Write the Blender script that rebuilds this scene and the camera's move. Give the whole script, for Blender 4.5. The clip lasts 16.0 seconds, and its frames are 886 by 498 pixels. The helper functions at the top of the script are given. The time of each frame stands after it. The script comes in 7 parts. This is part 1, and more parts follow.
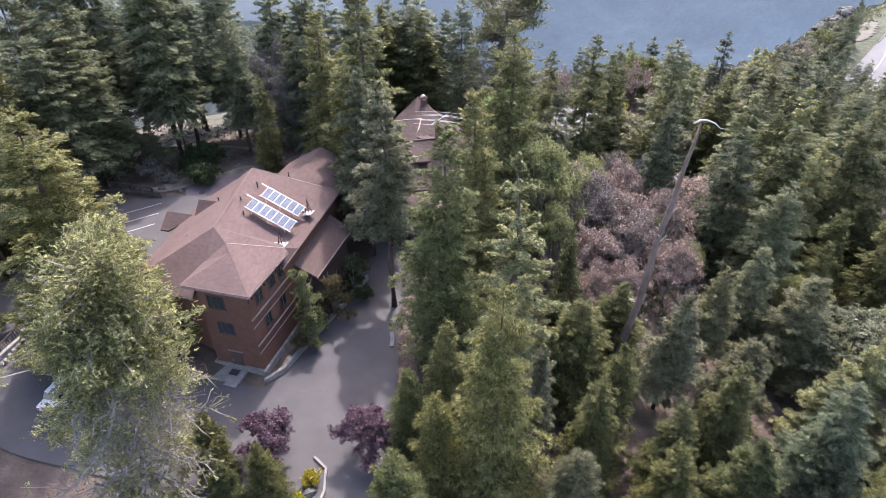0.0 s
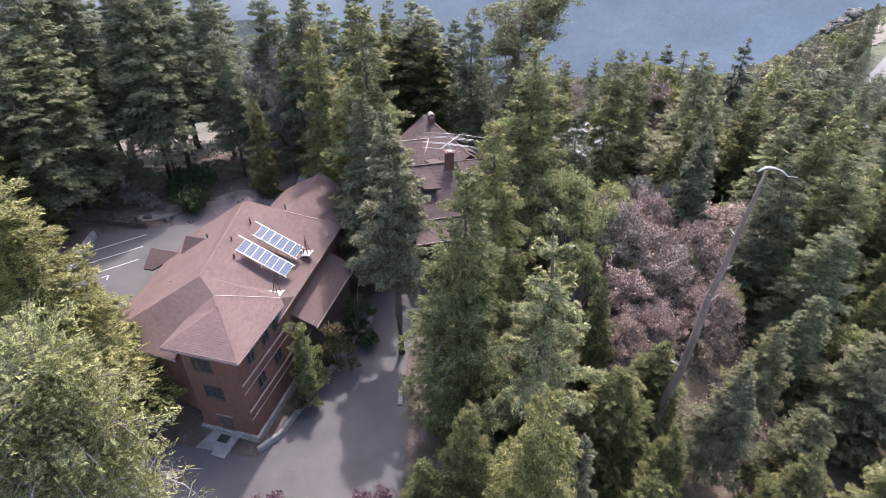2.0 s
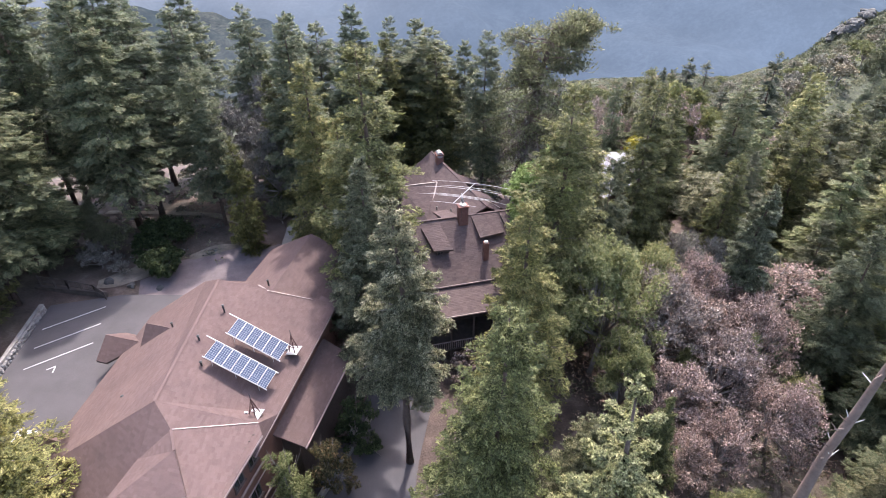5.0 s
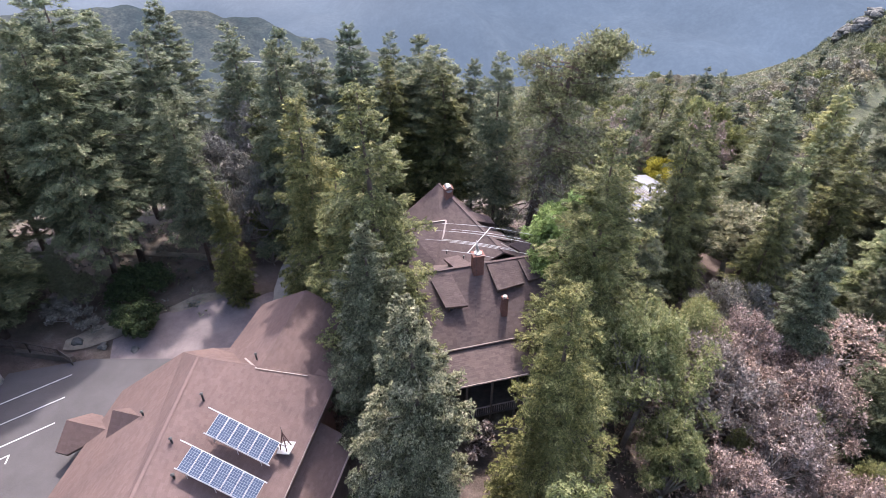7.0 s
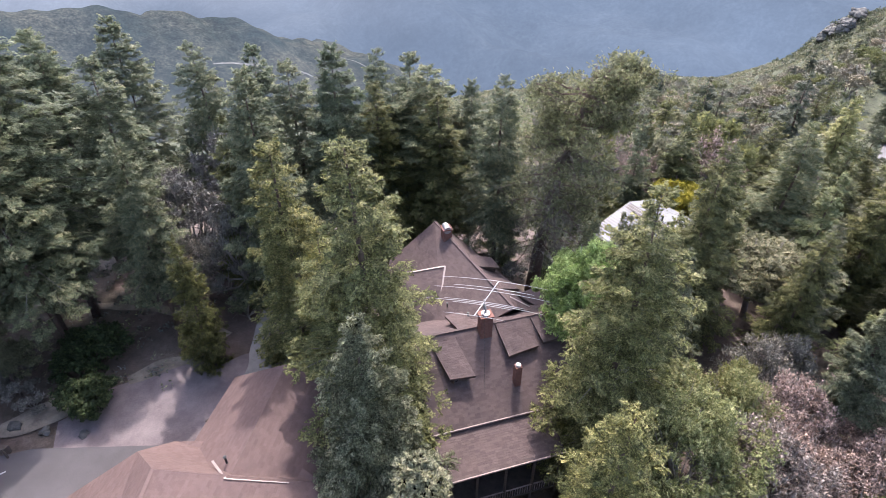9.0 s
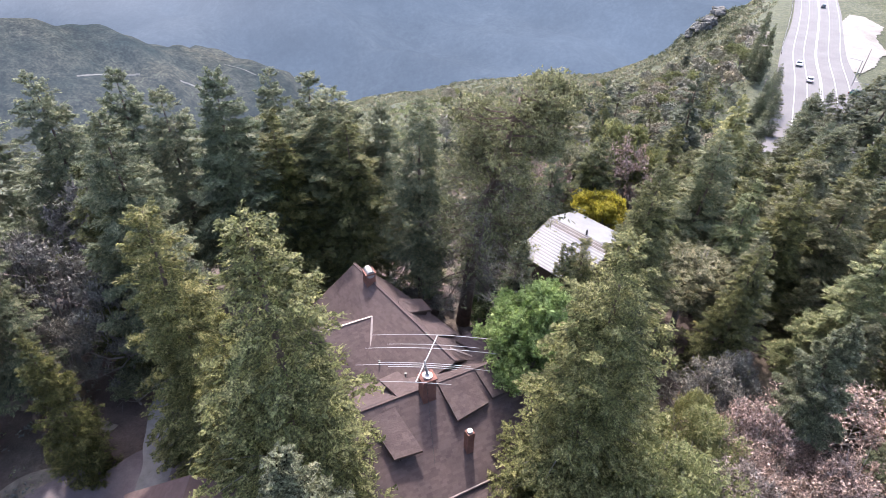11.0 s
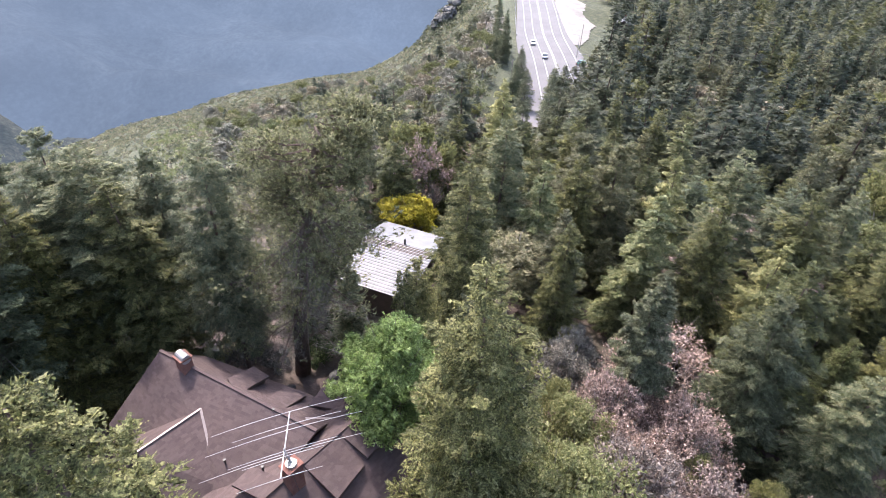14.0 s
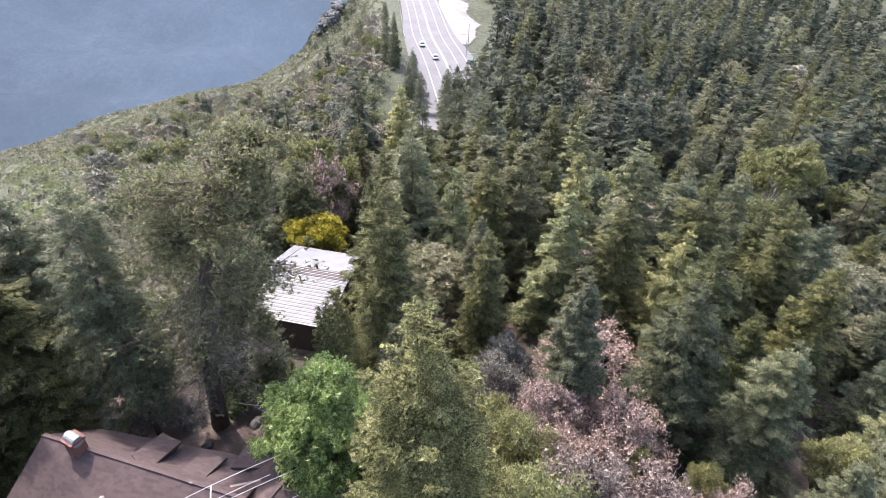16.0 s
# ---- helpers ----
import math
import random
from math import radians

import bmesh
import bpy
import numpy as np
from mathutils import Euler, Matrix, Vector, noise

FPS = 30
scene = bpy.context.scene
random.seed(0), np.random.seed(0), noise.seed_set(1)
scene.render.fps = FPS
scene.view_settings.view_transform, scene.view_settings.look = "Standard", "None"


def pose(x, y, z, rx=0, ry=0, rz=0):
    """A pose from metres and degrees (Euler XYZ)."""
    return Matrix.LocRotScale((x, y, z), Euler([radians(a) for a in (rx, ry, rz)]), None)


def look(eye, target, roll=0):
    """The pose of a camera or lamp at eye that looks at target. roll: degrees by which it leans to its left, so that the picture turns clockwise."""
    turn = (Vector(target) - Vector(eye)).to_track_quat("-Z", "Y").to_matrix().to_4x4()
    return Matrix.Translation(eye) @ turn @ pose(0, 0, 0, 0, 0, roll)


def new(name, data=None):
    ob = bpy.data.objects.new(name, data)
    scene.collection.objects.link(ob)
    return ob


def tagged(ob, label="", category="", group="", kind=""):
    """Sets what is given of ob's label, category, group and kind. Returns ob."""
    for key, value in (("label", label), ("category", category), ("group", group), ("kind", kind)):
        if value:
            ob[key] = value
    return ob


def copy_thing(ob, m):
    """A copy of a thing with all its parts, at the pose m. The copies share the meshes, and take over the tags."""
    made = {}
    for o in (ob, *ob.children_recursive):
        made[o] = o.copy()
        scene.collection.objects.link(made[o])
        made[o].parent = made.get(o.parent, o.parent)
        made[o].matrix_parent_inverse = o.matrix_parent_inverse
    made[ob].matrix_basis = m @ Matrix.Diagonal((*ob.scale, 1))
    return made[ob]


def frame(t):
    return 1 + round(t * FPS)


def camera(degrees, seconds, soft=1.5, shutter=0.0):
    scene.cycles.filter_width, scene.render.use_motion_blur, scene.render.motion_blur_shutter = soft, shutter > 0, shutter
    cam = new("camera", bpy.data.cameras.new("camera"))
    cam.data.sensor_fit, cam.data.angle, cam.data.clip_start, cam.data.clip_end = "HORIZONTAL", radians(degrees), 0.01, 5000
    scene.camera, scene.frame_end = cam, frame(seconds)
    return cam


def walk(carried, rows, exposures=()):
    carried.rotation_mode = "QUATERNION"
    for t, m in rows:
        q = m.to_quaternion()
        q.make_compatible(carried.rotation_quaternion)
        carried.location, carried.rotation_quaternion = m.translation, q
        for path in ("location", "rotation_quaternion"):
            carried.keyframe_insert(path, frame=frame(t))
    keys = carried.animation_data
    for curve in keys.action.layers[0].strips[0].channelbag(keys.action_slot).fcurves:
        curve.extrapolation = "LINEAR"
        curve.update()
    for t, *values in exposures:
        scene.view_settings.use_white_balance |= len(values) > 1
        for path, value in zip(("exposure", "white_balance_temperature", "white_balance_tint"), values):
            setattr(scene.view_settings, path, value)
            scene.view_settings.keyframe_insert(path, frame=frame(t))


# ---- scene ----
cam = camera(77.4, 16.0, soft=0.5)
PATH = [
    (0, (0.496, -0.057, 34.985), (0.483, 1.598, 33.862), -0.3),
    (0.5, (0.175, 1.657, 35.04), (0.162, 3.309, 33.913), -0.3),
    (1, (-0.197, 3.423, 35.136), (-0.208, 5.073, 34.006), -0.3),
    (1.5, (-0.571, 5.191, 35.263), (-0.58, 6.841, 34.133), -0.2),
    (2, (-0.886, 7.037, 35.346), (-0.895, 8.688, 34.217), -0.2),
    (2.5, (-1.111, 8.941, 35.432), (-1.12, 10.591, 34.301), -0.3),
    (3, (-1.338, 10.879, 35.574), (-1.347, 12.527, 34.441), -0.3),
    (3.5, (-1.633, 12.936, 35.687), (-1.639, 14.583, 34.552), -0.2),
    (4, (-1.928, 15.025, 35.796), (-1.931, 16.67, 34.659), -0.2),
    (4.2, (-2.039, 15.884, 35.831), (-2.042, 17.529, 34.694), -0.1),
    (6.3, (-3.218, 24.553, 36.592), (-3.212, 26.189, 35.441), -0.4),
    (6.5, (-3.364, 25.402, 36.608), (-3.358, 27.039, 35.459), -0.3),
    (7, (-3.811, 27.506, 36.656), (-3.8, 29.14, 35.504), -0.3),
    (7.5, (-4.143, 29.603, 36.724), (-4.13, 31.237, 35.571), -0.3),
    (8, (-4.38, 31.767, 36.758), (-4.368, 33.397, 35.599), -0.4),
    (8.2, (-4.514, 32.591, 36.757), (-4.502, 34.221, 35.599), -0.4),
    (10.3, (-5.803, 40.485, 36.484), (-5.508, 42.091, 35.329), 1.6),
    (10.5, (-5.87, 41.114, 36.469), (-5.54, 42.714, 35.315), 1.8),
    (11, (-5.964, 42.501, 36.443), (-5.562, 44.086, 35.292), 1.9),
    (11.5, (-6.026, 43.679, 36.489), (-5.559, 45.249, 35.342), 1.9),
    (12, (-6.101, 44.636, 36.534), (-5.532, 46.175, 35.391), 2.0),
    (12.5, (-6.218, 45.402, 36.593), (-5.489, 46.874, 35.452), 2.2),
    (13, (-6.189, 46.037, 36.621), (-5.35, 47.454, 35.485), 2.3),
    (13.5, (-6.115, 46.655, 36.644), (-5.172, 48.006, 35.511), 2.3),
    (14, (-5.981, 47.254, 36.66), (-4.948, 48.54, 35.529), 2.3),
    (14.5, (-5.819, 47.822, 36.696), (-4.704, 49.041, 35.569), 2.4),
    (15, (-5.527, 48.398, 36.739), (-4.348, 49.56, 35.616), 2.4),
    (15.5, (-5.164, 49.015, 36.748), (-3.935, 50.126, 35.628), 2.3),
    (16, (-4.739, 49.648, 36.741), (-3.468, 50.715, 35.624), 2.2),
]
walk(cam, [(t, look(eye, target, roll)) for t, eye, target, roll in PATH], [(0, 2.3, 6500, 17), (16, 2.3, 6500, 17)])


# ---------------- world, sun ----------------
SUN_AZ, SUN_EL = 9.0, 56.0   # degrees clockwise from +y, degrees up
world = bpy.data.worlds.new("sky")
scene.world = world
world.use_nodes = True
wn = world.node_tree.nodes
sky = wn.new("ShaderNodeTexSky")
sky.sky_type = "NISHITA"
sky.sun_disc = False
sky.sun_elevation, sky.sun_rotation = radians(SUN_EL), radians(SUN_AZ)
sky.air_density, sky.dust_density = 1.0, 3.0
world.node_tree.links.new(sky.outputs[0], wn["Background"].inputs[0])
wn["Background"].inputs[1].default_value = 0.15
sun = new("sun", bpy.data.lights.new("sun", "SUN"))
sun.data.energy, sun.data.angle, sun.data.color = 1.5, radians(1.2), (1.0, 0.965, 0.92)
sdir = Vector((math.sin(radians(SUN_AZ)) * math.cos(radians(SUN_EL)), math.cos(radians(SUN_AZ)) * math.cos(radians(SUN_EL)), math.sin(radians(SUN_EL))))
sun.matrix_world = look(sdir * 100, (0, 0, 0))


# ---------------- materials ----------------
def mat(name):
    m = bpy.data.materials.new(name)
    m.use_nodes = True
    nt = m.node_tree
    return m, nt, nt.nodes["Principled BSDF"]


def node(nt, kind, **inputs):
    n = nt.nodes.new(kind)
    for k, v in inputs.items():
        n.inputs[k.replace("_", " ")].default_value = v
    return n


def ramp(nt, fac, stops):
    r = nt.nodes.new("ShaderNodeValToRGB")
    els = r.color_ramp.elements
    while len(els) < len(stops):
        els.new(0.5)
    for e, (p, c) in zip(els, stops):
        e.position, e.color = p, (*c, 1)
    nt.links.new(fac, r.inputs[0])
    return r.outputs[0]


def mixc(nt, fac, a, b, mode="MIX"):
    m = nt.nodes.new("ShaderNodeMix")
    m.data_type, m.blend_type = "RGBA", mode
    for sock, v in ((m.inputs[0], fac), (m.inputs[6], a), (m.inputs[7], b)):
        if isinstance(v, bpy.types.NodeSocket):
            nt.links.new(v, sock)
        else:
            sock.default_value = v if isinstance(v, (int, float)) else (*v, 1)
    return m.outputs[2]


def noisy(nt, scale, detail=4.0, rough=0.6, space="Object"):
    tc = nt.nodes.new("ShaderNodeTexCoord")
    n = node(nt, "ShaderNodeTexNoise", Scale=scale, Detail=detail, Roughness=rough)
    if space == "World":
        g = nt.nodes.new("ShaderNodeNewGeometry")
        nt.links.new(g.outputs["Position"], n.inputs["Vector"])
    else:
        nt.links.new(tc.outputs[space], n.inputs["Vector"])
    return n.outputs["Fac"]


def bumped(nt, bsdf, height, strength=0.4, distance=0.05):
    b = node(nt, "ShaderNodeBump", Strength=strength, Distance=distance)
    nt.links.new(height, b.inputs["Height"])
    nt.links.new(b.outputs[0], bsdf.inputs["Normal"])


def surface(name, dark, light, scale=3.0, fine=40.0, rough=0.85, bump=0.4, dist=0.03, metal=0.0, spread=(0.3, 0.7), space="World"):
    """A plain worn surface: broad stains and fine grain between two colours."""
    m, nt, b = mat(name)
    broad, grain = noisy(nt, scale, 5, 0.65, space), noisy(nt, fine, 3, 0.7, space)
    mid = [(x + y) / 2 for x, y in zip(dark, light)]
    c1 = ramp(nt, broad, [(spread[0], dark), (0.5, mid), (spread[1], light)])
    c2 = ramp(nt, grain, [(0.25, (0.72, 0.72, 0.72)), (0.75, (1.15, 1.15, 1.15))])
    nt.links.new(mixc(nt, 0.8, c1, c2, "MULTIPLY"), b.inputs["Base Color"])
    b.inputs["Roughness"].default_value, b.inputs["Metallic"].default_value = rough, metal
    bumped(nt, b, grain, bump, dist)
    return m


def foliage(name, a, b_, tip, rough=0.55, through_light=0.5, grain_scale=8.0, gaps=0.47):
    """Needles or leaves: colour varies from leaf to leaf and from tree to tree."""
    m, nt, b = mat(name)
    g = nt.nodes.new("ShaderNodeNewGeometry")
    o = nt.nodes.new("ShaderNodeObjectInfo")
    c = ramp(nt, g.outputs["Random Per Island"], [(0.0, a), (0.55, b_), (1.0, tip)])
    t = ramp(nt, o.outputs["Random"], [(0.0, (0.72, 0.80, 0.78)), (0.5, (1.0, 1.0, 1.0)), (1.0, (1.12, 1.09, 0.95))])
    c = mixc(nt, 1.0, c, t, "MULTIPLY")
    grain = noisy(nt, grain_scale * 1.6, 2.0, 0.6, "Object")
    c = mixc(nt, 1.0, c, ramp(nt, grain, [(0.38, (0.42, 0.42, 0.42)), (0.50, (0.95, 0.95, 0.95)), (0.62, (1.62, 1.62, 1.62))]), "MULTIPLY")
    nt.links.new(c, b.inputs["Base Color"])
    bumped(nt, b, grain, 0.8, 0.12)
    b.inputs["Roughness"].default_value = rough
    b.inputs["Specular IOR Level"].default_value = 0.3
    tr = nt.nodes.new("ShaderNodeBsdfTranslucent")
    nt.links.new(c, tr.inputs[0])
    mx = nt.nodes.new("ShaderNodeMixShader")
    mx.inputs[0].default_value = through_light
    nt.links.new(b.outputs[0], mx.inputs[1])
    nt.links.new(tr.outputs[0], mx.inputs[2])
    if not gaps:
        nt.links.new(mx.outputs[0], nt.nodes["Material Output"].inputs[0])
        return m
    hole = ramp(nt, noisy(nt, grain_scale, 2.0, 0.6, "Object"), [(gaps - 0.01, (1, 1, 1)), (gaps + 0.01, (0, 0, 0))])
    clear = nt.nodes.new("ShaderNodeBsdfTransparent")
    cut = nt.nodes.new("ShaderNodeMixShader")
    nt.links.new(hole, cut.inputs[0])
    nt.links.new(mx.outputs[0], cut.inputs[1])
    nt.links.new(clear.outputs[0], cut.inputs[2])
    nt.links.new(cut.outputs[0], nt.nodes["Material Output"].inputs[0])
    return m


def shingle_material(name, a, b_, c_):
    """Asphalt shingle courses: tabs of uneven tone, granules, faint weather streaks."""
    m, nt, b = mat(name)
    g = nt.nodes.new("ShaderNodeNewGeometry")
    tone = ramp(nt, g.outputs["Random Per Island"], [(0.0, a), (0.5, b_), (1.0, c_)])
    streak = ramp(nt, noisy(nt, 0.35, 4, 0.6, "World"), [(0.3, (0.86, 0.86, 0.88)), (0.7, (1.1, 1.08, 1.06))])
    grain = noisy(nt, 60, 2, 0.7, "World")
    gr = ramp(nt, grain, [(0.3, (0.8, 0.8, 0.8)), (0.7, (1.14, 1.14, 1.14))])
    col = mixc(nt, 1.0, mixc(nt, 1.0, tone, streak, "MULTIPLY"), gr, "MULTIPLY")
    nt.links.new(col, b.inputs["Base Color"])
    b.inputs["Roughness"].default_value = 0.9
    b.inputs["Specular IOR Level"].default_value = 0.2
    bumped(nt, b, grain, 0.5, 0.02)
    return m


def board_material(name, a, b_, width=0.2, vertical=False):
    """Lapped or upright boards with grain and weathering."""
    m, nt, b = mat(name)
    tc = nt.nodes.new("ShaderNodeNewGeometry")
    mp = nt.nodes.new("ShaderNodeMapping")
    mp.inputs["Scale"].default_value = (1, 1, 1)
    nt.links.new(tc.outputs["Position"], mp.inputs["Vector"])
    w = node(nt, "ShaderNodeTexWave", Scale=0.314 / width, Distortion=0.0)
    w.wave_type, w.bands_direction, w.wave_profile = "BANDS", "X" if vertical else "Z", "SAW"
    nt.links.new(mp.outputs[0], w.inputs["Vector"])
    n = noisy(nt, 1.4, 5, 0.65, "World")
    col = ramp(nt, n, [(0.3, a), (0.7, b_)])
    line = ramp(nt, w.outputs["Fac"], [(0.0, (0.45, 0.45, 0.45)), (0.12, (1, 1, 1)), (1.0, (1.05, 1.05, 1.05))])
    nt.links.new(mixc(nt, 1.0, col, line, "MULTIPLY"), b.inputs["Base Color"])
    b.inputs["Roughness"].default_value = 0.75
    bumped(nt, b, w.outputs["Fac"], 0.5, 0.03)
    return m


def plain(name, col, rough=0.6, metal=0.0):
    return surface(name, [0.85 * c for c in col], [1.08 * c for c in col], 2.5, 30, rough, 0.15, 0.01, metal)


ASPHALT = surface("asphalt", (0.058, 0.053, 0.056), (0.082, 0.075, 0.079), 0.35, 14, 0.9, 0.3, 0.02)
ROADTOP = surface("pale_road_asphalt", (0.105, 0.099, 0.102), (0.138, 0.131, 0.131), 0.15, 6, 0.9, 0.2, 0.02)
CONCRETE = surface("concrete", (0.150, 0.138, 0.128), (0.245, 0.228, 0.212), 1.2, 22, 0.85, 0.3, 0.02)
STONE = surface("wall_stone", (0.150, 0.135, 0.128), (0.315, 0.292, 0.270), 1.8, 9, 0.9, 0.8, 0.08)
BOULDER = surface("boulder_rock", (0.052, 0.050, 0.046), (0.120, 0.114, 0.104), 0.4, 4, 0.92, 0.8, 0.2)
WHITE_PAINT = plain("white_line_paint", (0.42, 0.42, 0.42), 0.7)
SHINGLE_A = shingle_material("mauve_brown_shingle", (0.106, 0.072, 0.067), (0.116, 0.080, 0.074), (0.127, 0.089, 0.082))
SHINGLE_B = shingle_material("dark_brown_shingle", (0.078, 0.057, 0.055), (0.091, 0.067, 0.064), (0.105, 0.079, 0.075))
SIDING_A = board_material("red_brown_siding", (0.108, 0.048, 0.033), (0.156, 0.072, 0.050), 0.22)
SIDING_B = board_material("dark_brown_siding", (0.049, 0.034, 0.028), (0.081, 0.056, 0.046), 0.25)
TRIM = plain("dusty_pink_trim", (0.260, 0.192, 0.180), 0.6)
DARKTRIM = plain("dark_brown_trim", (0.075, 0.05, 0.042), 0.6)
FLASHING = plain("pale_metal_flashing", (0.270, 0.222, 0.205), 0.5, 0.2)
BRICK = surface("chimney_brick", (0.140, 0.059, 0.045), (0.224, 0.105, 0.081), 4, 25, 0.9, 0.6, 0.03)
STEEL = plain("galvanised_steel", (0.36, 0.36, 0.365), 0.42, 0.6)
WHITE_METAL = plain("white_painted_metal", (0.40, 0.39, 0.39), 0.45)
DARK_METAL = plain("dark_metal", (0.05, 0.05, 0.05), 0.5, 0.4)
PALEROOF = surface("white_metal_roofing", (0.140, 0.142, 0.146), (0.190, 0.192, 0.196), 0.8, 12, 0.5, 0.15, 0.01)
BARK = surface("conifer_bark", (0.065, 0.045, 0.036), (0.15, 0.105, 0.085), 1.5, 12, 0.95, 1.0, 0.06, space="Object")
GREYBARK = surface("grey_bark", (0.14, 0.12, 0.11), (0.28, 0.25, 0.23), 1.5, 12, 0.95, 0.8, 0.05, space="Object")
DEADWOOD = surface("weathered_deadwood", (0.105, 0.070, 0.054), (0.188, 0.130, 0.104), 0.6, 8, 0.9, 0.9, 0.05, space="Object")
BLEACHED = surface("bleached_wood", (0.375, 0.352, 0.323), (0.540, 0.517, 0.480), 1.0, 8, 0.8, 0.5, 0.03, space="Object")
RAILWOOD = surface("dark_rail_wood", (0.05, 0.04, 0.035), (0.10, 0.08, 0.07), 2, 20, 0.85, 0.4, 0.02)

CEDAR = foliage("cedar_foliage", (0.098, 0.104, 0.038), (0.184, 0.183, 0.070), (0.292, 0.274, 0.116), gaps=0.475)
FIR = foliage("fir_needles", (0.086, 0.105, 0.060), (0.164, 0.181, 0.105), (0.266, 0.271, 0.162), gaps=0.475)
PINE = foliage("grey_green_pine_needles", (0.112, 0.115, 0.065), (0.204, 0.203, 0.120), (0.310, 0.292, 0.188), gaps=0.475)
# Darker copies of the cedar and pine colours, for trees in the woods.
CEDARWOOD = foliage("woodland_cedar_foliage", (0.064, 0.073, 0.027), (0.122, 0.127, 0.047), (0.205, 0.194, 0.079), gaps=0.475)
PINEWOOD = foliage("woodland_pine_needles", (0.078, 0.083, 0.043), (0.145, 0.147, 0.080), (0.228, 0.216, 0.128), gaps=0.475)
SPRUCE = foliage("silvery_spruce_needles", (0.150, 0.162, 0.072), (0.275, 0.280, 0.132), (0.405, 0.390, 0.200))
OAK = foliage("pale_oak_leaves", (0.135, 0.146, 0.056), (0.232, 0.236, 0.098), (0.340, 0.328, 0.160))
# Darker copy of the oak colour, for the woods and hillside.
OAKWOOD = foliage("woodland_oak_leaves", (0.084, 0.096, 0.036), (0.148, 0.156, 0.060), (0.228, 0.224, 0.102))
BROWNING = foliage("pinkish_bare_twigs", (0.165, 0.110, 0.092), (0.290, 0.210, 0.182), (0.410, 0.322, 0.286), 0.8, 0.2, 3.0, 0)
GREYTWIG = foliage("grey_bare_twigs", (0.094, 0.086, 0.076), (0.165, 0.153, 0.137), (0.248, 0.23, 0.208), 0.8, 0.1, 10.0, 0)
PLUM = foliage("purple_plum_leaves", (0.070, 0.036, 0.055), (0.130, 0.075, 0.105), (0.215, 0.140, 0.185))
BRIGHT = foliage("bright_green_leaves", (0.150, 0.218, 0.062), (0.242, 0.325, 0.105), (0.355, 0.435, 0.180))
YELLOW = foliage("yellow_leaves", (0.240, 0.205, 0.022), (0.420, 0.355, 0.036), (0.600, 0.515, 0.080))
SHRUB = foliage("chaparral_leaves", (0.110, 0.112, 0.062), (0.190, 0.186, 0.110), (0.280, 0.265, 0.175))


def glass_material(name):
    m, nt, b = mat(name)
    b.inputs["Base Color"].default_value = (0.03, 0.035, 0.04, 1)
    b.inputs["Roughness"].default_value = 0.08
    b.inputs["Specular IOR Level"].default_value = 0.8
    return m


GLASS = glass_material("dark_window_glass")


def solar_material():
    m, nt, b = mat("blue_solar_cells")
    tc = nt.nodes.new("ShaderNodeTexCoord")
    br = node(nt, "ShaderNodeTexBrick", Scale=1.0, Color1=(0.032, 0.047, 0.082, 1), Color2=(0.044, 0.062, 0.100, 1), Mortar=(0.16, 0.18, 0.22, 1))
    br.inputs["Mortar Size"].default_value, br.inputs["Brick Width"].default_value, br.inputs["Row Height"].default_value = 0.012, 0.155, 0.155
    br.offset = 0.0
    nt.links.new(tc.outputs["Object"], br.inputs["Vector"])
    nt.links.new(br.outputs[0], b.inputs["Base Color"])
    b.inputs["Roughness"].default_value = 0.5
    b.inputs["Specular IOR Level"].default_value = 0.12
    return m


SOLAR = solar_material()


def ground_material():
    m, nt, b = mat("forest_floor")
    g = nt.nodes.new("ShaderNodeNewGeometry")
    broad, mid, fine = noisy(nt, 0.06, 5, 0.6, "World"), noisy(nt, 0.5, 5, 0.65, "World"), noisy(nt, 7, 4, 0.7, "World")
    duff = ramp(nt, mid, [(0.3, (0.056, 0.038, 0.032)), (0.55, (0.100, 0.071, 0.060)), (0.75, (0.175, 0.138, 0.114))])
    green = ramp(nt, mid, [(0.3, (0.040, 0.045, 0.020)), (0.7, (0.085, 0.088, 0.040))])
    sel = ramp(nt, broad, [(0.46, (0, 0, 0)), (0.62, (1, 1, 1))])
    dist = nt.nodes.new("ShaderNodeVectorMath")
    dist.operation = "DISTANCE"
    nt.links.new(g.outputs["Position"], dist.inputs[0])
    dist.inputs[1].default_value = (-5, 60, 0)
    mr = nt.nodes.new("ShaderNodeMapRange")
    mr.inputs["From Min"].default_value, mr.inputs["From Max"].default_value = 60, 120
    nt.links.new(dist.outputs["Value"], mr.inputs["Value"])
    brush = ramp(nt, mid, [(0.28, (0.028, 0.030, 0.019)), (0.45, (0.044, 0.050, 0.024)), (0.58, (0.066, 0.074, 0.035)), (0.74, (0.112, 0.097, 0.070))])
    col = mixc(nt, mr.outputs[0], mixc(nt, mixc(nt, 0.4, (0, 0, 0), sel), duff, green), brush)
    gr = ramp(nt, fine, [(0.25, (0.6, 0.6, 0.6)), (0.75, (1.25, 1.25, 1.25))])
    nt.links.new(mixc(nt, 1.0, col, gr, "MULTIPLY"), b.inputs["Base Color"])
    b.inputs["Roughness"].default_value = 0.95
    bumped(nt, b, fine, 0.8, 0.15)
    return m


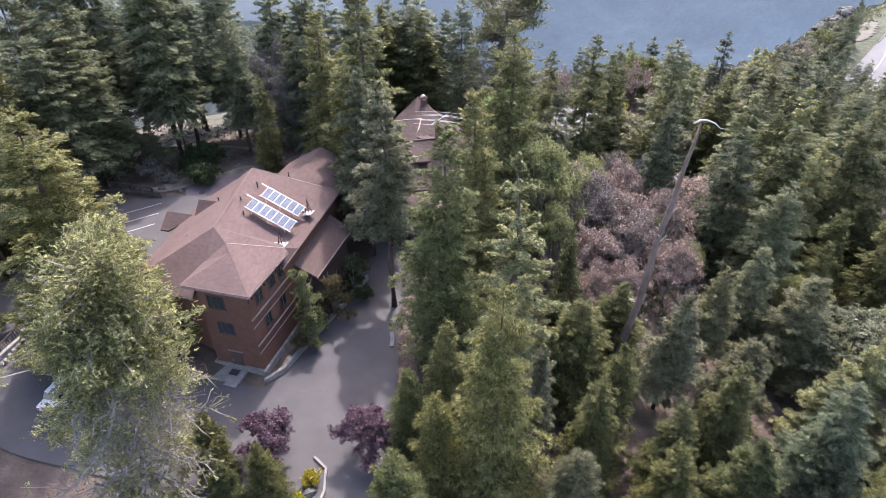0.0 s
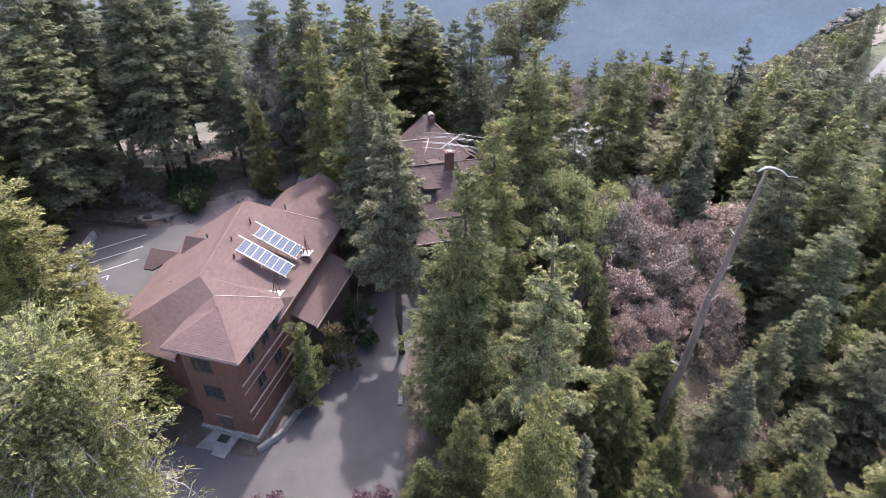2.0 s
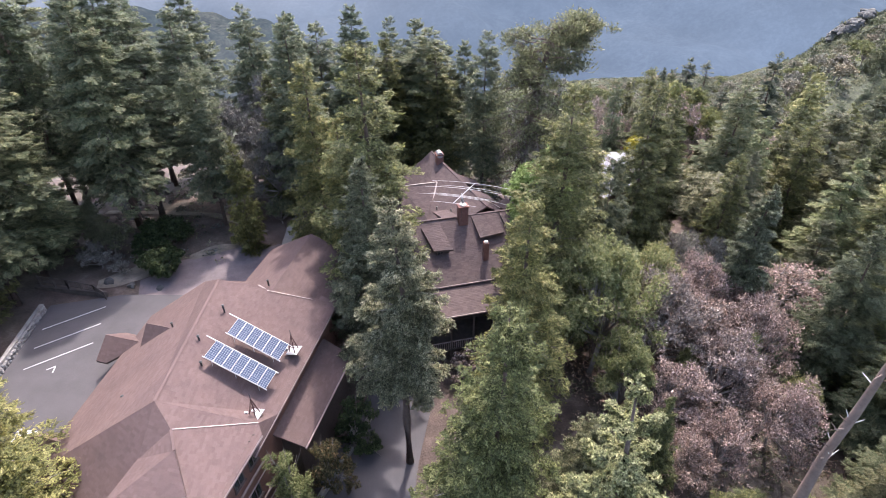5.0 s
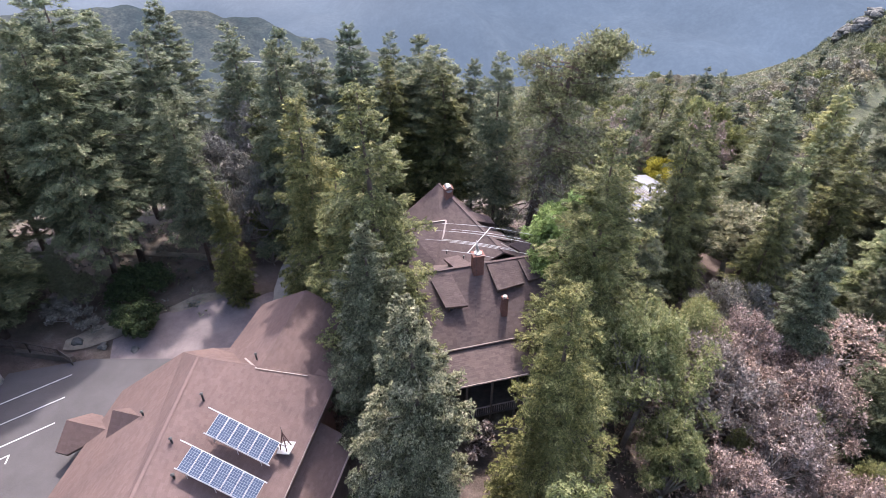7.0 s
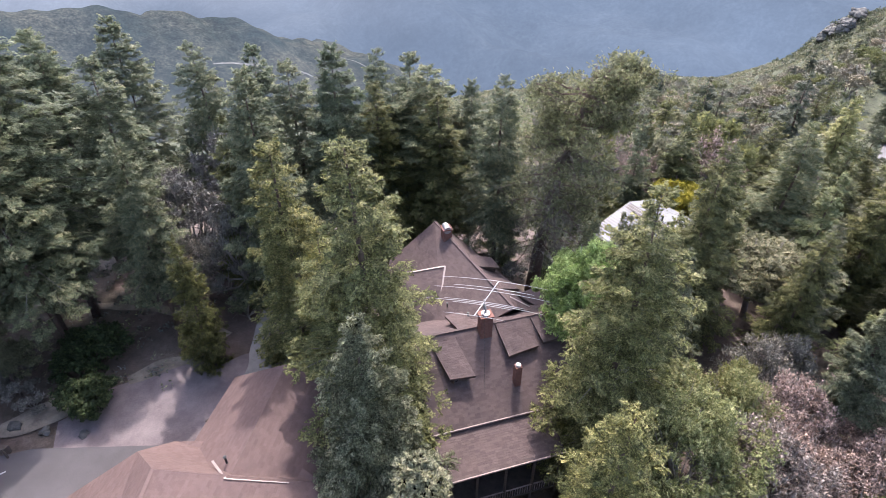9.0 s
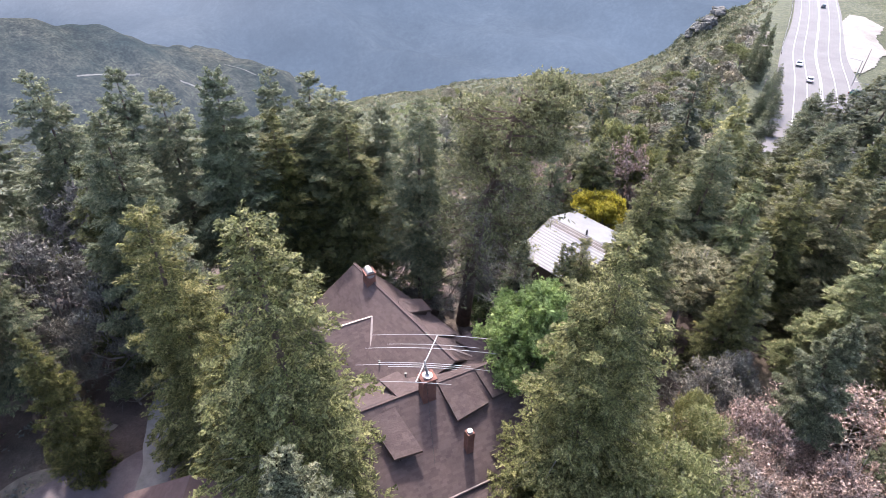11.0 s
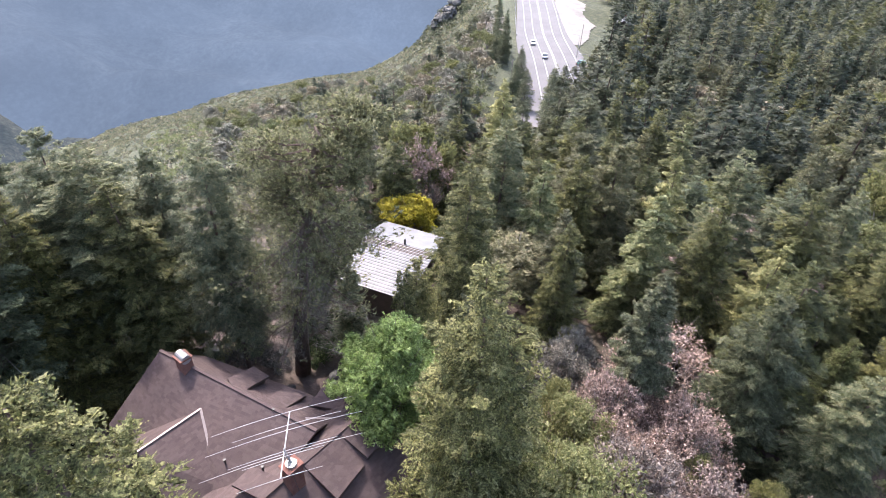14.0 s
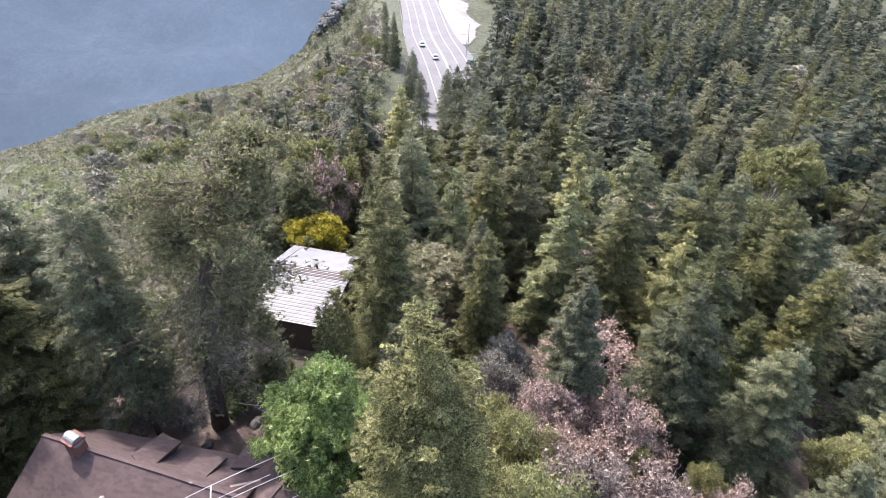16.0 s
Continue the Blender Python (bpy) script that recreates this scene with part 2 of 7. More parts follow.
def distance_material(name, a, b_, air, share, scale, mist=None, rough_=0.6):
    """Far land: distance haze, and sunlit mist on one side, painted in as glow."""
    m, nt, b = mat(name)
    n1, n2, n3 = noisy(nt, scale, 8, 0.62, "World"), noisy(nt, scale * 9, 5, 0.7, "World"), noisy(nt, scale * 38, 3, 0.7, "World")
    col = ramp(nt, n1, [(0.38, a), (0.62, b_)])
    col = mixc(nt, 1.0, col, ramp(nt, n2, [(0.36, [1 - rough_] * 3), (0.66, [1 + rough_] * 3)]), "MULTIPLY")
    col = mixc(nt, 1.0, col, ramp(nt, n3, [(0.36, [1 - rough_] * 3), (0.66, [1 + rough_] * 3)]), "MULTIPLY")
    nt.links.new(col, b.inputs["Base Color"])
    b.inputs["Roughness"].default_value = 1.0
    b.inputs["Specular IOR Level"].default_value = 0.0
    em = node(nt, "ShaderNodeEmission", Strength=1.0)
    haze_glow = ramp(nt, noisy(nt, scale * 0.7, 5, 0.6, "World"), [(0.35, [0.84 * c for c in air]), (0.7, [1.16 * c for c in air])])
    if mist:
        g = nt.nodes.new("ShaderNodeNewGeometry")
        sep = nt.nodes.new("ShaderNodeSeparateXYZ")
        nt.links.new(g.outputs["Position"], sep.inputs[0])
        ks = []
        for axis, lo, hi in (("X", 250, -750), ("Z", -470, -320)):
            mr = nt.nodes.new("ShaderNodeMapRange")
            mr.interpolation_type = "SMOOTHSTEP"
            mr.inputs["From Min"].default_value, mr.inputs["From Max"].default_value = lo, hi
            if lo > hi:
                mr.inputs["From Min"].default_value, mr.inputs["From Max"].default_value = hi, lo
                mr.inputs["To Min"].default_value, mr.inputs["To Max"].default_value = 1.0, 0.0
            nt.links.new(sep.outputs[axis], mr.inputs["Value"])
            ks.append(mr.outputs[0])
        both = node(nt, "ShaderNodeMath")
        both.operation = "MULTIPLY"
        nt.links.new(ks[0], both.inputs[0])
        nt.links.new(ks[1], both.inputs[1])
        haze_glow = mixc(nt, both.outputs[0], haze_glow, ramp(nt, noisy(nt, scale * 0.8, 4, 0.6, "World"), [(0.3, [0.75 * c for c in mist]), (0.7, mist)]))
    nt.links.new(haze_glow, em.inputs[0])
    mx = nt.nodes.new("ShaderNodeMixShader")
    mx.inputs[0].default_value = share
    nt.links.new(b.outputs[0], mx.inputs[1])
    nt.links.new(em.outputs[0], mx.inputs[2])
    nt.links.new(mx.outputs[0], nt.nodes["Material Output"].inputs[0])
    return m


GROUND = ground_material()
# Haze on both hills is emission mixed into their materials.
MIDHILL = distance_material("hill_brush_with_haze_glow", (0.012, 0.018, 0.015), (0.066, 0.064, 0.046), (0.048, 0.063, 0.082), 0.44, 0.012, None, 0.6)
FARHILL = distance_material("far_mountain_with_haze_glow", (0.05, 0.06, 0.066), (0.10, 0.12, 0.13), (0.050, 0.069, 0.100), 0.84, 0.0022, (0.100, 0.120, 0.155), 0.3)


# ---------------- mesh helpers ----------------
def thing(name, label, category, group="", kind="", at=None):
    ob = new(name)
    ob.empty_display_size = 0.3
    if at is not None:
        ob.matrix_world = at
    return tagged(ob, label, category, group, kind)


def link_mesh(name, me, material, parent=None, label=""):
    me.materials.append(material)
    ob = new(name, me)
    if parent is not None:
        ob.parent = parent
    return tagged(ob, label) if label else ob


def part(name, bm, material, parent=None, label=""):
    """Links a bmesh as one mesh object under a thing or a part."""
    me = bpy.data.meshes.new(name)
    bm.normal_update()
    bm.to_mesh(me)
    bm.free()
    return link_mesh(name, me, material, parent, label)


def pydata(name, verts, faces, material, parent=None, label="", smooth=False):
    me = bpy.data.meshes.new(name)
    me.from_pydata([tuple(v) for v in verts], [], faces)
    if smooth:
        me.shade_smooth()
    me.update()
    return link_mesh(name, me, material, parent, label)


def box(bm, size, m=None, bevel=0.0):
    r = bmesh.ops.create_cube(bm, size=1.0, matrix=(m or Matrix()) @ Matrix.Diagonal((*size, 1)))
    if bevel:
        edges = list({e for v in r["verts"] for e in v.link_edges})
        bmesh.ops.bevel(bm, geom=edges, offset=bevel, segments=1, affect="EDGES")
    return bm


def boxes(*items, bevel=0.0):
    bm = bmesh.new()
    for size, m in items:
        box(bm, size, m, bevel)
    return bm


def rod(bm, a, b, r0, r1=None, seg=6):
    a, b = Vector(a), Vector(b)
    d = b - a
    m = Matrix.Translation((a + b) / 2) @ d.to_track_quat("Z", "Y").to_matrix().to_4x4()
    bmesh.ops.create_cone(bm, cap_ends=True, segments=seg, radius1=r0, radius2=r0 if r1 is None else r1, depth=d.length, matrix=m)
    return bm


def rods(*items, seg=6):
    bm = bmesh.new()
    for it in items:
        rod(bm, *it, seg=seg)
    return bm


def tube(points, radii, seg=6):
    """A bent tapered limb through points: vertices and faces."""
    vs, fs = [], []
    pts = [Vector(p) for p in points]
    for i, p in enumerate(pts):
        d = (pts[min(i + 1, len(pts) - 1)] - pts[max(i - 1, 0)]).normalized()
        q = d.to_track_quat("Z", "Y")
        for k in range(seg):
            a = 2 * math.pi * k / seg
            vs.append(p + q @ Vector((math.cos(a) * radii[i], math.sin(a) * radii[i], 0)))
    for i in range(len(pts) - 1):
        for k in range(seg):
            a, b = i * seg + k, i * seg + (k + 1) % seg
            fs.append((a, b, b + seg, a + seg))
    fs.append(tuple(range(seg - 1, -1, -1)))
    fs.append(tuple(range((len(pts) - 1) * seg, len(pts) * seg)))
    return vs, fs


def join_tubes(tubes):
    vs, fs = [], []
    for v, f in tubes:
        o = len(vs)
        vs += v
        fs += [tuple(i + o for i in x) for x in f]
    return vs, fs


def quads_mesh(name, co, material, parent=None, label=""):
    """co: n x k x 3 corners of n separate leaves."""
    n, k = co.shape[:2]
    me = bpy.data.meshes.new(name)
    me.vertices.add(n * k)
    me.vertices.foreach_set("co", co.reshape(-1).astype(np.float32))
    me.loops.add(n * k)
    me.loops.foreach_set("vertex_index", np.arange(n * k, dtype=np.int32))
    me.polygons.add(n)
    me.polygons.foreach_set("loop_start", np.arange(0, n * k, k, dtype=np.int32))
    me.update(calc_edges=True)
    return link_mesh(name, me, material, parent, label)


def leaves(c, d, up, length, width):
    """Leaf-shaped quads: base, one side, tip, other side, slightly folded."""
    d = d / np.maximum(np.linalg.norm(d, axis=1, keepdims=True), 1e-6)
    s = np.cross(d, up)
    s = s / np.maximum(np.linalg.norm(s, axis=1, keepdims=True), 1e-6)
    n = np.cross(s, d)
    L, W = length[:, None], width[:, None]
    return np.stack([c - d * L * 0.5, c - s * W * 0.5 + n * W * 0.12, c + d * L * 0.5, c + s * W * 0.5 + n * W * 0.12], axis=1)


def sprays(c, d, up, length, width):
    """Narrow three-cornered sprays of needles, half of them broad at the base and half at the tip."""
    d = d / np.maximum(np.linalg.norm(d, axis=1, keepdims=True), 1e-6)
    s = np.cross(d, up)
    s = s / np.maximum(np.linalg.norm(s, axis=1, keepdims=True), 1e-6)
    f = np.where(np.arange(len(c)) % 2 == 0, 1.0, -1.0)[:, None]
    L, W = length[:, None] * f, width[:, None]
    return np.stack([c - d * L * 0.5 - s * W * 0.5, c - d * L * 0.5 + s * W * 0.5, c + d * L * 0.6], axis=1)


# ---------------- the lie of the land ----------------
CONTROL = np.array([
    (-12, 25, -2.7), (-4, 20, -2.8), (-16, 33, -2.9), (-4, 40, -3.6), (-9, 48, -4.2), (-3, 58, -4.3), (-35, 31, -1.3), (-40, 45, 0.9),
    (-36, 58, 1.0), (-31, 50, 0.9), (-33, 70, 1.2), (-20, 70, 0.8), (-30, 90, -1), (-5, 90, -3), (8, 84, -3.8), (20, 92, -6), (20, 45, -4.5),
    (24, 66, -5), (57, 53, -8.5), (40, 30, -8), (45, 85, -9), (8, 68, -4), (2, -10, -3), (-40, 5, -1.5), (-70, 60, 3),
    (-20, 32, -2.75), (-26, 31, -2.2), (-60, 105, -6), (-20, 125, -18), (20, 130, -20)], dtype=float)


def tps(r):
    return np.where(r > 1e-9, r * r * np.log(np.maximum(r, 1e-9)), 0.0)


_n = len(CONTROL)
_K = tps(np.linalg.norm(CONTROL[:, None, :2] - CONTROL[None, :, :2], axis=2)) + np.eye(_n) * 8.0
_P = np.c_[np.ones(_n), CONTROL[:, :2]]
_W = np.linalg.solve(np.block([[_K, _P], [_P.T, np.zeros((3, 3))]]), np.r_[CONTROL[:, 2], np.zeros(3)])
RIDGE_O, RIDGE_D, RIDGE_N = np.array((107.0, 156.0)), np.array((0.67, 0.742)), np.array((-0.742, 0.67))


# the open hillside's brow, round the lodge: azimuth from north, depression and distance
BROW_AZ = (-70, -10, 0, 5, 15, 25, 30, 35.3, 37, 39, 41, 44)
BROW_EL = (-22.5, -22.0, -21.3, -20.4, -19.1, -17.5, -16.6, -14.6, -13.6, -11.6, -9.2, -7.2)
BROW_R = (330, 360, 400, 420, 410, 390, 380, 370, 375, 390, 400, 420)


def polar(x, y):
    """Azimuth in degrees and distance, seen from the clearing before the lodge."""
    return np.degrees(np.arctan2(x + 5, y - 46)), np.sqrt((x + 5) ** 2 + (y - 46) ** 2)


def eased(v, a, b):
    k = np.clip((v - a) / (b - a), 0, 1)
    return k * k * (3 - 2 * k)


def hillside(x, y):
    """The open slope that falls from the forest's edge to its brow above the valley."""
    az, r = polar(x, y)
    R = np.interp(az, BROW_AZ, BROW_R)
    zb = 36.6 + R * np.tan(np.radians(np.interp(az, BROW_AZ, BROW_EL)))
    fold = 2.5 * np.sin(np.radians(az) * 26 + r * 0.012) * np.clip((r - 130) / 120, 0, 1) * np.clip((R + 20 - r) / 90, 0, 1)
    knob = 13.0 * np.exp(-((x - 220) ** 2 + (y - 334) ** 2) / 170.0)
    return -14 + (zb + 14) * np.clip((r - 100) / (R - 100), 0, 1) + fold + knob - 0.75 * np.clip(r - R, 0, 560)


def far_land(x, y):
    """The ridge that carries the highway: an open hillside on one hand, forest on the other."""
    s = (x - RIDGE_O[0]) * RIDGE_D[0] + (y - RIDGE_O[1]) * RIDGE_D[1]
    w = (x - RIDGE_O[0]) * RIDGE_N[0] + (y - RIDGE_O[1]) * RIDGE_N[1]
    crest = -19.0 + 14.0 * np.clip(-s / 130.0, 0, 1.6) + 0.02 * np.clip(s, 0, 500)
    left = -0.30 * np.clip(w - 8, 0, 420)
    b = np.clip(-w - 24, 0, None)
    right = -0.09 * np.minimum(b, 180) + 0.035 * np.clip(b - 260, 0, 900)
    az, _ = polar(x, y)
    open_ = (1 - eased(az, 40.5, 43.5)) * eased(az, -110, -80)
    return (crest + left + right) * (1 - open_) + hillside(x, y) * open_


def rolls(x, y, f, ox=0.0):
    return np.sin(x * f + 1.3 + ox) * np.cos(y * f * 1.17 + 0.6) + 0.5 * np.sin(x * f * 2.3 + y * f * 1.9 + ox)


def ground_z(x, y):
    x, y = np.asarray(x, float), np.asarray(y, float)
    r = np.sqrt((x[..., None] - CONTROL[:, 0]) ** 2 + (y[..., None] - CONTROL[:, 1]) ** 2)
    near = tps(r) @ _W[:_n] + _W[_n] + _W[_n + 1] * x + _W[_n + 2] * y
    d = np.sqrt(((x + 5) / 1.0) ** 2 + ((y - 58) / 1.0) ** 2)
    k = np.clip((d - 62) / 45.0, 0, 1)
    k = k * k * (3 - 2 * k)
    far = far_land(x, y)
    amp = np.clip((d - 60) / 200.0, 0, 1)
    w = (x - RIDGE_O[0]) * RIDGE_N[0] + (y - RIDGE_O[1]) * RIDGE_N[1]
    graded = np.clip((np.abs(w + 9) - 16) / 14, 0, 1)
    far = far + amp * graded * 1.5 * rolls(x, y, 0.06) + graded * np.clip((d - 180) / 300, 0, 1) * 2.2 * rolls(x, y, 0.017, 2.0)
    return np.where(k < 1e-6, near, near * (1 - k) + far * k)


def gz(x, y):
    return float(ground_z(np.array([x]), np.array([y]))[0])


def spread(half, n, core):
    t = np.linspace(-1, 1, n)
    k = math.asinh(half / core)
    return core * np.sinh(t * k)


def sheet(name, xs, ys, zf, material, label, category, kind="structure"):
    X, Y = np.meshgrid(xs, ys)
    Z = zf(X, Y)
    nx, ny = len(xs), len(ys)
    me = bpy.data.meshes.new(name)
    idx = np.arange(nx * ny).reshape(ny, nx)
    q = np.stack([idx[:-1, :-1], idx[:-1, 1:], idx[1:, 1:], idx[1:, :-1]], axis=-1).reshape(-1, 4)
    me.vertices.add(nx * ny)
    me.vertices.foreach_set("co", np.stack([X, Y, Z], axis=-1).reshape(-1).astype(np.float32))
    me.loops.add(q.size)
    me.loops.foreach_set("vertex_index", q.reshape(-1).astype(np.int32))
    me.polygons.add(len(q))
    me.polygons.foreach_set("loop_start", np.arange(0, q.size, 4, dtype=np.int32))
    me.update(calc_edges=True)
    me.shade_smooth()
    ob = link_mesh(name, me, material)
    return tagged(ob, label, category, kind=kind)


GX, GY = spread(1100, 250, 100) + 0, spread(1100, 250, 100) + 60
sheet("ground", GX, GY, ground_z, GROUND, "brown needle-covered forest floor with patches of grass", "ground")


def far_mountain(x, y):
    r = np.sqrt(x * x + y * y)
    up = np.clip((r - 1500) / 2300, 0, 1)
    return -520 + 560 * up + 120 * up * rolls(x, y, 0.0021) + 55 * rolls(x, y, 0.0052, 1.0) + 18 * rolls(x, y, 0.013, 3.0)


SPUR_AZ = (-60, -40, -33, -25, -20, -15, -10, -5, -2, 0, 3, 8, 20)
SPUR_EL = (-9.0, -9.6, -10.2, -11.1, -12.3, -13.6, -15.4, -16.6, -18.2, -20.5, -22.5, -24.0, -26.0)
SPUR_R = 640.0


def spur(x, y):
    """A brushy spur across the near valley, cut by ravines, falling towards the ridge."""
    az, r = polar(x, y)
    top = 36.6 + SPUR_R * np.tan(np.radians(np.interp(az, SPUR_AZ, SPUR_EL)))
    off = np.sqrt((r - SPUR_R) ** 2 + 45 ** 2) - 45
    ravine = np.abs(np.sin(np.radians(az) * 11 + r * 0.006 + 0.5)) * 34 + np.sin(np.radians(az) * 34 - r * 0.011) * 9
    return top - 0.36 * off - ravine * np.clip(off / 110, 0, 1) + 5 * rolls(x, y, 0.031, 0.7) + 2.2 * rolls(x, y, 0.083, 2.2)


sheet("backdrop_spur", np.linspace(-900, 380, 230), np.linspace(250, 1050, 170), spur, MIDHILL, "brush-covered spur across the valley with haze painted on", "hill")


def spur_track(label, legs, half):
    """A pale track cut along the face of the spur. legs: azimuth and depression along the way."""
    legs = np.array(legs, float)
    t = np.linspace(0, len(legs) - 1, 14 * len(legs))
    az = np.interp(t, np.arange(len(legs)), legs[:, 0])
    el = np.interp(t, np.arange(len(legs)), legs[:, 1])
    rs = np.linspace(260, SPUR_R, 500)
    vs, fs = [], []
    for a, e in zip(az, el):
        x, y = -5 + rs * math.sin(radians(a)), 46 + rs * math.cos(radians(a))
        up = np.degrees(np.arctan2(spur(x, y) - 36.6, rs))
        hit = int(np.argmax(up > e)) or len(rs) - 1
        for k in (-1, 1):
            r = rs[hit] + k * half
            px, py = -5 + r * math.sin(radians(a)), 46 + r * math.cos(radians(a))
            vs.append((px, py, float(spur(np.array([px]), np.array([py]))[0]) + 0.8))
    for i in range(len(t) - 1):
        fs.append((2 * i, 2 * i + 1, 2 * i + 3, 2 * i + 2))
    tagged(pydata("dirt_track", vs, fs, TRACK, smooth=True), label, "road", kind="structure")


# Pale earth with bluish haze painted in as glow, like the spur.
TRACK = distance_material("pale_earth_with_haze_glow", (0.11, 0.105, 0.095), (0.19, 0.18, 0.165), (0.070, 0.088, 0.110), 0.35, 0.02, None, 0.3)
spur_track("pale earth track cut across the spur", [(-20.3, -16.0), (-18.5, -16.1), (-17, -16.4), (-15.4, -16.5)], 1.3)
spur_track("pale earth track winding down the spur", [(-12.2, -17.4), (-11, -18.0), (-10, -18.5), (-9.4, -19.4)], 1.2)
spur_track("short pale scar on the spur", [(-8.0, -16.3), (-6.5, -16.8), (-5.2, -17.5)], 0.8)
sheet("backdrop_mountain", np.linspace(-3200, 3200, 130), np.linspace(200, 3500, 90), far_mountain, FARHILL, "far mountain side beyond the valley with blue haze painted on", "mountain")


# ---------------- paving ----------------
def smooth_line(pts, n):
    pts = np.array(pts, float)
    t = np.linspace(0, len(pts) - 1, n)
    out = []
    for a in t:
        i = min(int(a), len(pts) - 2)
        f = a - i
        p0, p1, p2, p3 = pts[max(i - 1, 0)], pts[i], pts[i + 1], pts[min(i + 2, len(pts) - 1)]
        out.append(0.5 * (2 * p1 + (p2 - p0) * f + (2 * p0 - 5 * p1 + 4 * p2 - p3) * f * f + (3 * p1 - p0 - 3 * p2 + p3) * f ** 3))
    return np.array(out)


def ribbon(name, pts, lift, material, label="", category="", kind="structure", n=80, cols=7, level=None, ragged=0.0):
    """A strip laid on the ground. pts: x, y, half width along the way."""
    line = smooth_line(pts, n)
    d = np.gradient(line[:, :2], axis=0)
    d /= np.linalg.norm(d, axis=1, keepdims=True)
    side = np.stack([-d[:, 1], d[:, 0]], axis=1)
    k = np.linspace(-1, 1, cols)
    xy = line[:, None, :2] + side[:, None, :] * (k[None, :, None] * line[:, None, 2:3])
    if ragged:
        wob = 1 + ragged * (np.sin(line[:, None, 0] * 1.1 + line[:, None, 1] * 0.8 + k * 2) + 0.5 * np.sin(line[:, None, 0] * 2.3 - line[:, None, 1] * 1.7 + k * 5))
        xy = line[:, None, :2] + side[:, None, :] * (k[None, :, None] * line[:, None, 2:3] * wob[..., None])
    z = ground_z(xy[..., 0], xy[..., 1]) if level is None else np.full(xy.shape[:2], level)
    z = z + lift
    top = np.concatenate([xy, z[..., None]], axis=-1).reshape(-1, 3)
    idx = np.arange(n * cols).reshape(n, cols)
    fs = [tuple(int(i) for i in (idx[a, b + 1], idx[a, b], idx[a + 1, b], idx[a + 1, b + 1])) for a in range(n - 1) for b in range(cols - 1)]
    ob = pydata(name, top, fs, material, smooth=True)
    return tagged(ob, label, category, kind=kind) if category else ob


ribbon("driveway", [(-4, -14, 4), (-8, 4, 4.5), (-10, 18, 5), (-10.5, 28, 6.2), (-9.2, 37, 5.2), (-8.2, 45, 3.6), (-6.4, 53, 2.9), (-5, 60, 2.6)], 0.10, ASPHALT,
       "grey asphalt driveway beside the brown inn", "driveway")
ribbon("forecourt", [(-10, 27, 5.0), (-17, 28.5, 5.2), (-26, 30, 5.2), (-34, 32.5, 5.4), (-39, 39, 5.2), (-37, 48, 6)], 0.16, ASPHALT, "worn asphalt forecourt", "driveway")


def flat_lot(name, corners, z, material, label, category):
    vs = [(x, y, z) for x, y in corners] + [(x, y, z - 0.6) for x, y in corners]
    n = len(corners)
    fs = [tuple(range(n))] + [(i, i + n, (i + 1) % n + n, (i + 1) % n) for i in range(n)]
    return tagged(pydata(name, vs, fs, material), label, category, kind="structure")


LOT = 1.28
flat_lot("parking_lot", [(-39.2, 42), (-28, 42), (-25, 50), (-24, 61.5), (-34, 61.6), (-40.4, 60.0)], LOT, ASPHALT, "smooth grey asphalt parking lot", "parking lot")


def road_marks():
    d = Vector((-0.8, -0.6, 0))
    for x, y in ((-34.9, 59.8), (-34.2, 57.4), (-33.6, 54.9)):
        bm = bmesh.new()
        box(bm, (5.3, 0.11, 0.012), pose(x + d.x * 2.65, y + d.y * 2.65, LOT + 0.012, 0, 0, math.degrees(math.atan2(d.y, d.x))))
        tagged(part("stall_line", bm, WHITE_PAINT), "white painted parking stall line", "road marking", "parking stall lines", "structure")
    bm = boxes(((0.7, 0.11, 0.012), pose(-35.6, 51.9, LOT + 0.012, 0, 0, 37)), ((0.11, 0.7, 0.012), pose(-35.25, 51.7, LOT + 0.012, 0, 0, 12)))
    tagged(part("corner_mark", bm, WHITE_PAINT), "white painted corner mark on asphalt", "road marking", kind="structure")


road_marks()
PAVE = surface("mauve_paving", (0.095, 0.075, 0.078), (0.185, 0.150, 0.150), 0.5, 10, 0.9, 0.5, 0.04)
SAND = surface("sandy_bank", (0.105, 0.085, 0.066), (0.235, 0.20, 0.16), 0.7, 9, 0.95, 0.8, 0.08)
ribbon("court", [(-33, 62.6, 1.6), (-29.5, 63.8, 3.4), (-26, 65.0, 4.2), (-22.5, 66.0, 4.4), (-19.5, 65.6, 4.4), (-15, 63, 3.4)], 0.12, PAVE, "dusty mauve paved court between inn and lodge", "courtyard", ragged=0.14)
ribbon("path", [(-19.6, 65.5, 0.9), (-19.6, 69, 1.0), (-20, 72.5, 0.7), (-20.2, 77, 0.6), (-21, 84, 0.6)], 0.18, CONCRETE, "pale trodden path under the trees", "path", ragged=0.14)
ribbon("path", [(-23, 73, 0.5), (-28, 76, 0.55), (-34, 77.5, 0.5), (-44, 78, 0.5)], 0.10, SAND, "dusty footpath under the trees", "path", ragged=0.14)
ribbon("bank", [(-37.5, 63.4, 0.6), (-35.6, 64.0, 1.2), (-34.0, 65.6, 1.4), (-33.6, 67.6, 0.8)], 0.14, SAND, "bare sandy bank above the parking lot", "bank", ragged=0.14)
ribbon("bank", [(-29.8, 67.9, 0.5), (-27.5, 69.3, 0.8), (-25.2, 70.2, 0.4)], 0.14, SAND, "dusty sunlit bank beside the court", "bank", ragged=0.14)

# the highway on the ridge
HW = [(102, 130, 13.5), (127, 157.5, 13), (149.5, 183, 12), (170.5, 208.5, 10.5), (200, 240, 9.5), (229, 272, 9.5), (262, 312, 9), (290, 360, 9)]
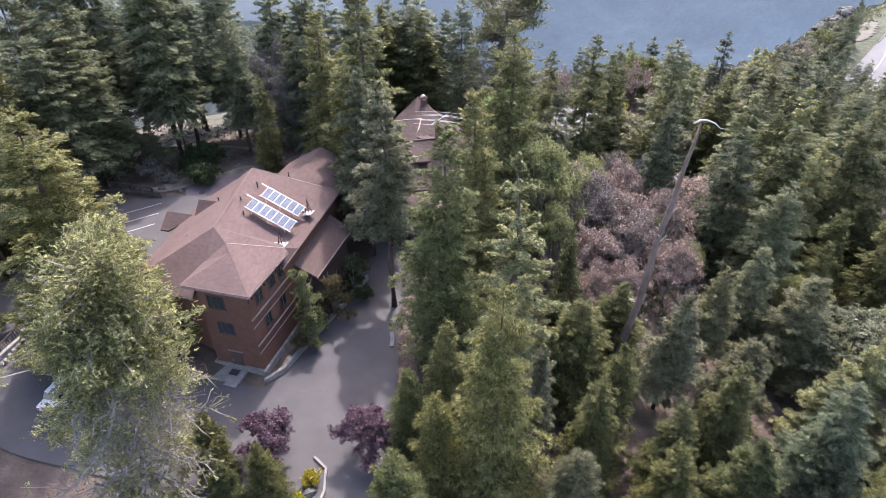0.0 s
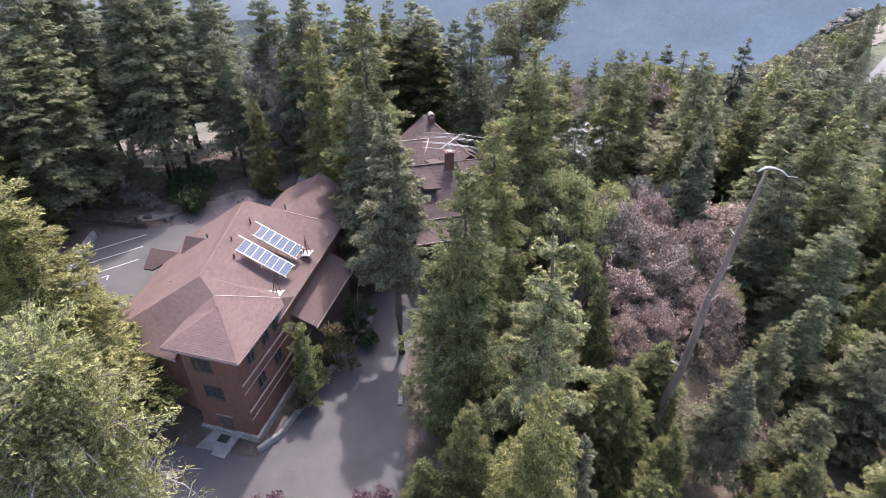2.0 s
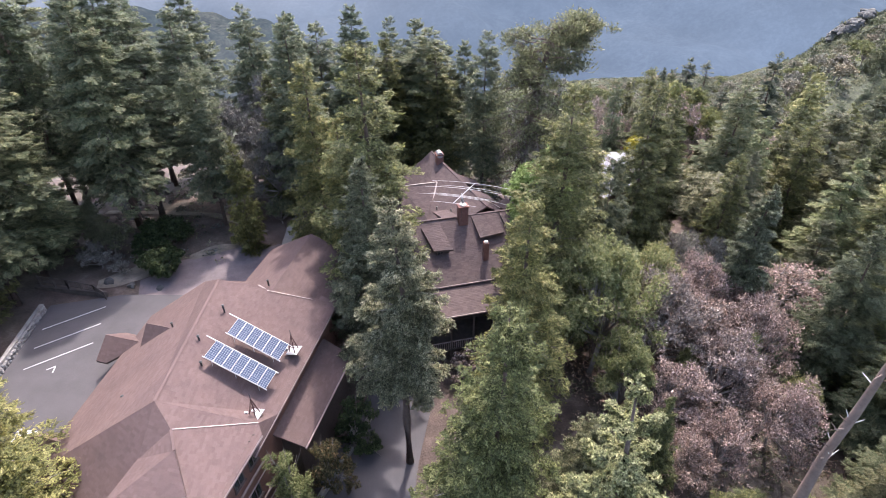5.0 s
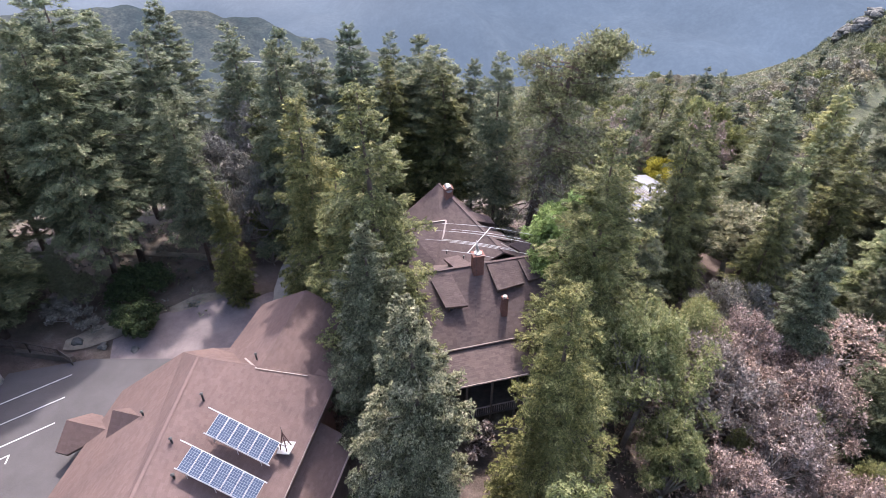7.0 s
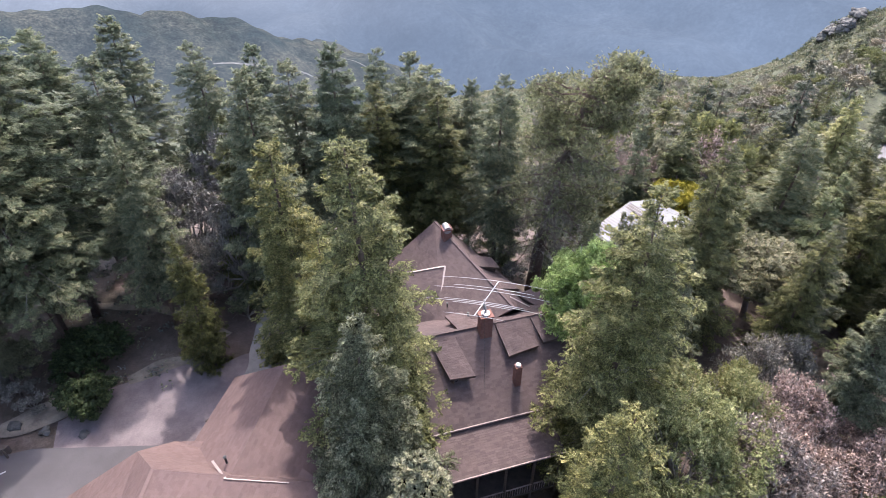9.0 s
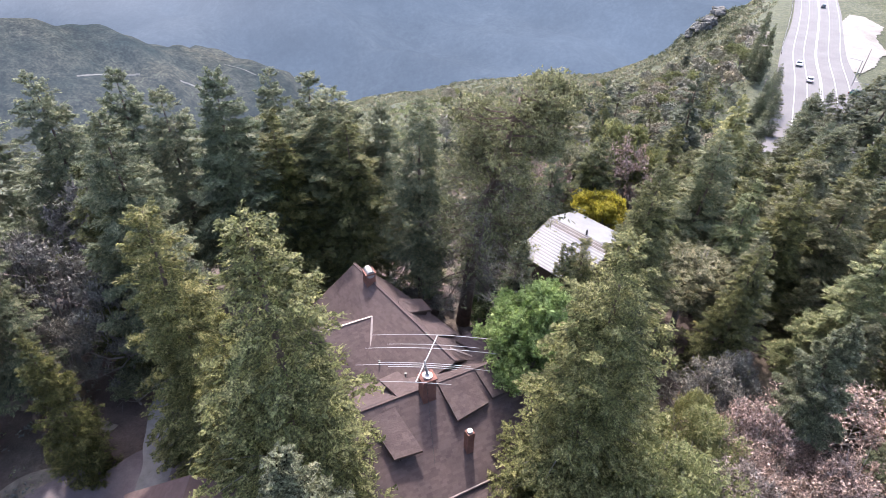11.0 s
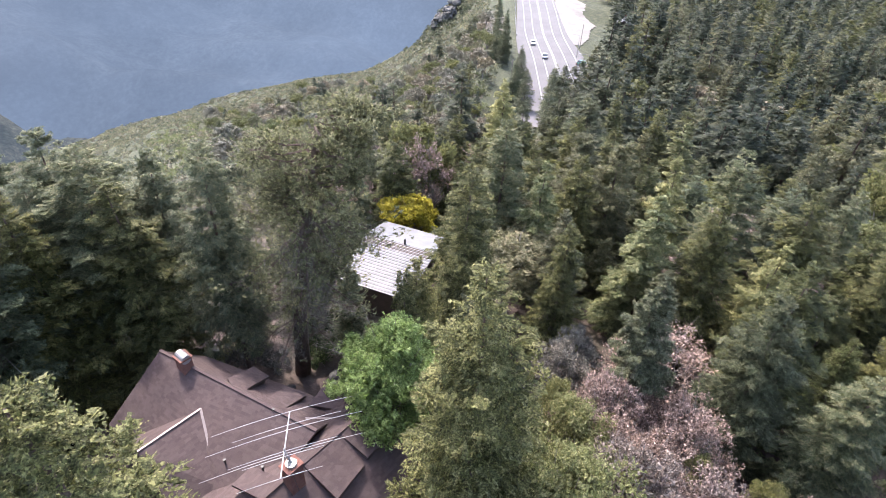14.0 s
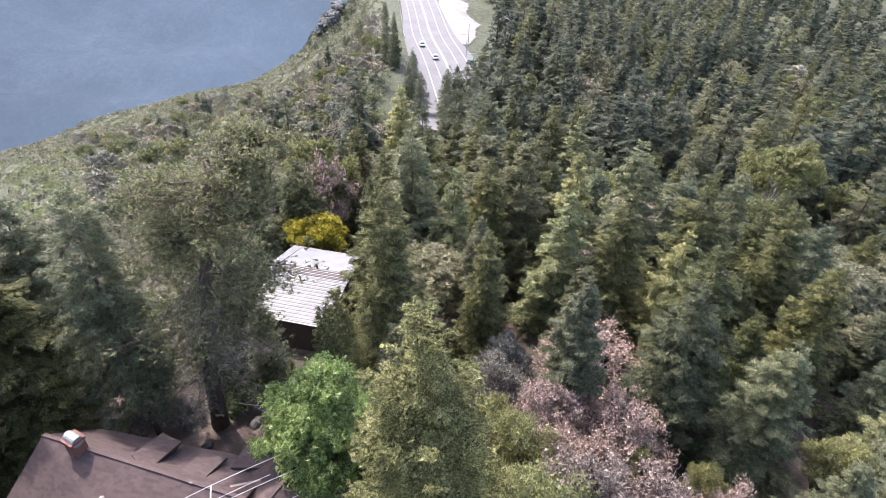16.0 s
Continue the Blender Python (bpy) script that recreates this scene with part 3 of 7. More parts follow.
ribbon("highway", HW, 0.35, ROADTOP, "pale sunlit highway with several lanes", "road", n=140, cols=5)


def offset_line(pts, off, half):
    line = smooth_line(pts, 60)
    d = np.gradient(line[:, :2], axis=0)
    d /= np.linalg.norm(d, axis=1, keepdims=True)
    side = np.stack([-d[:, 1], d[:, 0]], axis=1)
    xy = line[:, :2] + side * off
    return [(x, y, half) for x, y in xy]


for off in (-8.4, -4.6, -0.9, -0.4, 3.2, 6.6):
    ribbon("lane_line", offset_line(HW, off, 0.12), 0.42, WHITE_PAINT, "white painted highway lane line", "road marking", n=140, cols=2)
ribbon("pullout", [(146, 212, 2), (156, 222, 5), (166, 236, 6.5), (176, 248, 5), (184, 258, 2)], 0.30, surface("pale_gravel", (0.090, 0.078, 0.062), (0.145, 0.126, 0.102), 0.2, 5, 0.95), "pale gravel pullout beside the highway", "road", ragged=0.14)
ribbon("pullout", [(170, 190, 2), (180, 199, 5.5), (192, 210, 7), (204, 220, 9.5), (214, 233, 7), (226, 243, 7.5), (236, 256, 3)], 0.30, surface("white_gravel", (0.165, 0.150, 0.132), (0.265, 0.245, 0.220), 0.2, 5, 0.95), "bare white gravel lot beside the highway", "road", ragged=0.05)
ribbon("lane", [(52, 46, 2.4), (57, 53, 2.4), (60, 60, 2.4), (70, 72, 2.4), (84, 96, 2.4), (94, 122, 2.4), (100, 145, 2.4)], 0.3, ROADTOP, "pale lane winding through the forest", "road")


# ---------------- buildings ----------------
def clip_half(poly, n, c):
    """The part of a 2D polygon where n . p >= c."""
    out = []
    for i, p in enumerate(poly):
        q = poly[(i + 1) % len(poly)]
        a, b = n[0] * p[0] + n[1] * p[1] - c, n[0] * q[0] + n[1] * q[1] - c
        if a >= 0:
            out.append(p)
        if (a >= 0) != (b >= 0):
            t = a / (a - b)
            out.append((p[0] + (q[0] - p[0]) * t, p[1] + (q[1] - p[1]) * t))
    return out


def roof_plane(parent, pts, material, name="roof_plane", course=0.19, tab=0.42, thick=0.16, lift=0.014, seed=1, deck=DARKTRIM):
    """One slope of a roof: a deck board, and on it overlapping shingle tabs in courses."""
    rnd = random.Random(seed)
    P = [Vector(p) for p in pts]
    if len(P) > 3:
        n0 = (P[1] - P[0]).cross(P[2] - P[0]).normalized()
        if max(abs((p - P[0]).dot(n0)) for p in P) > 0.03:
            for i in range(1, len(P) - 1):
                roof_plane(parent, [P[0], P[i], P[i + 1]], material, name, course, tab, thick, lift, seed * 7 + i, deck)
            return
    nrm = Vector((0, 0, 0))
    for i in range(len(P)):
        nrm += (P[i] - P[0]).cross(P[(i + 1) % len(P)] - P[0])
    nrm.normalize()
    if nrm.z < 0:
        nrm, P = -nrm, P[::-1]
    across = Vector((0, 0, 1)).cross(nrm).normalized()
    up = nrm.cross(across).normalized()
    o = P[0]
    flat = [((p - o).dot(across), (p - o).dot(up)) for p in P]
    deckv = [p for p in P] + [p - Vector((0, 0, thick)) for p in P]
    n = len(P)
    fs = [tuple(range(n)), tuple(range(2 * n - 1, n - 1, -1))] + [(i, i + n, (i + 1) % n + n, (i + 1) % n) for i in range(n)]
    d = pydata(name, deckv, fs, deck, parent)
    vs, fc = [], []
    lo, hi = min(f[1] for f in flat), max(f[1] for f in flat)
    k = 0
    y = lo
    while y < hi - 0.02:
        strip = clip_half(clip_half(flat, (0, 1), y), (0, -1), -(y + course))
        if len(strip) >= 3:
            x0, x1 = min(p[0] for p in strip), max(p[0] for p in strip)
            x = x0 - rnd.random() * tab
            while x < x1:
                cell = clip_half(clip_half(strip, (1, 0), x + 0.006), (-1, 0), -(x + tab - 0.006))
                if len(cell) >= 3:
                    b = len(vs)
                    extra = rnd.uniform(0, 0.006)
                    for px, py in cell:
                        hgt = lift * (1 - (py - y) / course) + 0.004 + extra
                        vs.append(o + across * px + up * py + nrm * hgt)
                    m = len(cell)
                    fc.append(tuple(range(b, b + m)))
                    low = [i for i, (px, py) in enumerate(cell) if py < y + 1e-4]
                    if len(low) == 2:
                        i, j = low
                        if (i + 1) % m != j:
                            i, j = j, i
                        e = len(vs)
                        vs.append(vs[b + i] - nrm * (lift + 0.003 + extra))
                        vs.append(vs[b + j] - nrm * (lift + 0.003 + extra))
                        fc.append((b + j, b + i, e, e + 1))
                x += tab * rnd.choice((0.5, 1.0, 1.0))
        y += course
        k += 1
    pydata("shingles", vs, fc, material, d)["kind"] = "stuff"
    return d


def prism(pts, z0, z1):
    """An upright prism on a footprint."""
    bm = bmesh.new()
    lo = [bm.verts.new((x, y, z0)) for x, y in pts]
    hi = [bm.verts.new((x, y, z1)) for x, y in pts]
    n = len(pts)
    bm.faces.new(lo[::-1])
    bm.faces.new(hi)
    for i in range(n):
        bm.faces.new((lo[i], lo[(i + 1) % n], hi[(i + 1) % n], hi[i]))
    return bm


def wall_body(parent, pts, z0, tops, material, name="wall", label=""):
    """Walls round a footprint, each corner with its own top."""
    bm = bmesh.new()
    lo = [bm.verts.new((x, y, z0)) for x, y in pts]
    hi = [bm.verts.new((x, y, z)) for (x, y), z in zip(pts, tops)]
    n = len(pts)
    bm.faces.new(lo[::-1])
    bm.faces.new(hi)
    for i in range(n):
        bm.faces.new((lo[i], lo[(i + 1) % n], hi[(i + 1) % n], hi[i]))
    bmesh.ops.recalc_face_normals(bm, faces=bm.faces[:])
    return part(name, bm, material, parent, label)


def strip_between(parent, a, b, w, h, material, name, label=""):
    a, b = Vector(a), Vector(b)
    d = b - a
    m = Matrix.Translation((a + b) / 2) @ d.to_track_quat("X", "Z").to_matrix().to_4x4()
    return part(name, box(bmesh.new(), (d.length, w, h), m, 0.004), material, parent, label)


def window_unit(parent, m, w, h, panes=2, frame_mat=None):
    """A window set in a wall whose outside is the local +y side: frame, mullions, sill, panes."""
    t = 0.07
    vs, n = [], 4
    for y in (-0.02, 0.08):
        for a, b in ((w / 2, h / 2), (w / 2 + t, h / 2 + t)):
            vs += [m @ Vector((-a, y, -b)), m @ Vector((a, y, -b)), m @ Vector((a, y, b)), m @ Vector((-a, y, b))]
    fs = []
    for i in range(n):
        k = (i + 1) % n
        fs += [(8 + i, 8 + k, 12 + k, 12 + i), (i, 4 + i, 4 + k, k), (4 + i, 12 + i, 12 + k, 4 + k), (i, k, 8 + k, 8 + i)]
    fr = pydata("window", vs, fs, frame_mat or TRIM, parent)
    for i in range(1, panes):
        part("mullion", box(bmesh.new(), (0.05, 0.08, h), m @ pose(-w / 2 + w * i / panes, 0.03, 0)), frame_mat or TRIM, fr)
    for i in range(panes):
        part("pane", box(bmesh.new(), (w / panes - 0.05, 0.03, h - 0.01), m @ pose(-w / 2 + w * (i + 0.5) / panes, 0.015, 0)), GLASS, fr)
    part("sill", box(bmesh.new(), (w + 0.3, 0.16, 0.05), m @ pose(0, 0.07, -h / 2 - t - 0.025), 0.01), frame_mat or TRIM, fr)
    return fr


# The inn: u runs along the house away from the drive's mouth, v across it towards the parking lot.
AO, AA = Vector((-15.5, 34.4, 0)), radians(14.5)
AU, AV = Vector((math.sin(AA), math.cos(AA), 0)), Vector((-math.cos(AA), math.sin(AA), 0))


def A(u, v, z=0.0):
    p = AO + AU * u + AV * v
    return Vector((p.x, p.y, z))


def A2(u, v):
    p = A(u, v)
    return (p.x, p.y)


def face_pose(p, outward):
    """Local +y points outward, z up."""
    o = Vector(outward).normalized()
    x = o.cross(Vector((0, 0, 1)))
    return Matrix.Translation(p) @ Matrix((x, o, (0, 0, 1))).transposed().to_4x4()


inn = thing("inn", "three-storey brown timber inn with mauve shingle roofs", "house")
R1, R2 = A(6.2, 6.7, 8.8), A(18.3, 10.0, 8.6)
E1, E2 = A(6.2, 0.5, 5.35), A(21.3, 1.4, 5.35)
WV1, WV2, WN = A(2.2, 15.0, 3.6), A(18.0, 18.0, 3.2), A(20.6, 13.6, 5.9)
S2 = A(0.7, 6.1, 5.0)
W1_, W2_, AP, WE, VE, FL = A(0, -0.05, 6.9), A(0, 6.3, 6.9), A(3.75, 3.7, 8.15), A(6.9, 0.1, 6.75), A(7.9, 1.0, 6.35), A(5.0, 4.85, 8.1)
for i, f in enumerate((
        [E1, E2, R2, R1], [R1, R2, WN, WV2, WV1], [R1, WV1, S2, A(3.3, 6.3, 6.85), FL], [W1_, WE, VE, FL, AP], [W2_, W1_, AP], [AP, FL, A(3.4, 6.35, 6.9), W2_],
        [E2, A(23.5, 6.5, 5.0), A(22.4, 12.5, 4.8), WN, R2])):
    roof_plane(inn, f, SHINGLE_A, seed=i)
roof_plane(inn, [FL, VE, R1], SHINGLE_A, seed=9)
roof_plane(inn, [VE, E1, A(9.5, 0.7, 5.35), R1], SHINGLE_A, seed=10)
strip_between(inn, FL + Vector((0, 0, 0.05)), VE + Vector((0, 0, 0.05)), 0.07, 0.02, FLASHING, "flashing", "pale valley flashing")
strip_between(inn, AP + Vector((0, 0, 0.03)), FL + Vector((0, 0, 0.05)), 0.16, 0.05, SHINGLE_A, "ridge_cap")
strip_between(inn, R1 + Vector((0, 0, 0.01)), R2 + Vector((0, 0, 0.01)), 0.22, 0.012, SHINGLE_A, "ridge_cap")
strip_between(inn, A(19.3, 6.4, 7.35), A(20.5, 3.2, 6.1), 0.06, 0.02, FLASHING, "flashing", "pale valley flashing")
strip_between(inn, A(19.3, 6.4, 7.35), A(20.6, 8.2, 6.6), 0.14, 0.02, FLASHING, "flashing", "pale valley flashing")
for a, b in ((W1_, WE), (W1_, W2_), (E1, E2), (S2, WV1), (A(9.6, -0.85, 2.06), A(18.8, -0.65, 2.06))):
    strip_between(inn, a - Vector((0, 0, 0.12)), b - Vector((0, 0, 0.12)), 0.10, 0.14, TRIM, "gutter", "dusty pink gutter")
# north wing
NR1, NR2 = A(18.8, 6.3, 7.0), A(28.5, 7.0, 7.0)
roof_plane(inn, [NR1, NR2, A(29, 2.2, 4.4), A(20.5, 1.9, 4.6)], SHINGLE_A, seed=11)
roof_plane(inn, [NR2, NR1, A(20.5, 11.5, 4.3), A(28.8, 11.8, 4.2)], SHINGLE_A, seed=12)
# lean-to along the drive side
roof_plane(inn, [A(9.0, 1.2, 3.7), A(18.6, 1.7, 3.7), A(18.8, -0.6, 2.1), A(9.6, -0.8, 2.1)], SHINGLE_A, seed=13)
# porch gables on the parking side
for i, (u, v0, v1, zr, hw) in enumerate(((14.2, 19.2, 15.4, 4.1, 1.7), (14.6, 14.9, 11.8, 6.0, 1.3), (4.6, 17.0, 13.2, 4.2, 1.2))):
    drop = 1.35
    a, b = A(u, v0, zr), A(u, v1, zr)
    roof_plane(inn, [a, b, A(u - hw, v0 - 1.0, zr - drop), A(u - hw, v0, zr - drop)], SHINGLE_A, seed=20 + i, name="dormer_roof")
    roof_plane(inn, [b, a, A(u + hw, v0, zr - drop), A(u + hw, v0 - 1.0, zr - drop)], SHINGLE_A, seed=30 + i, name="dormer_roof")
# walls
wing = wall_body(inn, [A2(0.8, 0.8), A2(0.8, 5.6), A2(7.5, 5.8), A2(7.5, 0.8)], -3.3, [6.8, 6.8, 6.6, 6.3], SIDING_A)
wall_body(inn, [A2(7.4, 1.0), A2(1.8, 6.4), A2(3.0, 14.4), A2(17.8, 17.2), A2(20.0, 13.0), A2(20.8, 1.9)], -4.5, [5.4, 4.6, 3.5, 3.1, 5.6, 5.1], SIDING_A)
wall_body(inn, [A2(20.6, 2.5), A2(20.6, 11.2), A2(28.4, 11.4), A2(28.4, 2.7)], -4.5, [4.6, 4.3, 4.2, 4.5], SIDING_A)
wall_body(inn, [A2(9.8, -0.2), A2(9.8, 1.6), A2(18.3, 1.9), A2(18.3, -0.1)], -4.8, [2.1, 3.3, 3.3, 2.1], SIDING_B, label="dark brown lean-to wall")
wall_body(inn, [A2(0.55, 0.55), A2(0.55, 5.85), A2(7.6, 6.0), A2(7.6, 0.55)], -3.6, [-2.3] * 4, STONE, "plinth", "grey stone plinth")
SOUTH, EAST = -AU, -AV
for v, z, w in ((3.9, 5.0, 1.5), (3.6, 2.1, 1.5)):
    window_unit(inn, face_pose(A(0.8, v, z), SOUTH), w, 1.25, 3, DARKTRIM)
for u, z, w in ((2.4, 5.1, 0.9), (4.6, 5.1, 0.9), (6.2, 5.1, 0.8), (3.0, 2.0, 1.0), (5.6, 2.0, 1.0)):
    window_unit(inn, face_pose(A(u, 0.8, z), EAST), w, 1.2, 2, DARKTRIM)
for u in (9.5, 12.0, 14.5, 17.0, 19.2):
    window_unit(inn, face_pose(A(u, 1.15 + (u - 7.4) * 0.068, 4.45), EAST), 1.1, 0.8, 2, DARKTRIM)
# entrance door under the south wall
door = part("door", box(bmesh.new(), (1.1, 0.08, 2.1), face_pose(A(0.8, 3.4, -1.75), SOUTH) @ pose(0, 0.03, 0), 0.01), DARKTRIM, inn, "dark entrance door")
part("handle", rod(bmesh.new(), *[face_pose(A(0.8, 3.4, -1.75), SOUTH) @ Vector((0.42, 0.1, k)) for k in (-0.1, 0.12)], 0.02), STEEL, door)
part("transom", box(bmesh.new(), (1.5, 0.07, 0.12), face_pose(A(0.8, 3.4, -0.62), SOUTH) @ pose(0, 0.04, 0), 0.01), TRIM, inn)
# floor bands and balcony rails on the drive side
for z in (3.7, 0.75):
    strip_between(inn, A(0.62, 0.66, z), A(7.4, 0.66, z), 0.10, 0.16, TRIM, "band_board", "dusty pink band board")
for k in range(13):
    z0 = A(0.9 + k * 0.5, 0.74, 6.55)
    strip_between(inn, z0, z0 - Vector((0, 0, 1.15)), 0.05, 0.16, SIDING_B, "batten")
for z in (2.75, -0.2):
    strip_between(inn, A(0.64, 0.70, z), A(7.4, 0.70, z), 0.06, 0.10, TRIM, "handrail", "pale handrail on the wall")
# roof vents
for u, v, z, h in ((12.0, 7.6, 8.3, 0.45), (10.2, 6.3, 8.0, 0.3), (15.5, 7.9, 8.2, 0.4), (20.6, 7.2, 7.0, 0.3), (14.6, 12.4, 6.3, 0.3), (7.6, 11.2, 6.1, 0.25)):
    vent = part("roof_vent", rods((A(u, v, z - 0.3), A(u, v, z + h), 0.07), (A(u, v, z + h), A(u, v, z + h + 0.06), 0.13, 0.02), seg=8), DARK_METAL, inn, "small dark roof vent pipe")

# ---------------- the lodge ----------------
LO, LA = Vector((-6.0, 66.5, 0)), radians(14.0)
LU, LV = Vector((math.cos(LA), math.sin(LA), 0)), Vector((-math.sin(LA), math.cos(LA), 0))


def L(u, v, z=0.0):
    p = LO + LU * u + LV * v
    return Vector((p.x, p.y, z))


def L2(u, v):
    p = L(u, v)
    return (p.x, p.y)


lodge = thing("lodge", "old dark brown timber lodge with steep shingle roofs and shed dormers", "house")
RZ = 6.4
PK, JN = L(5.9, 15.0, 6.9), L(8.8, 1.2, RZ)
for i, f in enumerate((
        [L(0, 0, RZ), L(13.4, 0, RZ), L(13.8, -6.0, 2.5), L(-0.3, -6.0, 2.5)],
        [L(13.4, 0, RZ), L(0, 0, RZ), L(0.0, 4.8, 3.4), L(13.6, 4.8, 3.4)],
        [PK, JN, L(2.8, 1.6, 3.2), L(0.0, 12.5, 1.6), L(1.2, 15.6, 2.6)],
        [JN, PK, L(9.2, 15.7, 3.3), L(13.2, 3.2, 2.9)],
        [PK, L(1.2, 15.6, 2.6), L(5.2, 17.4, 3.2), L(9.2, 15.7, 3.3)],
        [L(0.8, 9.0, 5.75), L(5.2, 9.0, 5.75), L(3.2, 4.6, 3.5), L(0.4, 5.2, 3.0)],
        [L(5.2, 9.0, 5.75), L(0.8, 9.0, 5.75), L(0.2, 12.6, 3.2), L(3.6, 12.0, 3.6)],
        [L(-0.2, -6.0, 2.2), L(8.8, -6.0, 2.2), L(8.9, -9.3, 1.5), L(-0.3, -9.3, 1.5)])):
    roof_plane(lodge, f, SHINGLE_B, seed=40 + i)


def shed_dormer(parent, tl, tr, bl, br, seed, wall_drop=1.3, down=(0, 0, 0)):
    """A shed dormer: its own shingled slope over short side walls and a row of small windows."""
    roof_plane(parent, [tl, tr, br, bl], SHINGLE_B, seed=seed, name="dormer_roof", thick=0.2)
    c = (bl + br) / 2
    ins = (tl + tr) / 2 - c
    ins.z = 0
    ins = ins.normalized() * 0.45
    a, b = bl + ins, br + ins
    side = (b - a).normalized() * 0.25
    a, b = a + side, b - side
    tl2, tr2 = tl + side, tr - side
    vs = [a - Vector((0, 0, 0.1)), b - Vector((0, 0, 0.1)), b - Vector((0, 0, wall_drop)), a - Vector((0, 0, wall_drop)), tl2 - Vector((0, 0, 0.1)), tr2 - Vector((0, 0, 0.1)),
          tr2 - Vector((0, 0, 1.0)), tl2 - Vector((0, 0, 1.0))]
    w = pydata("dormer_wall", vs, [(0, 1, 2, 3), (1, 5, 6, 2), (4, 0, 3, 7), (5, 4, 7, 6), (4, 5, 1, 0), (3, 2, 6, 7)], SIDING_B, parent)
    wid = (b - a).length
    mid = (a + b) / 2
    window_unit(w, face_pose(mid - ins.normalized() * 0.01 - Vector((0, 0, 0.55)), -ins), wid * 0.62, 0.5, 3, DARKTRIM)


for i, (tl, tr, bl, br) in enumerate((
        (L(1.2, -0.7, 6.1), L(3.15, -0.5, 6.2), L(1.87, -3.45, 5.0), L(3.8, -3.65, 5.0)),
        (L(6.6, -0.1, 6.4), L(9.3, -0.1, 6.4), L(6.8, -2.8, 5.35), L(9.45, -2.4, 5.35)),
        (L(9.6, -0.1, 6.38), L(11.6, -0.1, 6.38), L(9.95, -2.2, 5.4), L(11.7, -2.1, 5.4)),
        (L(5.3, 0.1, 6.4), L(3.6, 0.1, 6.4), L(4.71, 2.65, 5.8), L(3.23, 2.5, 5.8)),
        (L(7.75, 9.6, 6.2), L(7.45, 7.8, 6.2), L(10.5, 10.8, 4.4), L(10.65, 9.1, 4.4)),
        (L(7.6, 6.0, 6.25), L(7.75, 4.5, 6.2), L(10.7, 7.3, 4.4), L(11.2, 5.5, 4.4)),
        (L(12.1, 4.6, 5.1), L(13.4, 2.0, 5.1), L(10.7, 4.6, 4.6), L(12.0, 2.1, 4.6)))):
    shed_dormer(lodge, tl, tr, bl, br, 60 + i)
wall_body(lodge, [L2(0.4, -5.4), L2(13.2, -5.4), L2(13.0, 4.4), L2(0.6, 4.4)], -4.8, [2.7, 2.7, 3.4, 3.4], SIDING_B)
wall_body(lodge, [L2(1.6, 3.0), L2(12.4, 3.0), L2(9.0, 15.0), L2(1.6, 14.8)], -4.8, [3.0, 3.2, 3.4, 2.4], SIDING_B)


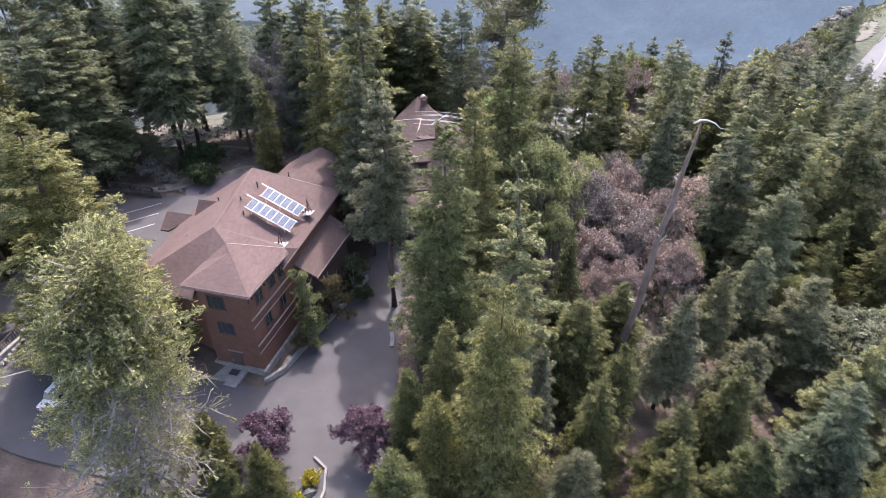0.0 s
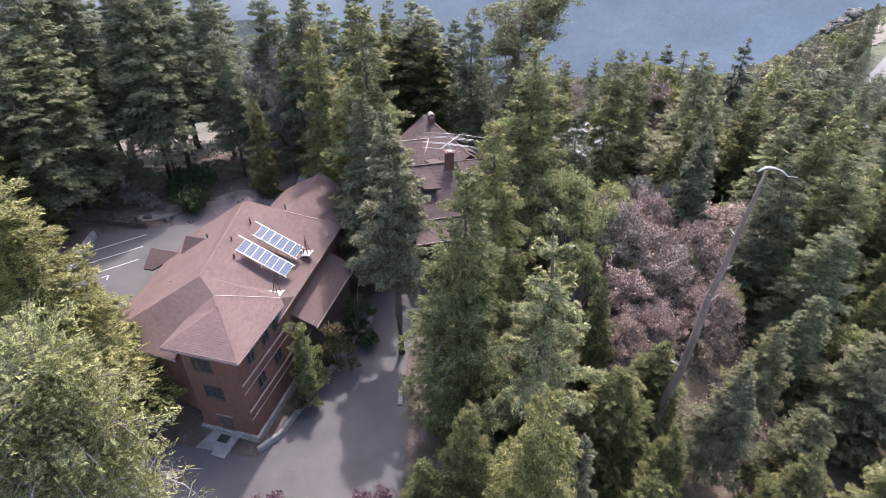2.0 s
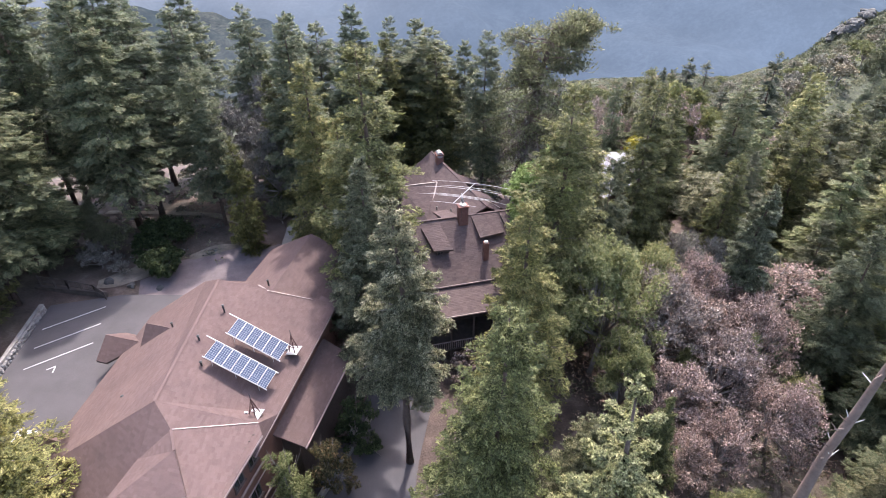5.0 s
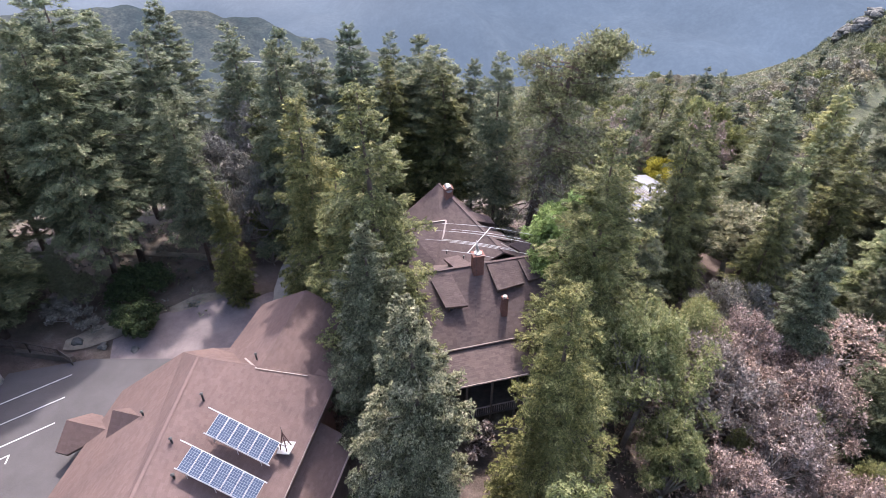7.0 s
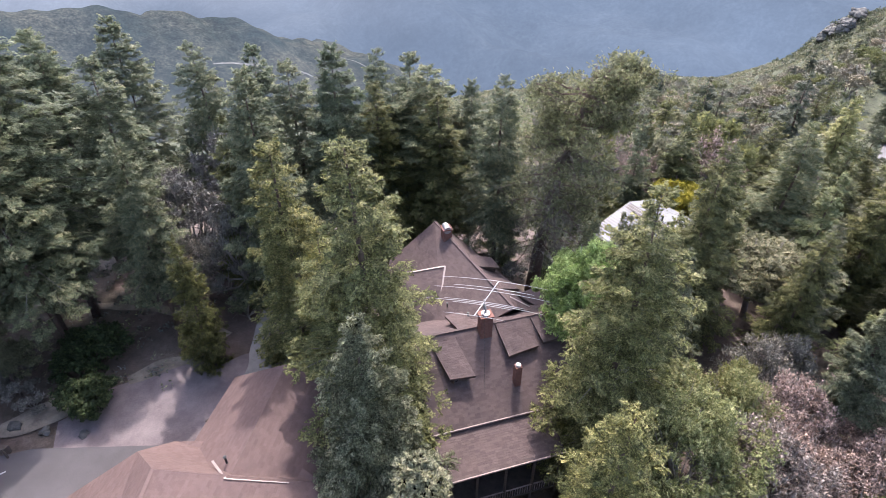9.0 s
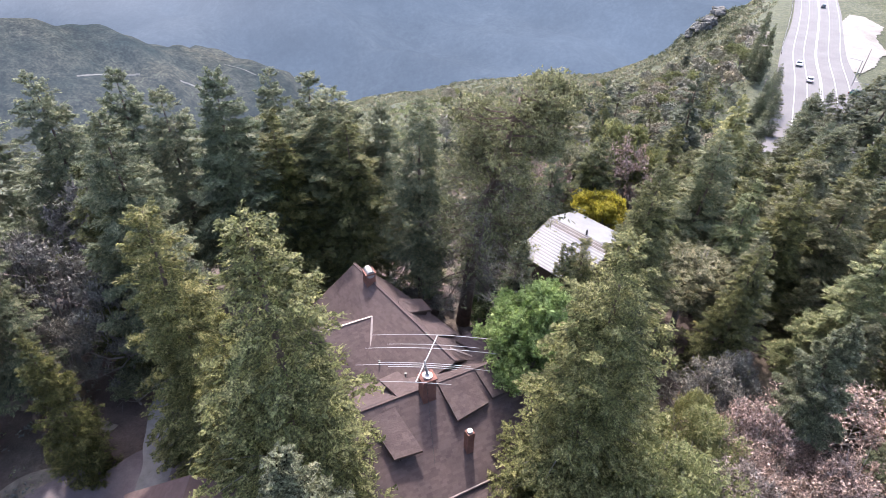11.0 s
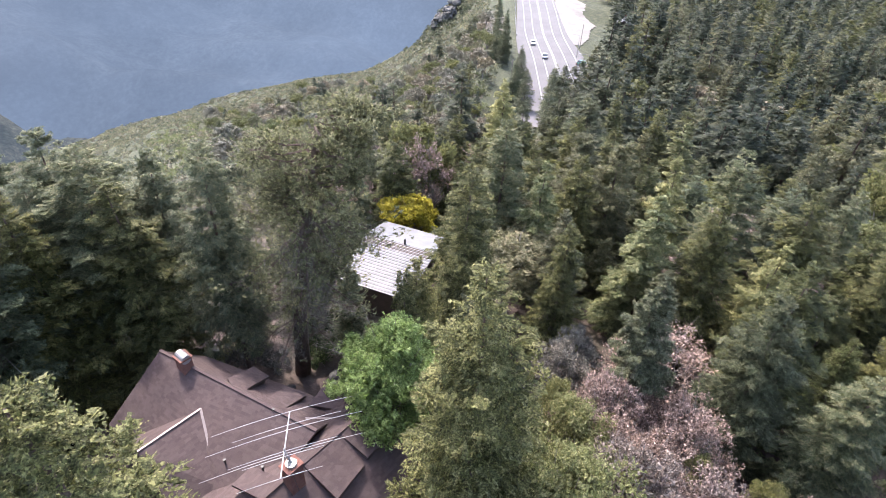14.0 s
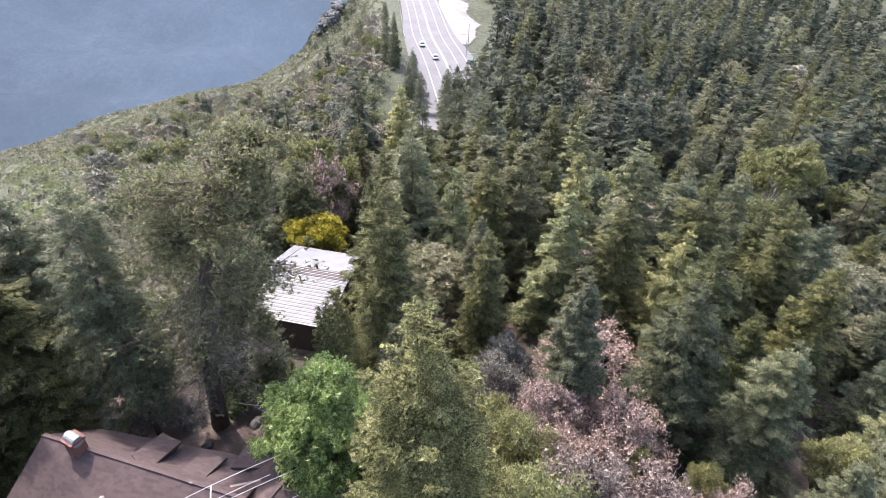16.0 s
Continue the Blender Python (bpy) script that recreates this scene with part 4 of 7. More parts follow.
# ---------------- trees ----------------
def conifer_geo(h, r, base, n_br, n_lf, leaf, seed, droop=0.25, power=0.85, trunk_r=None, spread_=0.34, ragged=0.22, lean=0.0, fine=0.74, limbs=46, gap=0.0, whorl=0, loose=0.6):
    """Trunk, limbs and needle sprays of one conifer."""
    g = np.random.default_rng(seed)
    tr = trunk_r or h * 0.012 + 0.05
    bend = g.normal(0, 0.15, (5, 2)) * h / 20
    bend[0] = 0
    bend[:, 0] += lean * h * np.linspace(0, 1, 5)
    zs = np.linspace(-0.6, h * 0.985, 5)
    trunk = tube([(bend[i, 0], bend[i, 1], zs[i]) for i in range(5)], [tr * 1.25, tr, tr * 0.75, tr * 0.45, tr * 0.08], 7)

    def axis(z):
        return np.stack([np.interp(z, zs, bend[:, 0]), np.interp(z, zs, bend[:, 1]), z], axis=-1)

    t = np.sort(g.random(n_br))
    if whorl:
        t = np.clip((np.floor(t * whorl) + 0.5 + g.normal(0, 0.12, n_br)) / whorl, 0, 0.99)
    t[-3:] = (0.955, 0.975, 0.99)
    zb = h * (base + (1 - base) * t)
    az = np.arange(n_br) * 2.399 + g.normal(0, 0.4, n_br)
    prof = np.clip(1 - t, 0.02, 1) ** power * np.clip(0.60 + t * 2.5, 0, 1)
    ln = r * prof * (1 + g.normal(0, ragged, n_br)).clip(0.45, 1.4) + 0.15
    ln[g.random(n_br) < gap] *= 0.35
    tilt = np.interp(t, [0, 0.5, 0.92, 1], [-droop - 0.05, -droop * 0.3 + 0.05, 0.25, 0.8]) + g.normal(0, 0.10, n_br)
    out = np.stack([np.cos(az), np.sin(az), np.zeros(n_br)], axis=1)
    a0 = axis(zb)
    wt = ln + 0.8
    counts = np.maximum(4, (n_lf * wt / wt.sum())).astype(int)
    b = np.repeat(np.arange(n_br), counts)
    s = 0.10 + 0.90 * g.random(len(b)) ** 0.6
    L_ = ln[b]
    curve = tilt[b] * s - droop * 0.55 * s * s + np.where(s > 0.7, (s - 0.7) * 0.35, 0)
    pos = a0[b] + out[b] * (L_ * s)[:, None]
    pos[:, 2] += L_ * curve
    lat = np.stack([-out[b, 1], out[b, 0], np.zeros(len(b))], axis=1)
    wv = (g.random(len(b)) * 2 - 1)
    widthprof = spread_ * (1.15 - s) + 0.06
    pos += lat * (wv * L_ * widthprof)[:, None]
    pos[:, 2] += g.normal(0, 0.10, len(b)) * (0.4 + leaf) - np.abs(wv) * L_ * 0.05
    d = out[b] * (0.55 + 0.5 * s)[:, None] + lat * (wv * 1.1)[:, None] + g.normal(0, 0.35, (len(b), 3))
    d[:, 2] += tilt[b] * 0.5 - 0.15
    up = np.stack([g.normal(0, loose, len(b)), g.normal(0, loose, len(b)), np.ones(len(b))], axis=1) + out[b] * (0.9 - loose)
    size = leaf * (0.65 + 0.7 * g.random(len(b))) * np.interp(t[b], [0, 0.8, 1], [1.1, 1.0, 0.62])
    co = sprays(pos, d, up, size, size * fine)
    tubes = []
    for i in np.argsort(-ln)[:limbs]:
        e = a0[i] + out[i] * ln[i] * 0.8
        e[2] += ln[i] * (tilt[i] * 0.8 - droop * 0.35)
        mid = (a0[i] + e) / 2
        mid[2] += ln[i] * 0.04
        rr = max(0.018, tr * 0.16 * ln[i] / max(ln.max(), 0.1))
        tubes.append(tube([a0[i], mid, e], [rr, rr * 0.7, rr * 0.25], 3))
    return trunk, join_tubes(tubes), co


def conifer(name, label, h, r, base, n_br, n_lf, leaf, material, seed, bark=None, **more):
    """Straight trunk, whorled limbs, sprays of needles along each limb."""
    tree = thing(name, label, "tree")
    trunk, limbs, co = conifer_geo(h, r, base, n_br, n_lf, leaf, seed, **more)
    pydata("trunk", *trunk, bark or BARK, tree, smooth=True)
    if len(limbs[0]):
        tagged(pydata("branchwork", *limbs, GREYBARK, tree), kind="stuff")
    quads_mesh("crown", co, material, tree)
    return tree


def broadleaf(name, label, h, r, lobes, n_lf, leaf, material, seed, bark=None, trunk_r=None, twig=False, low=0.3, category="tree", fill=0.5, column=False):
    """Forking limbs that carry uneven lobes of small leaves."""
    g = np.random.default_rng(seed)
    tree = thing(name, label, category)
    tr = trunk_r or 0.05 + h * 0.014
    fork = h * low
    tubes = [tube([(0, 0, -0.5), (g.normal(0, 0.05 * h), g.normal(0, 0.05 * h), fork)], [tr * 1.2, tr * 0.9], 6)]
    top = np.array(tubes[0][0][6:12]).mean(axis=0)
    cs, rs = [], []
    for i in range(lobes):
        a = i * 2.4 + g.normal(0, 0.3)
        q = math.sqrt((i + 0.5) / lobes)
        rad = r * 0.72 * q * g.uniform(0.8, 1.1)
        z = fork + (h - fork) * (0.97 - (0.78 if twig else 0.55) * q * q * g.uniform(0.6, 1.25) - 0.10) * g.uniform(0.85, 1.03)
        if column:
            z, rad = h * (0.12 + 0.82 * (i + 0.5) / lobes), r * (0.62 - 0.4 * i / lobes) * g.uniform(0.5, 1.1)
        c = np.array([math.cos(a) * rad, math.sin(a) * rad, z])
        cs.append(c)
        rs.append(r * (g.uniform(0.16, 0.34) if twig else g.uniform(0.24, 0.42)))
        m = (top + c) / 2 + g.normal(0, 0.06 * r, 3)
        tubes.append(tube([top, m, c, c + (c - m) * 0.5], [tr * 0.6, tr * 0.4, tr * 0.18, 0.01], 4))
        for _ in range(5 if twig else 2):
            e = c + g.normal(0, 1, 3) * rs[-1] * 0.8
            tubes.append(tube([m + (c - m) * g.uniform(0.2, 0.9), e], [tr * 0.18, 0.008], 3))
    cs, rs = np.array(cs), np.array(rs)
    # each lobe breaks up into uneven clumps with gaps between them
    per = 9 if twig else 7
    d = g.normal(0, 1, (lobes * per, 3))
    d /= np.linalg.norm(d, axis=1, keepdims=True)
    d[:, 2] = np.where(d[:, 2] < -0.3, -d[:, 2], d[:, 2])
    own = np.repeat(np.arange(lobes), per)
    kc = cs[own] + d * (rs[own] * g.uniform(0.45 if twig else 0.55, 1.45 if twig else 1.05, len(own)))[:, None] * np.array([1, 1, 0.85])
    kr = rs[own] * (g.uniform(0.24, 0.56, len(own)) if twig else g.uniform(0.34, 0.62, len(own)))
    for i in range(0, len(own), 2 if twig else 3):
        m = (cs[own[i]] + kc[i]) / 2 + g.normal(0, 0.05 * r, 3)
        tubes.append(tube([cs[own[i]], m, kc[i] + d[i] * kr[i] * 0.5], [tr * 0.16, tr * 0.10, 0.006], 3))
    b = g.choice(len(own), n_lf, p=(kr ** 2) / (kr ** 2).sum())
    e = g.normal(0, 1, (n_lf, 3))
    e /= np.linalg.norm(e, axis=1, keepdims=True)
    q = g.random(n_lf) ** (0.42 if fill < 0.7 else 0.55)
    pos = kc[b] + e * (kr[b] * q * (1 + 0.25 * np.sin(e[:, 0] * 5 + b)))[:, None] * np.array([1, 1, 0.8])
    dirs = g.normal(0, 0.8, (n_lf, 3)) + e * (1.2 if twig else 0.4) + np.array([0, 0, 0.4 if twig else -0.2])
    up = e + d[b] * 0.5 + g.normal(0, 0.6, (n_lf, 3)) + np.array([0, 0, 0.5])
    size = leaf * (0.6 + 0.8 * g.random(n_lf))
    co = sprays(pos, dirs, up, size, size * 0.8)
    if twig:
        co = sprays(pos, dirs, up, size * 0.66, size * 0.5)
        k = int(n_lf * 0.22)
        co[:k] = sprays(pos[:k], dirs[:k] + d[b[:k]], up[:k], size[:k] * 1.8, size[:k] * 0.10)
    pydata("trunk", *tubes[0], bark or GREYBARK, tree, smooth=True)
    tagged(pydata("branchwork", *join_tubes(tubes[1:]), bark or GREYBARK, tree, smooth=True), kind="stuff")
    quads_mesh("crown", co, material, tree)
    return tree


# Darker copy of the fir colour, for far slopes and dark bushes.
FARFIR = foliage("far_fir_needles", (0.041, 0.051, 0.032), (0.077, 0.090, 0.056), (0.122, 0.135, 0.085), gaps=0.42)
USED = {}
SPOTS = []


def plant(template, x, y, top=None, h0=1.0, wide=1.0, turn=None, z=None, h=None):
    """Stands a copy of a template at x, y so that its tip reaches the height top."""
    base = gz(x, y) - 0.1 if z is None else z
    s = ((top - base) if h is None else h) / h0
    a = (x * 37.7 + y * 91.3) % 360 if turn is None else turn
    m = pose(x, y, base, 0, 0, a) @ Matrix.Diagonal((s * wide, s * wide, s, 1))
    SPOTS.append((x, y))
    if template.name not in USED:
        USED[template.name] = 1
        template.matrix_basis = m
        return template
    return copy_thing(template, m @ Matrix.Diagonal((1 / template.scale[0], 1 / template.scale[1], 1 / template.scale[2], 1)))


PALETWIG = foliage("pale_grey_twigs", (0.150, 0.140, 0.102), (0.218, 0.205, 0.152), (0.295, 0.280, 0.215), 0.8, 0.1, 10.0, 0)
T = {}
T["cedar"] = [conifer("incense_cedar", "dense yellow-green incense cedar with a blunt tip", 22, 4.3, 0.04, 250, 16000, 0.40, CEDAR, 1, droop=0.18, power=0.6, spread_=0.46, ragged=0.22),
              conifer("incense_cedar", "tall yellow-green incense cedar with drooping sprays", 22, 3.9, 0.04, 250, 15000, 0.40, CEDAR, 2, droop=0.3, power=0.56, spread_=0.44, ragged=0.22)]
T["spruce"] = [conifer("silver_fir", "silvery green fir with tiered drooping limbs", 20, 5.3, 0.05, 84, 22000, 0.34, SPRUCE, 3, droop=0.27, power=0.92, spread_=0.13, ragged=0.14, whorl=11, loose=0.4)]
T["pine"] = [conifer("grey_pine", "broad grey-green pine with long needles", 20, 4.1, 0.20, 150, 17000, 0.38, PINE, 4, droop=0.12, power=0.78, spread_=0.36, ragged=0.24, whorl=22),
             conifer("grey_pine", "slender grey-green pine with long needles", 20, 2.7, 0.40, 130, 14000, 0.36, PINE, 5, droop=0.15, power=0.74, spread_=0.36, ragged=0.26, whorl=18)]
T["fir_mid"] = [conifer("dark_fir", "tall dark green fir in the woods", 25, 5.0, 0.04, 190, 8200, 0.60, FIR, 10 + i, droop=0.24, power=0.64, loose=0.45, ragged=0.16, whorl=25, spread_=0.36, limbs=14, trunk_r=0.2) for i in range(3)]
T["fir_tall"] = [conifer("tall_fir", "tall dark green fir with a bare lower trunk", 25, 5.1, 0.28, 180, 9000, 0.58, FIR, 90 + i, droop=0.24, power=0.60, loose=0.45, ragged=0.16, whorl=25, spread_=0.36, limbs=24, trunk_r=0.3) for i in range(3)]
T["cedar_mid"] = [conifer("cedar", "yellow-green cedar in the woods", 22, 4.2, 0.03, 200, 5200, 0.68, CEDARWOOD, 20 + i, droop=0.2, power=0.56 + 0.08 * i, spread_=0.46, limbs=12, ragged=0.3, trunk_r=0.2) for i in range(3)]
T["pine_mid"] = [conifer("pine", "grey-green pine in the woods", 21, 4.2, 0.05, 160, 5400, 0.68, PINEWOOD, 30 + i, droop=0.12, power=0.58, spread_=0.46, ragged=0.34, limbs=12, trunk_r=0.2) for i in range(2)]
T["spruce_mid"] = [conifer("fir", "silvery fir with tiered limbs in the woods", 20, 4.4, 0.03, 120, 5400, 0.66, SPRUCE, 40, droop=0.3, power=0.8, limbs=12, trunk_r=0.2)]
T["far"] = [conifer("forest_conifer", "green conifer on the far slope", 18, 3.8, 0.04, 90, 1100, 1.1, (FARFIR, FARFIR, PINEWOOD, FARFIR, CEDARWOOD)[i], 50 + i, droop=0.2, power=0.66, spread_=0.5, ragged=0.24, fine=0.62, limbs=0, loose=0.3) for i in range(5)]
T["oak"] = [broadleaf("oak", "pale green leafy oak tree", 12, 5.0, 18, 12000, 0.30, OAK, 60),
            broadleaf("oak", "yellow-green leafy oak tree", 12, 4.4, 16, 10500, 0.30, OAK, 61)]
T["bare"] = [broadleaf("bare_oak", "pinkish leafless oak with dense twigs", 9, 5.0, 26, 14000, 0.27, BROWNING, 62, twig=True, fill=0.8),
             broadleaf("bare_oak", "pinkish brown oak with dense twigs", 9, 4.6, 24, 13000, 0.27, BROWNING, 63, twig=True, fill=0.8)]
T["grey"] = [broadleaf("bare_tree", "grey leafless tree with dense twigs", 10, 4.2, 20, 10000, 0.28, GREYTWIG, 64, twig=True, fill=0.85)]
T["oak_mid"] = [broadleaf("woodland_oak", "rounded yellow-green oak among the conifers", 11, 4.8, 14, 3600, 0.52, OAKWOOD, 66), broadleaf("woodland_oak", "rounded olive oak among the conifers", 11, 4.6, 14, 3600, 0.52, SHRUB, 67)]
T["bare_mid"] = [broadleaf("woodland_bare_tree", "mauve-grey leafless tree among the conifers", 11, 4.8, 18, 6000, 0.30, BROWNING, 68, twig=True, fill=0.85)]
TANTWIG = foliage("tan_spring_twigs", (0.150, 0.125, 0.086), (0.235, 0.200, 0.142), (0.325, 0.285, 0.210), 0.8, 0.1, 10.0, 0)
T["oak_far"] = [broadleaf("hillside_tree", label, 9, 4.4, 11, 1100, 0.62, m, 70 + i) for i, (m, label) in enumerate((
    (OAKWOOD, "rounded olive tree on the hillside"), (TANTWIG, "rounded tan budding tree on the hillside"), (PALETWIG, "pale grey rounded tree on the hillside"), (SHRUB, "grey-green rounded tree on the hillside")))]

# single trees of note: x, y, height of the tip, girth
for k, i, x, y, top, wide in (
        ("cedar", 0, 3.6, 23.0, 17.0, 0.85), ("cedar", 1, 0.4, 37.0, 20.4, 1.0), ("cedar", 1, -8.8, 61.4, 25.2, 1.05), ("cedar", 0, 7.9, 61.2, 22.2, 1.05),
        ("cedar", 0, 14.5, 76.0, 11.6, 0.9), ("cedar", 1, 3.2, 49.6, 18.8, 0.95), ("cedar", 0, -2.5, 18.5, 9.0, 1.1), ("cedar", 1, -2.2, 26.8, 6.6, 1.15), ("cedar", 0, 44.0, 52.4, 4.6, 1.1), ("cedar", 1, 40.4, 48.0, 3.2, 1.05), ("cedar", 0, -0.2, 23.4, 8.2, 1.0), ("cedar", 1, 0.5, 28.5, 9.5, 1.0),
        ("cedar", 0, -29.6, 36.6, 21.5, 1.45), ("cedar", 1, -15.0, 69.3, 21.8, 1.0), ("cedar", 0, -11.6, 64.2, 18.6, 0.8), ("cedar", 1, 10.0, 13.0, 7.5, 1.2),
        ("spruce", 0, 5.6, 34.6, 19.4, 0.95),
        ("pine", 0, -8.4, 55.6, 18.8, 0.95), ("pine", 1, -5.2, 46.6, 20.4, 1.0), ("pine", 1, -37.5, 66.5, 10.0, 0.9), ("pine", 0, 19.0, 33.0, 8.4, 1.05), ("pine", 0, 25.0, 39.0, 6.4, 1.05),
        ("pine", 1, 7.0, 27.0, 9.0, 0.9), ("pine", 1, 26.8, 62.2, 13.0, 1.0), ("pine", 0, 33.2, 76.5, 9.4, 1.0)):
    plant(T[k][i], x, y, top, {"cedar": 22, "spruce": 20, "pine": 20}[k], wide)
for k, i, x, y, top, wide in (
        ("fir_tall", 0, -26.7, 90.0, 22.5, 0.95), ("fir_tall", 1, -24.5, 102.0, 19.0, 0.95), ("fir_tall", 2, -13.3, 88.8, 22.4, 0.95), ("fir_tall", 0, -10.0, 101.5, 18.6, 0.85),
        ("fir_tall", 1, -6.3, 99.0, 18.7, 1.0), ("fir_tall", 2, 0.6, 95.0, 16.8, 0.8), ("fir_tall", 0, 2.9, 86.5, 20.2, 0.85), ("fir_tall", 1, -1.8, 97.0, 15.6, 0.8),
        ("fir_tall", 2, -18.4, 77.5, 23.6, 0.9), ("fir_tall", 1, -32.0, 82.0, 23.5, 1.0), ("fir_tall", 0, -38.0, 74.0, 26.0, 1.0), ("fir_mid", 2, -45.0, 68.0, 29.0, 1.05),
        ("fir_mid", 0, -50.0, 62.0, 29.0, 1.1), ("fir_tall", 1, -46.0, 76.0, 28.0, 1.0), ("fir_tall", 2, -54.0, 72.0, 30.0, 1.0), ("fir_tall", 0, -39.6, 87.7, 24.2, 1.0),
        ("fir_mid", 1, -51.0, 55.0, 27.0, 1.1), ("cedar_mid", 0, -46.0, 56.0, 19.6, 1.25), ("cedar_mid", 1, -44.0, 50.0, 20.0, 1.2), ("cedar_mid", 2, -46.5, 42.0, 16.0, 1.2),
        ("cedar_mid", 0, -49.0, 36.0, 14.0, 1.2), ("fir_mid", 2, -57.0, 48.0, 27.0, 1.1), ("cedar_mid", 1, -23.2, 69.5, 14.2, 0.75), ("fir_tall", 0, -28.0, 74.5, 20.0, 0.9),
        ("cedar_mid", 2, -21.5, 80.0, 19.5, 0.9), ("cedar_mid", 1, -30.0, 100.0, 17.0, 1.0), ("fir_tall", 2, -36.8, 96.5, 23.2, 1.0),
        ("cedar_mid", 0, 20.6, 77.0, 17.0, 1.0), ("cedar_mid", 1, 24.6, 81.0, 13.6, 0.85), ("cedar_mid", 2, 26.9, 85.5, 12.6, 1.0), ("fir_mid", 1, 13.2, 85.5, 6.0, 1.1), ("cedar_mid", 0, 11.8, 73.6, 12.8, 0.75), ("fir_mid", 0, 25.5, 106.0, 8.3, 0.8), ("cedar_mid", 1, 38.4, 117.5, 6.2, 0.75), ("cedar_mid", 0, 29.4, 73.0, 10.8, 1.0), ("pine_mid", 1, 42.8, 77.5, 1.8, 1.1), ("fir_mid", 2, 59.7, 109.6, 0.2, 0.9), ("cedar_mid", 2, 40.7, 104.2, 0.2, 1.0), ("pine_mid", 0, 36.4, 66.4, 6.5, 1.1), ("fir_mid", 1, 84.0, 115.6, -5.5, 0.9), ("fir_mid", 2, 97.0, 136.0, -3.5, 0.8), ("fir_mid", 0, 79.7, 130.4, -6.0, 0.8), ("cedar_mid", 1, 48.6, 48.6, 9.2, 1.15), ("cedar_mid", 2, 30.8, 116.6, 4.4, 0.8),
        ("pine_mid", 0, 15.0, 69.5, 12.0, 1.0), ("cedar_mid", 2, 22.0, 28.0, 6.0, 1.2), ("cedar_mid", 1, 15.5, 22.0, 5.0, 1.2),
        ("cedar_mid", 0, 28.0, 20.0, 3.0, 1.3), ("cedar_mid", 1, 22.0, 15.0, 3.5, 1.3), ("spruce_mid", 0, 31.0, 30.0, 3.5, 1.2), ("cedar_mid", 2, 12.0, 42.5, 8.5, 0.8), ("fir_tall", 0, -44.2, 85.6, 26.0, 1.0), ("fir_tall", 1, -49.0, 82.8, 27.5, 1.05), ("fir_tall", 2, -53.5, 81.2, 28.5, 1.05), ("fir_tall", 1, -41.4, 90.5, 23.5, 0.95), ("fir_tall", 1, -36.2, 76.2, 29.0, 1.05), ("fir_tall", 2, -35.5, 70.8, 27.0, 0.9), ("cedar_mid", 0, 11.0, 25.6, 7.0, 1.1), ("cedar_mid", 2, 13.4, 29.0, 7.0, 1.0), ("pine_mid", 1, 8.6, 20.6, 6.0, 1.2), ("cedar_mid", 1, 16.8, 25.2, 5.0, 1.2), ("cedar_mid", 0, 12.6, 18.0, 4.5, 1.3), ("fir_mid", 1, 10.6, 92.0, 11.0, 0.8), ("fir_mid", 2, 4.6, 90.5, 13.0, 0.75), ("cedar_mid", 0, 14.4, 96.5, 8.0, 0.9), ("cedar_mid", 1, 12.6, 80.5, 2.5, 0.8)):
    plant(T[k][i], x, y, top, {"fir_mid": 25, "fir_tall": 25, "cedar_mid": 22, "pine_mid": 21, "spruce_mid": 20}[k], wide)
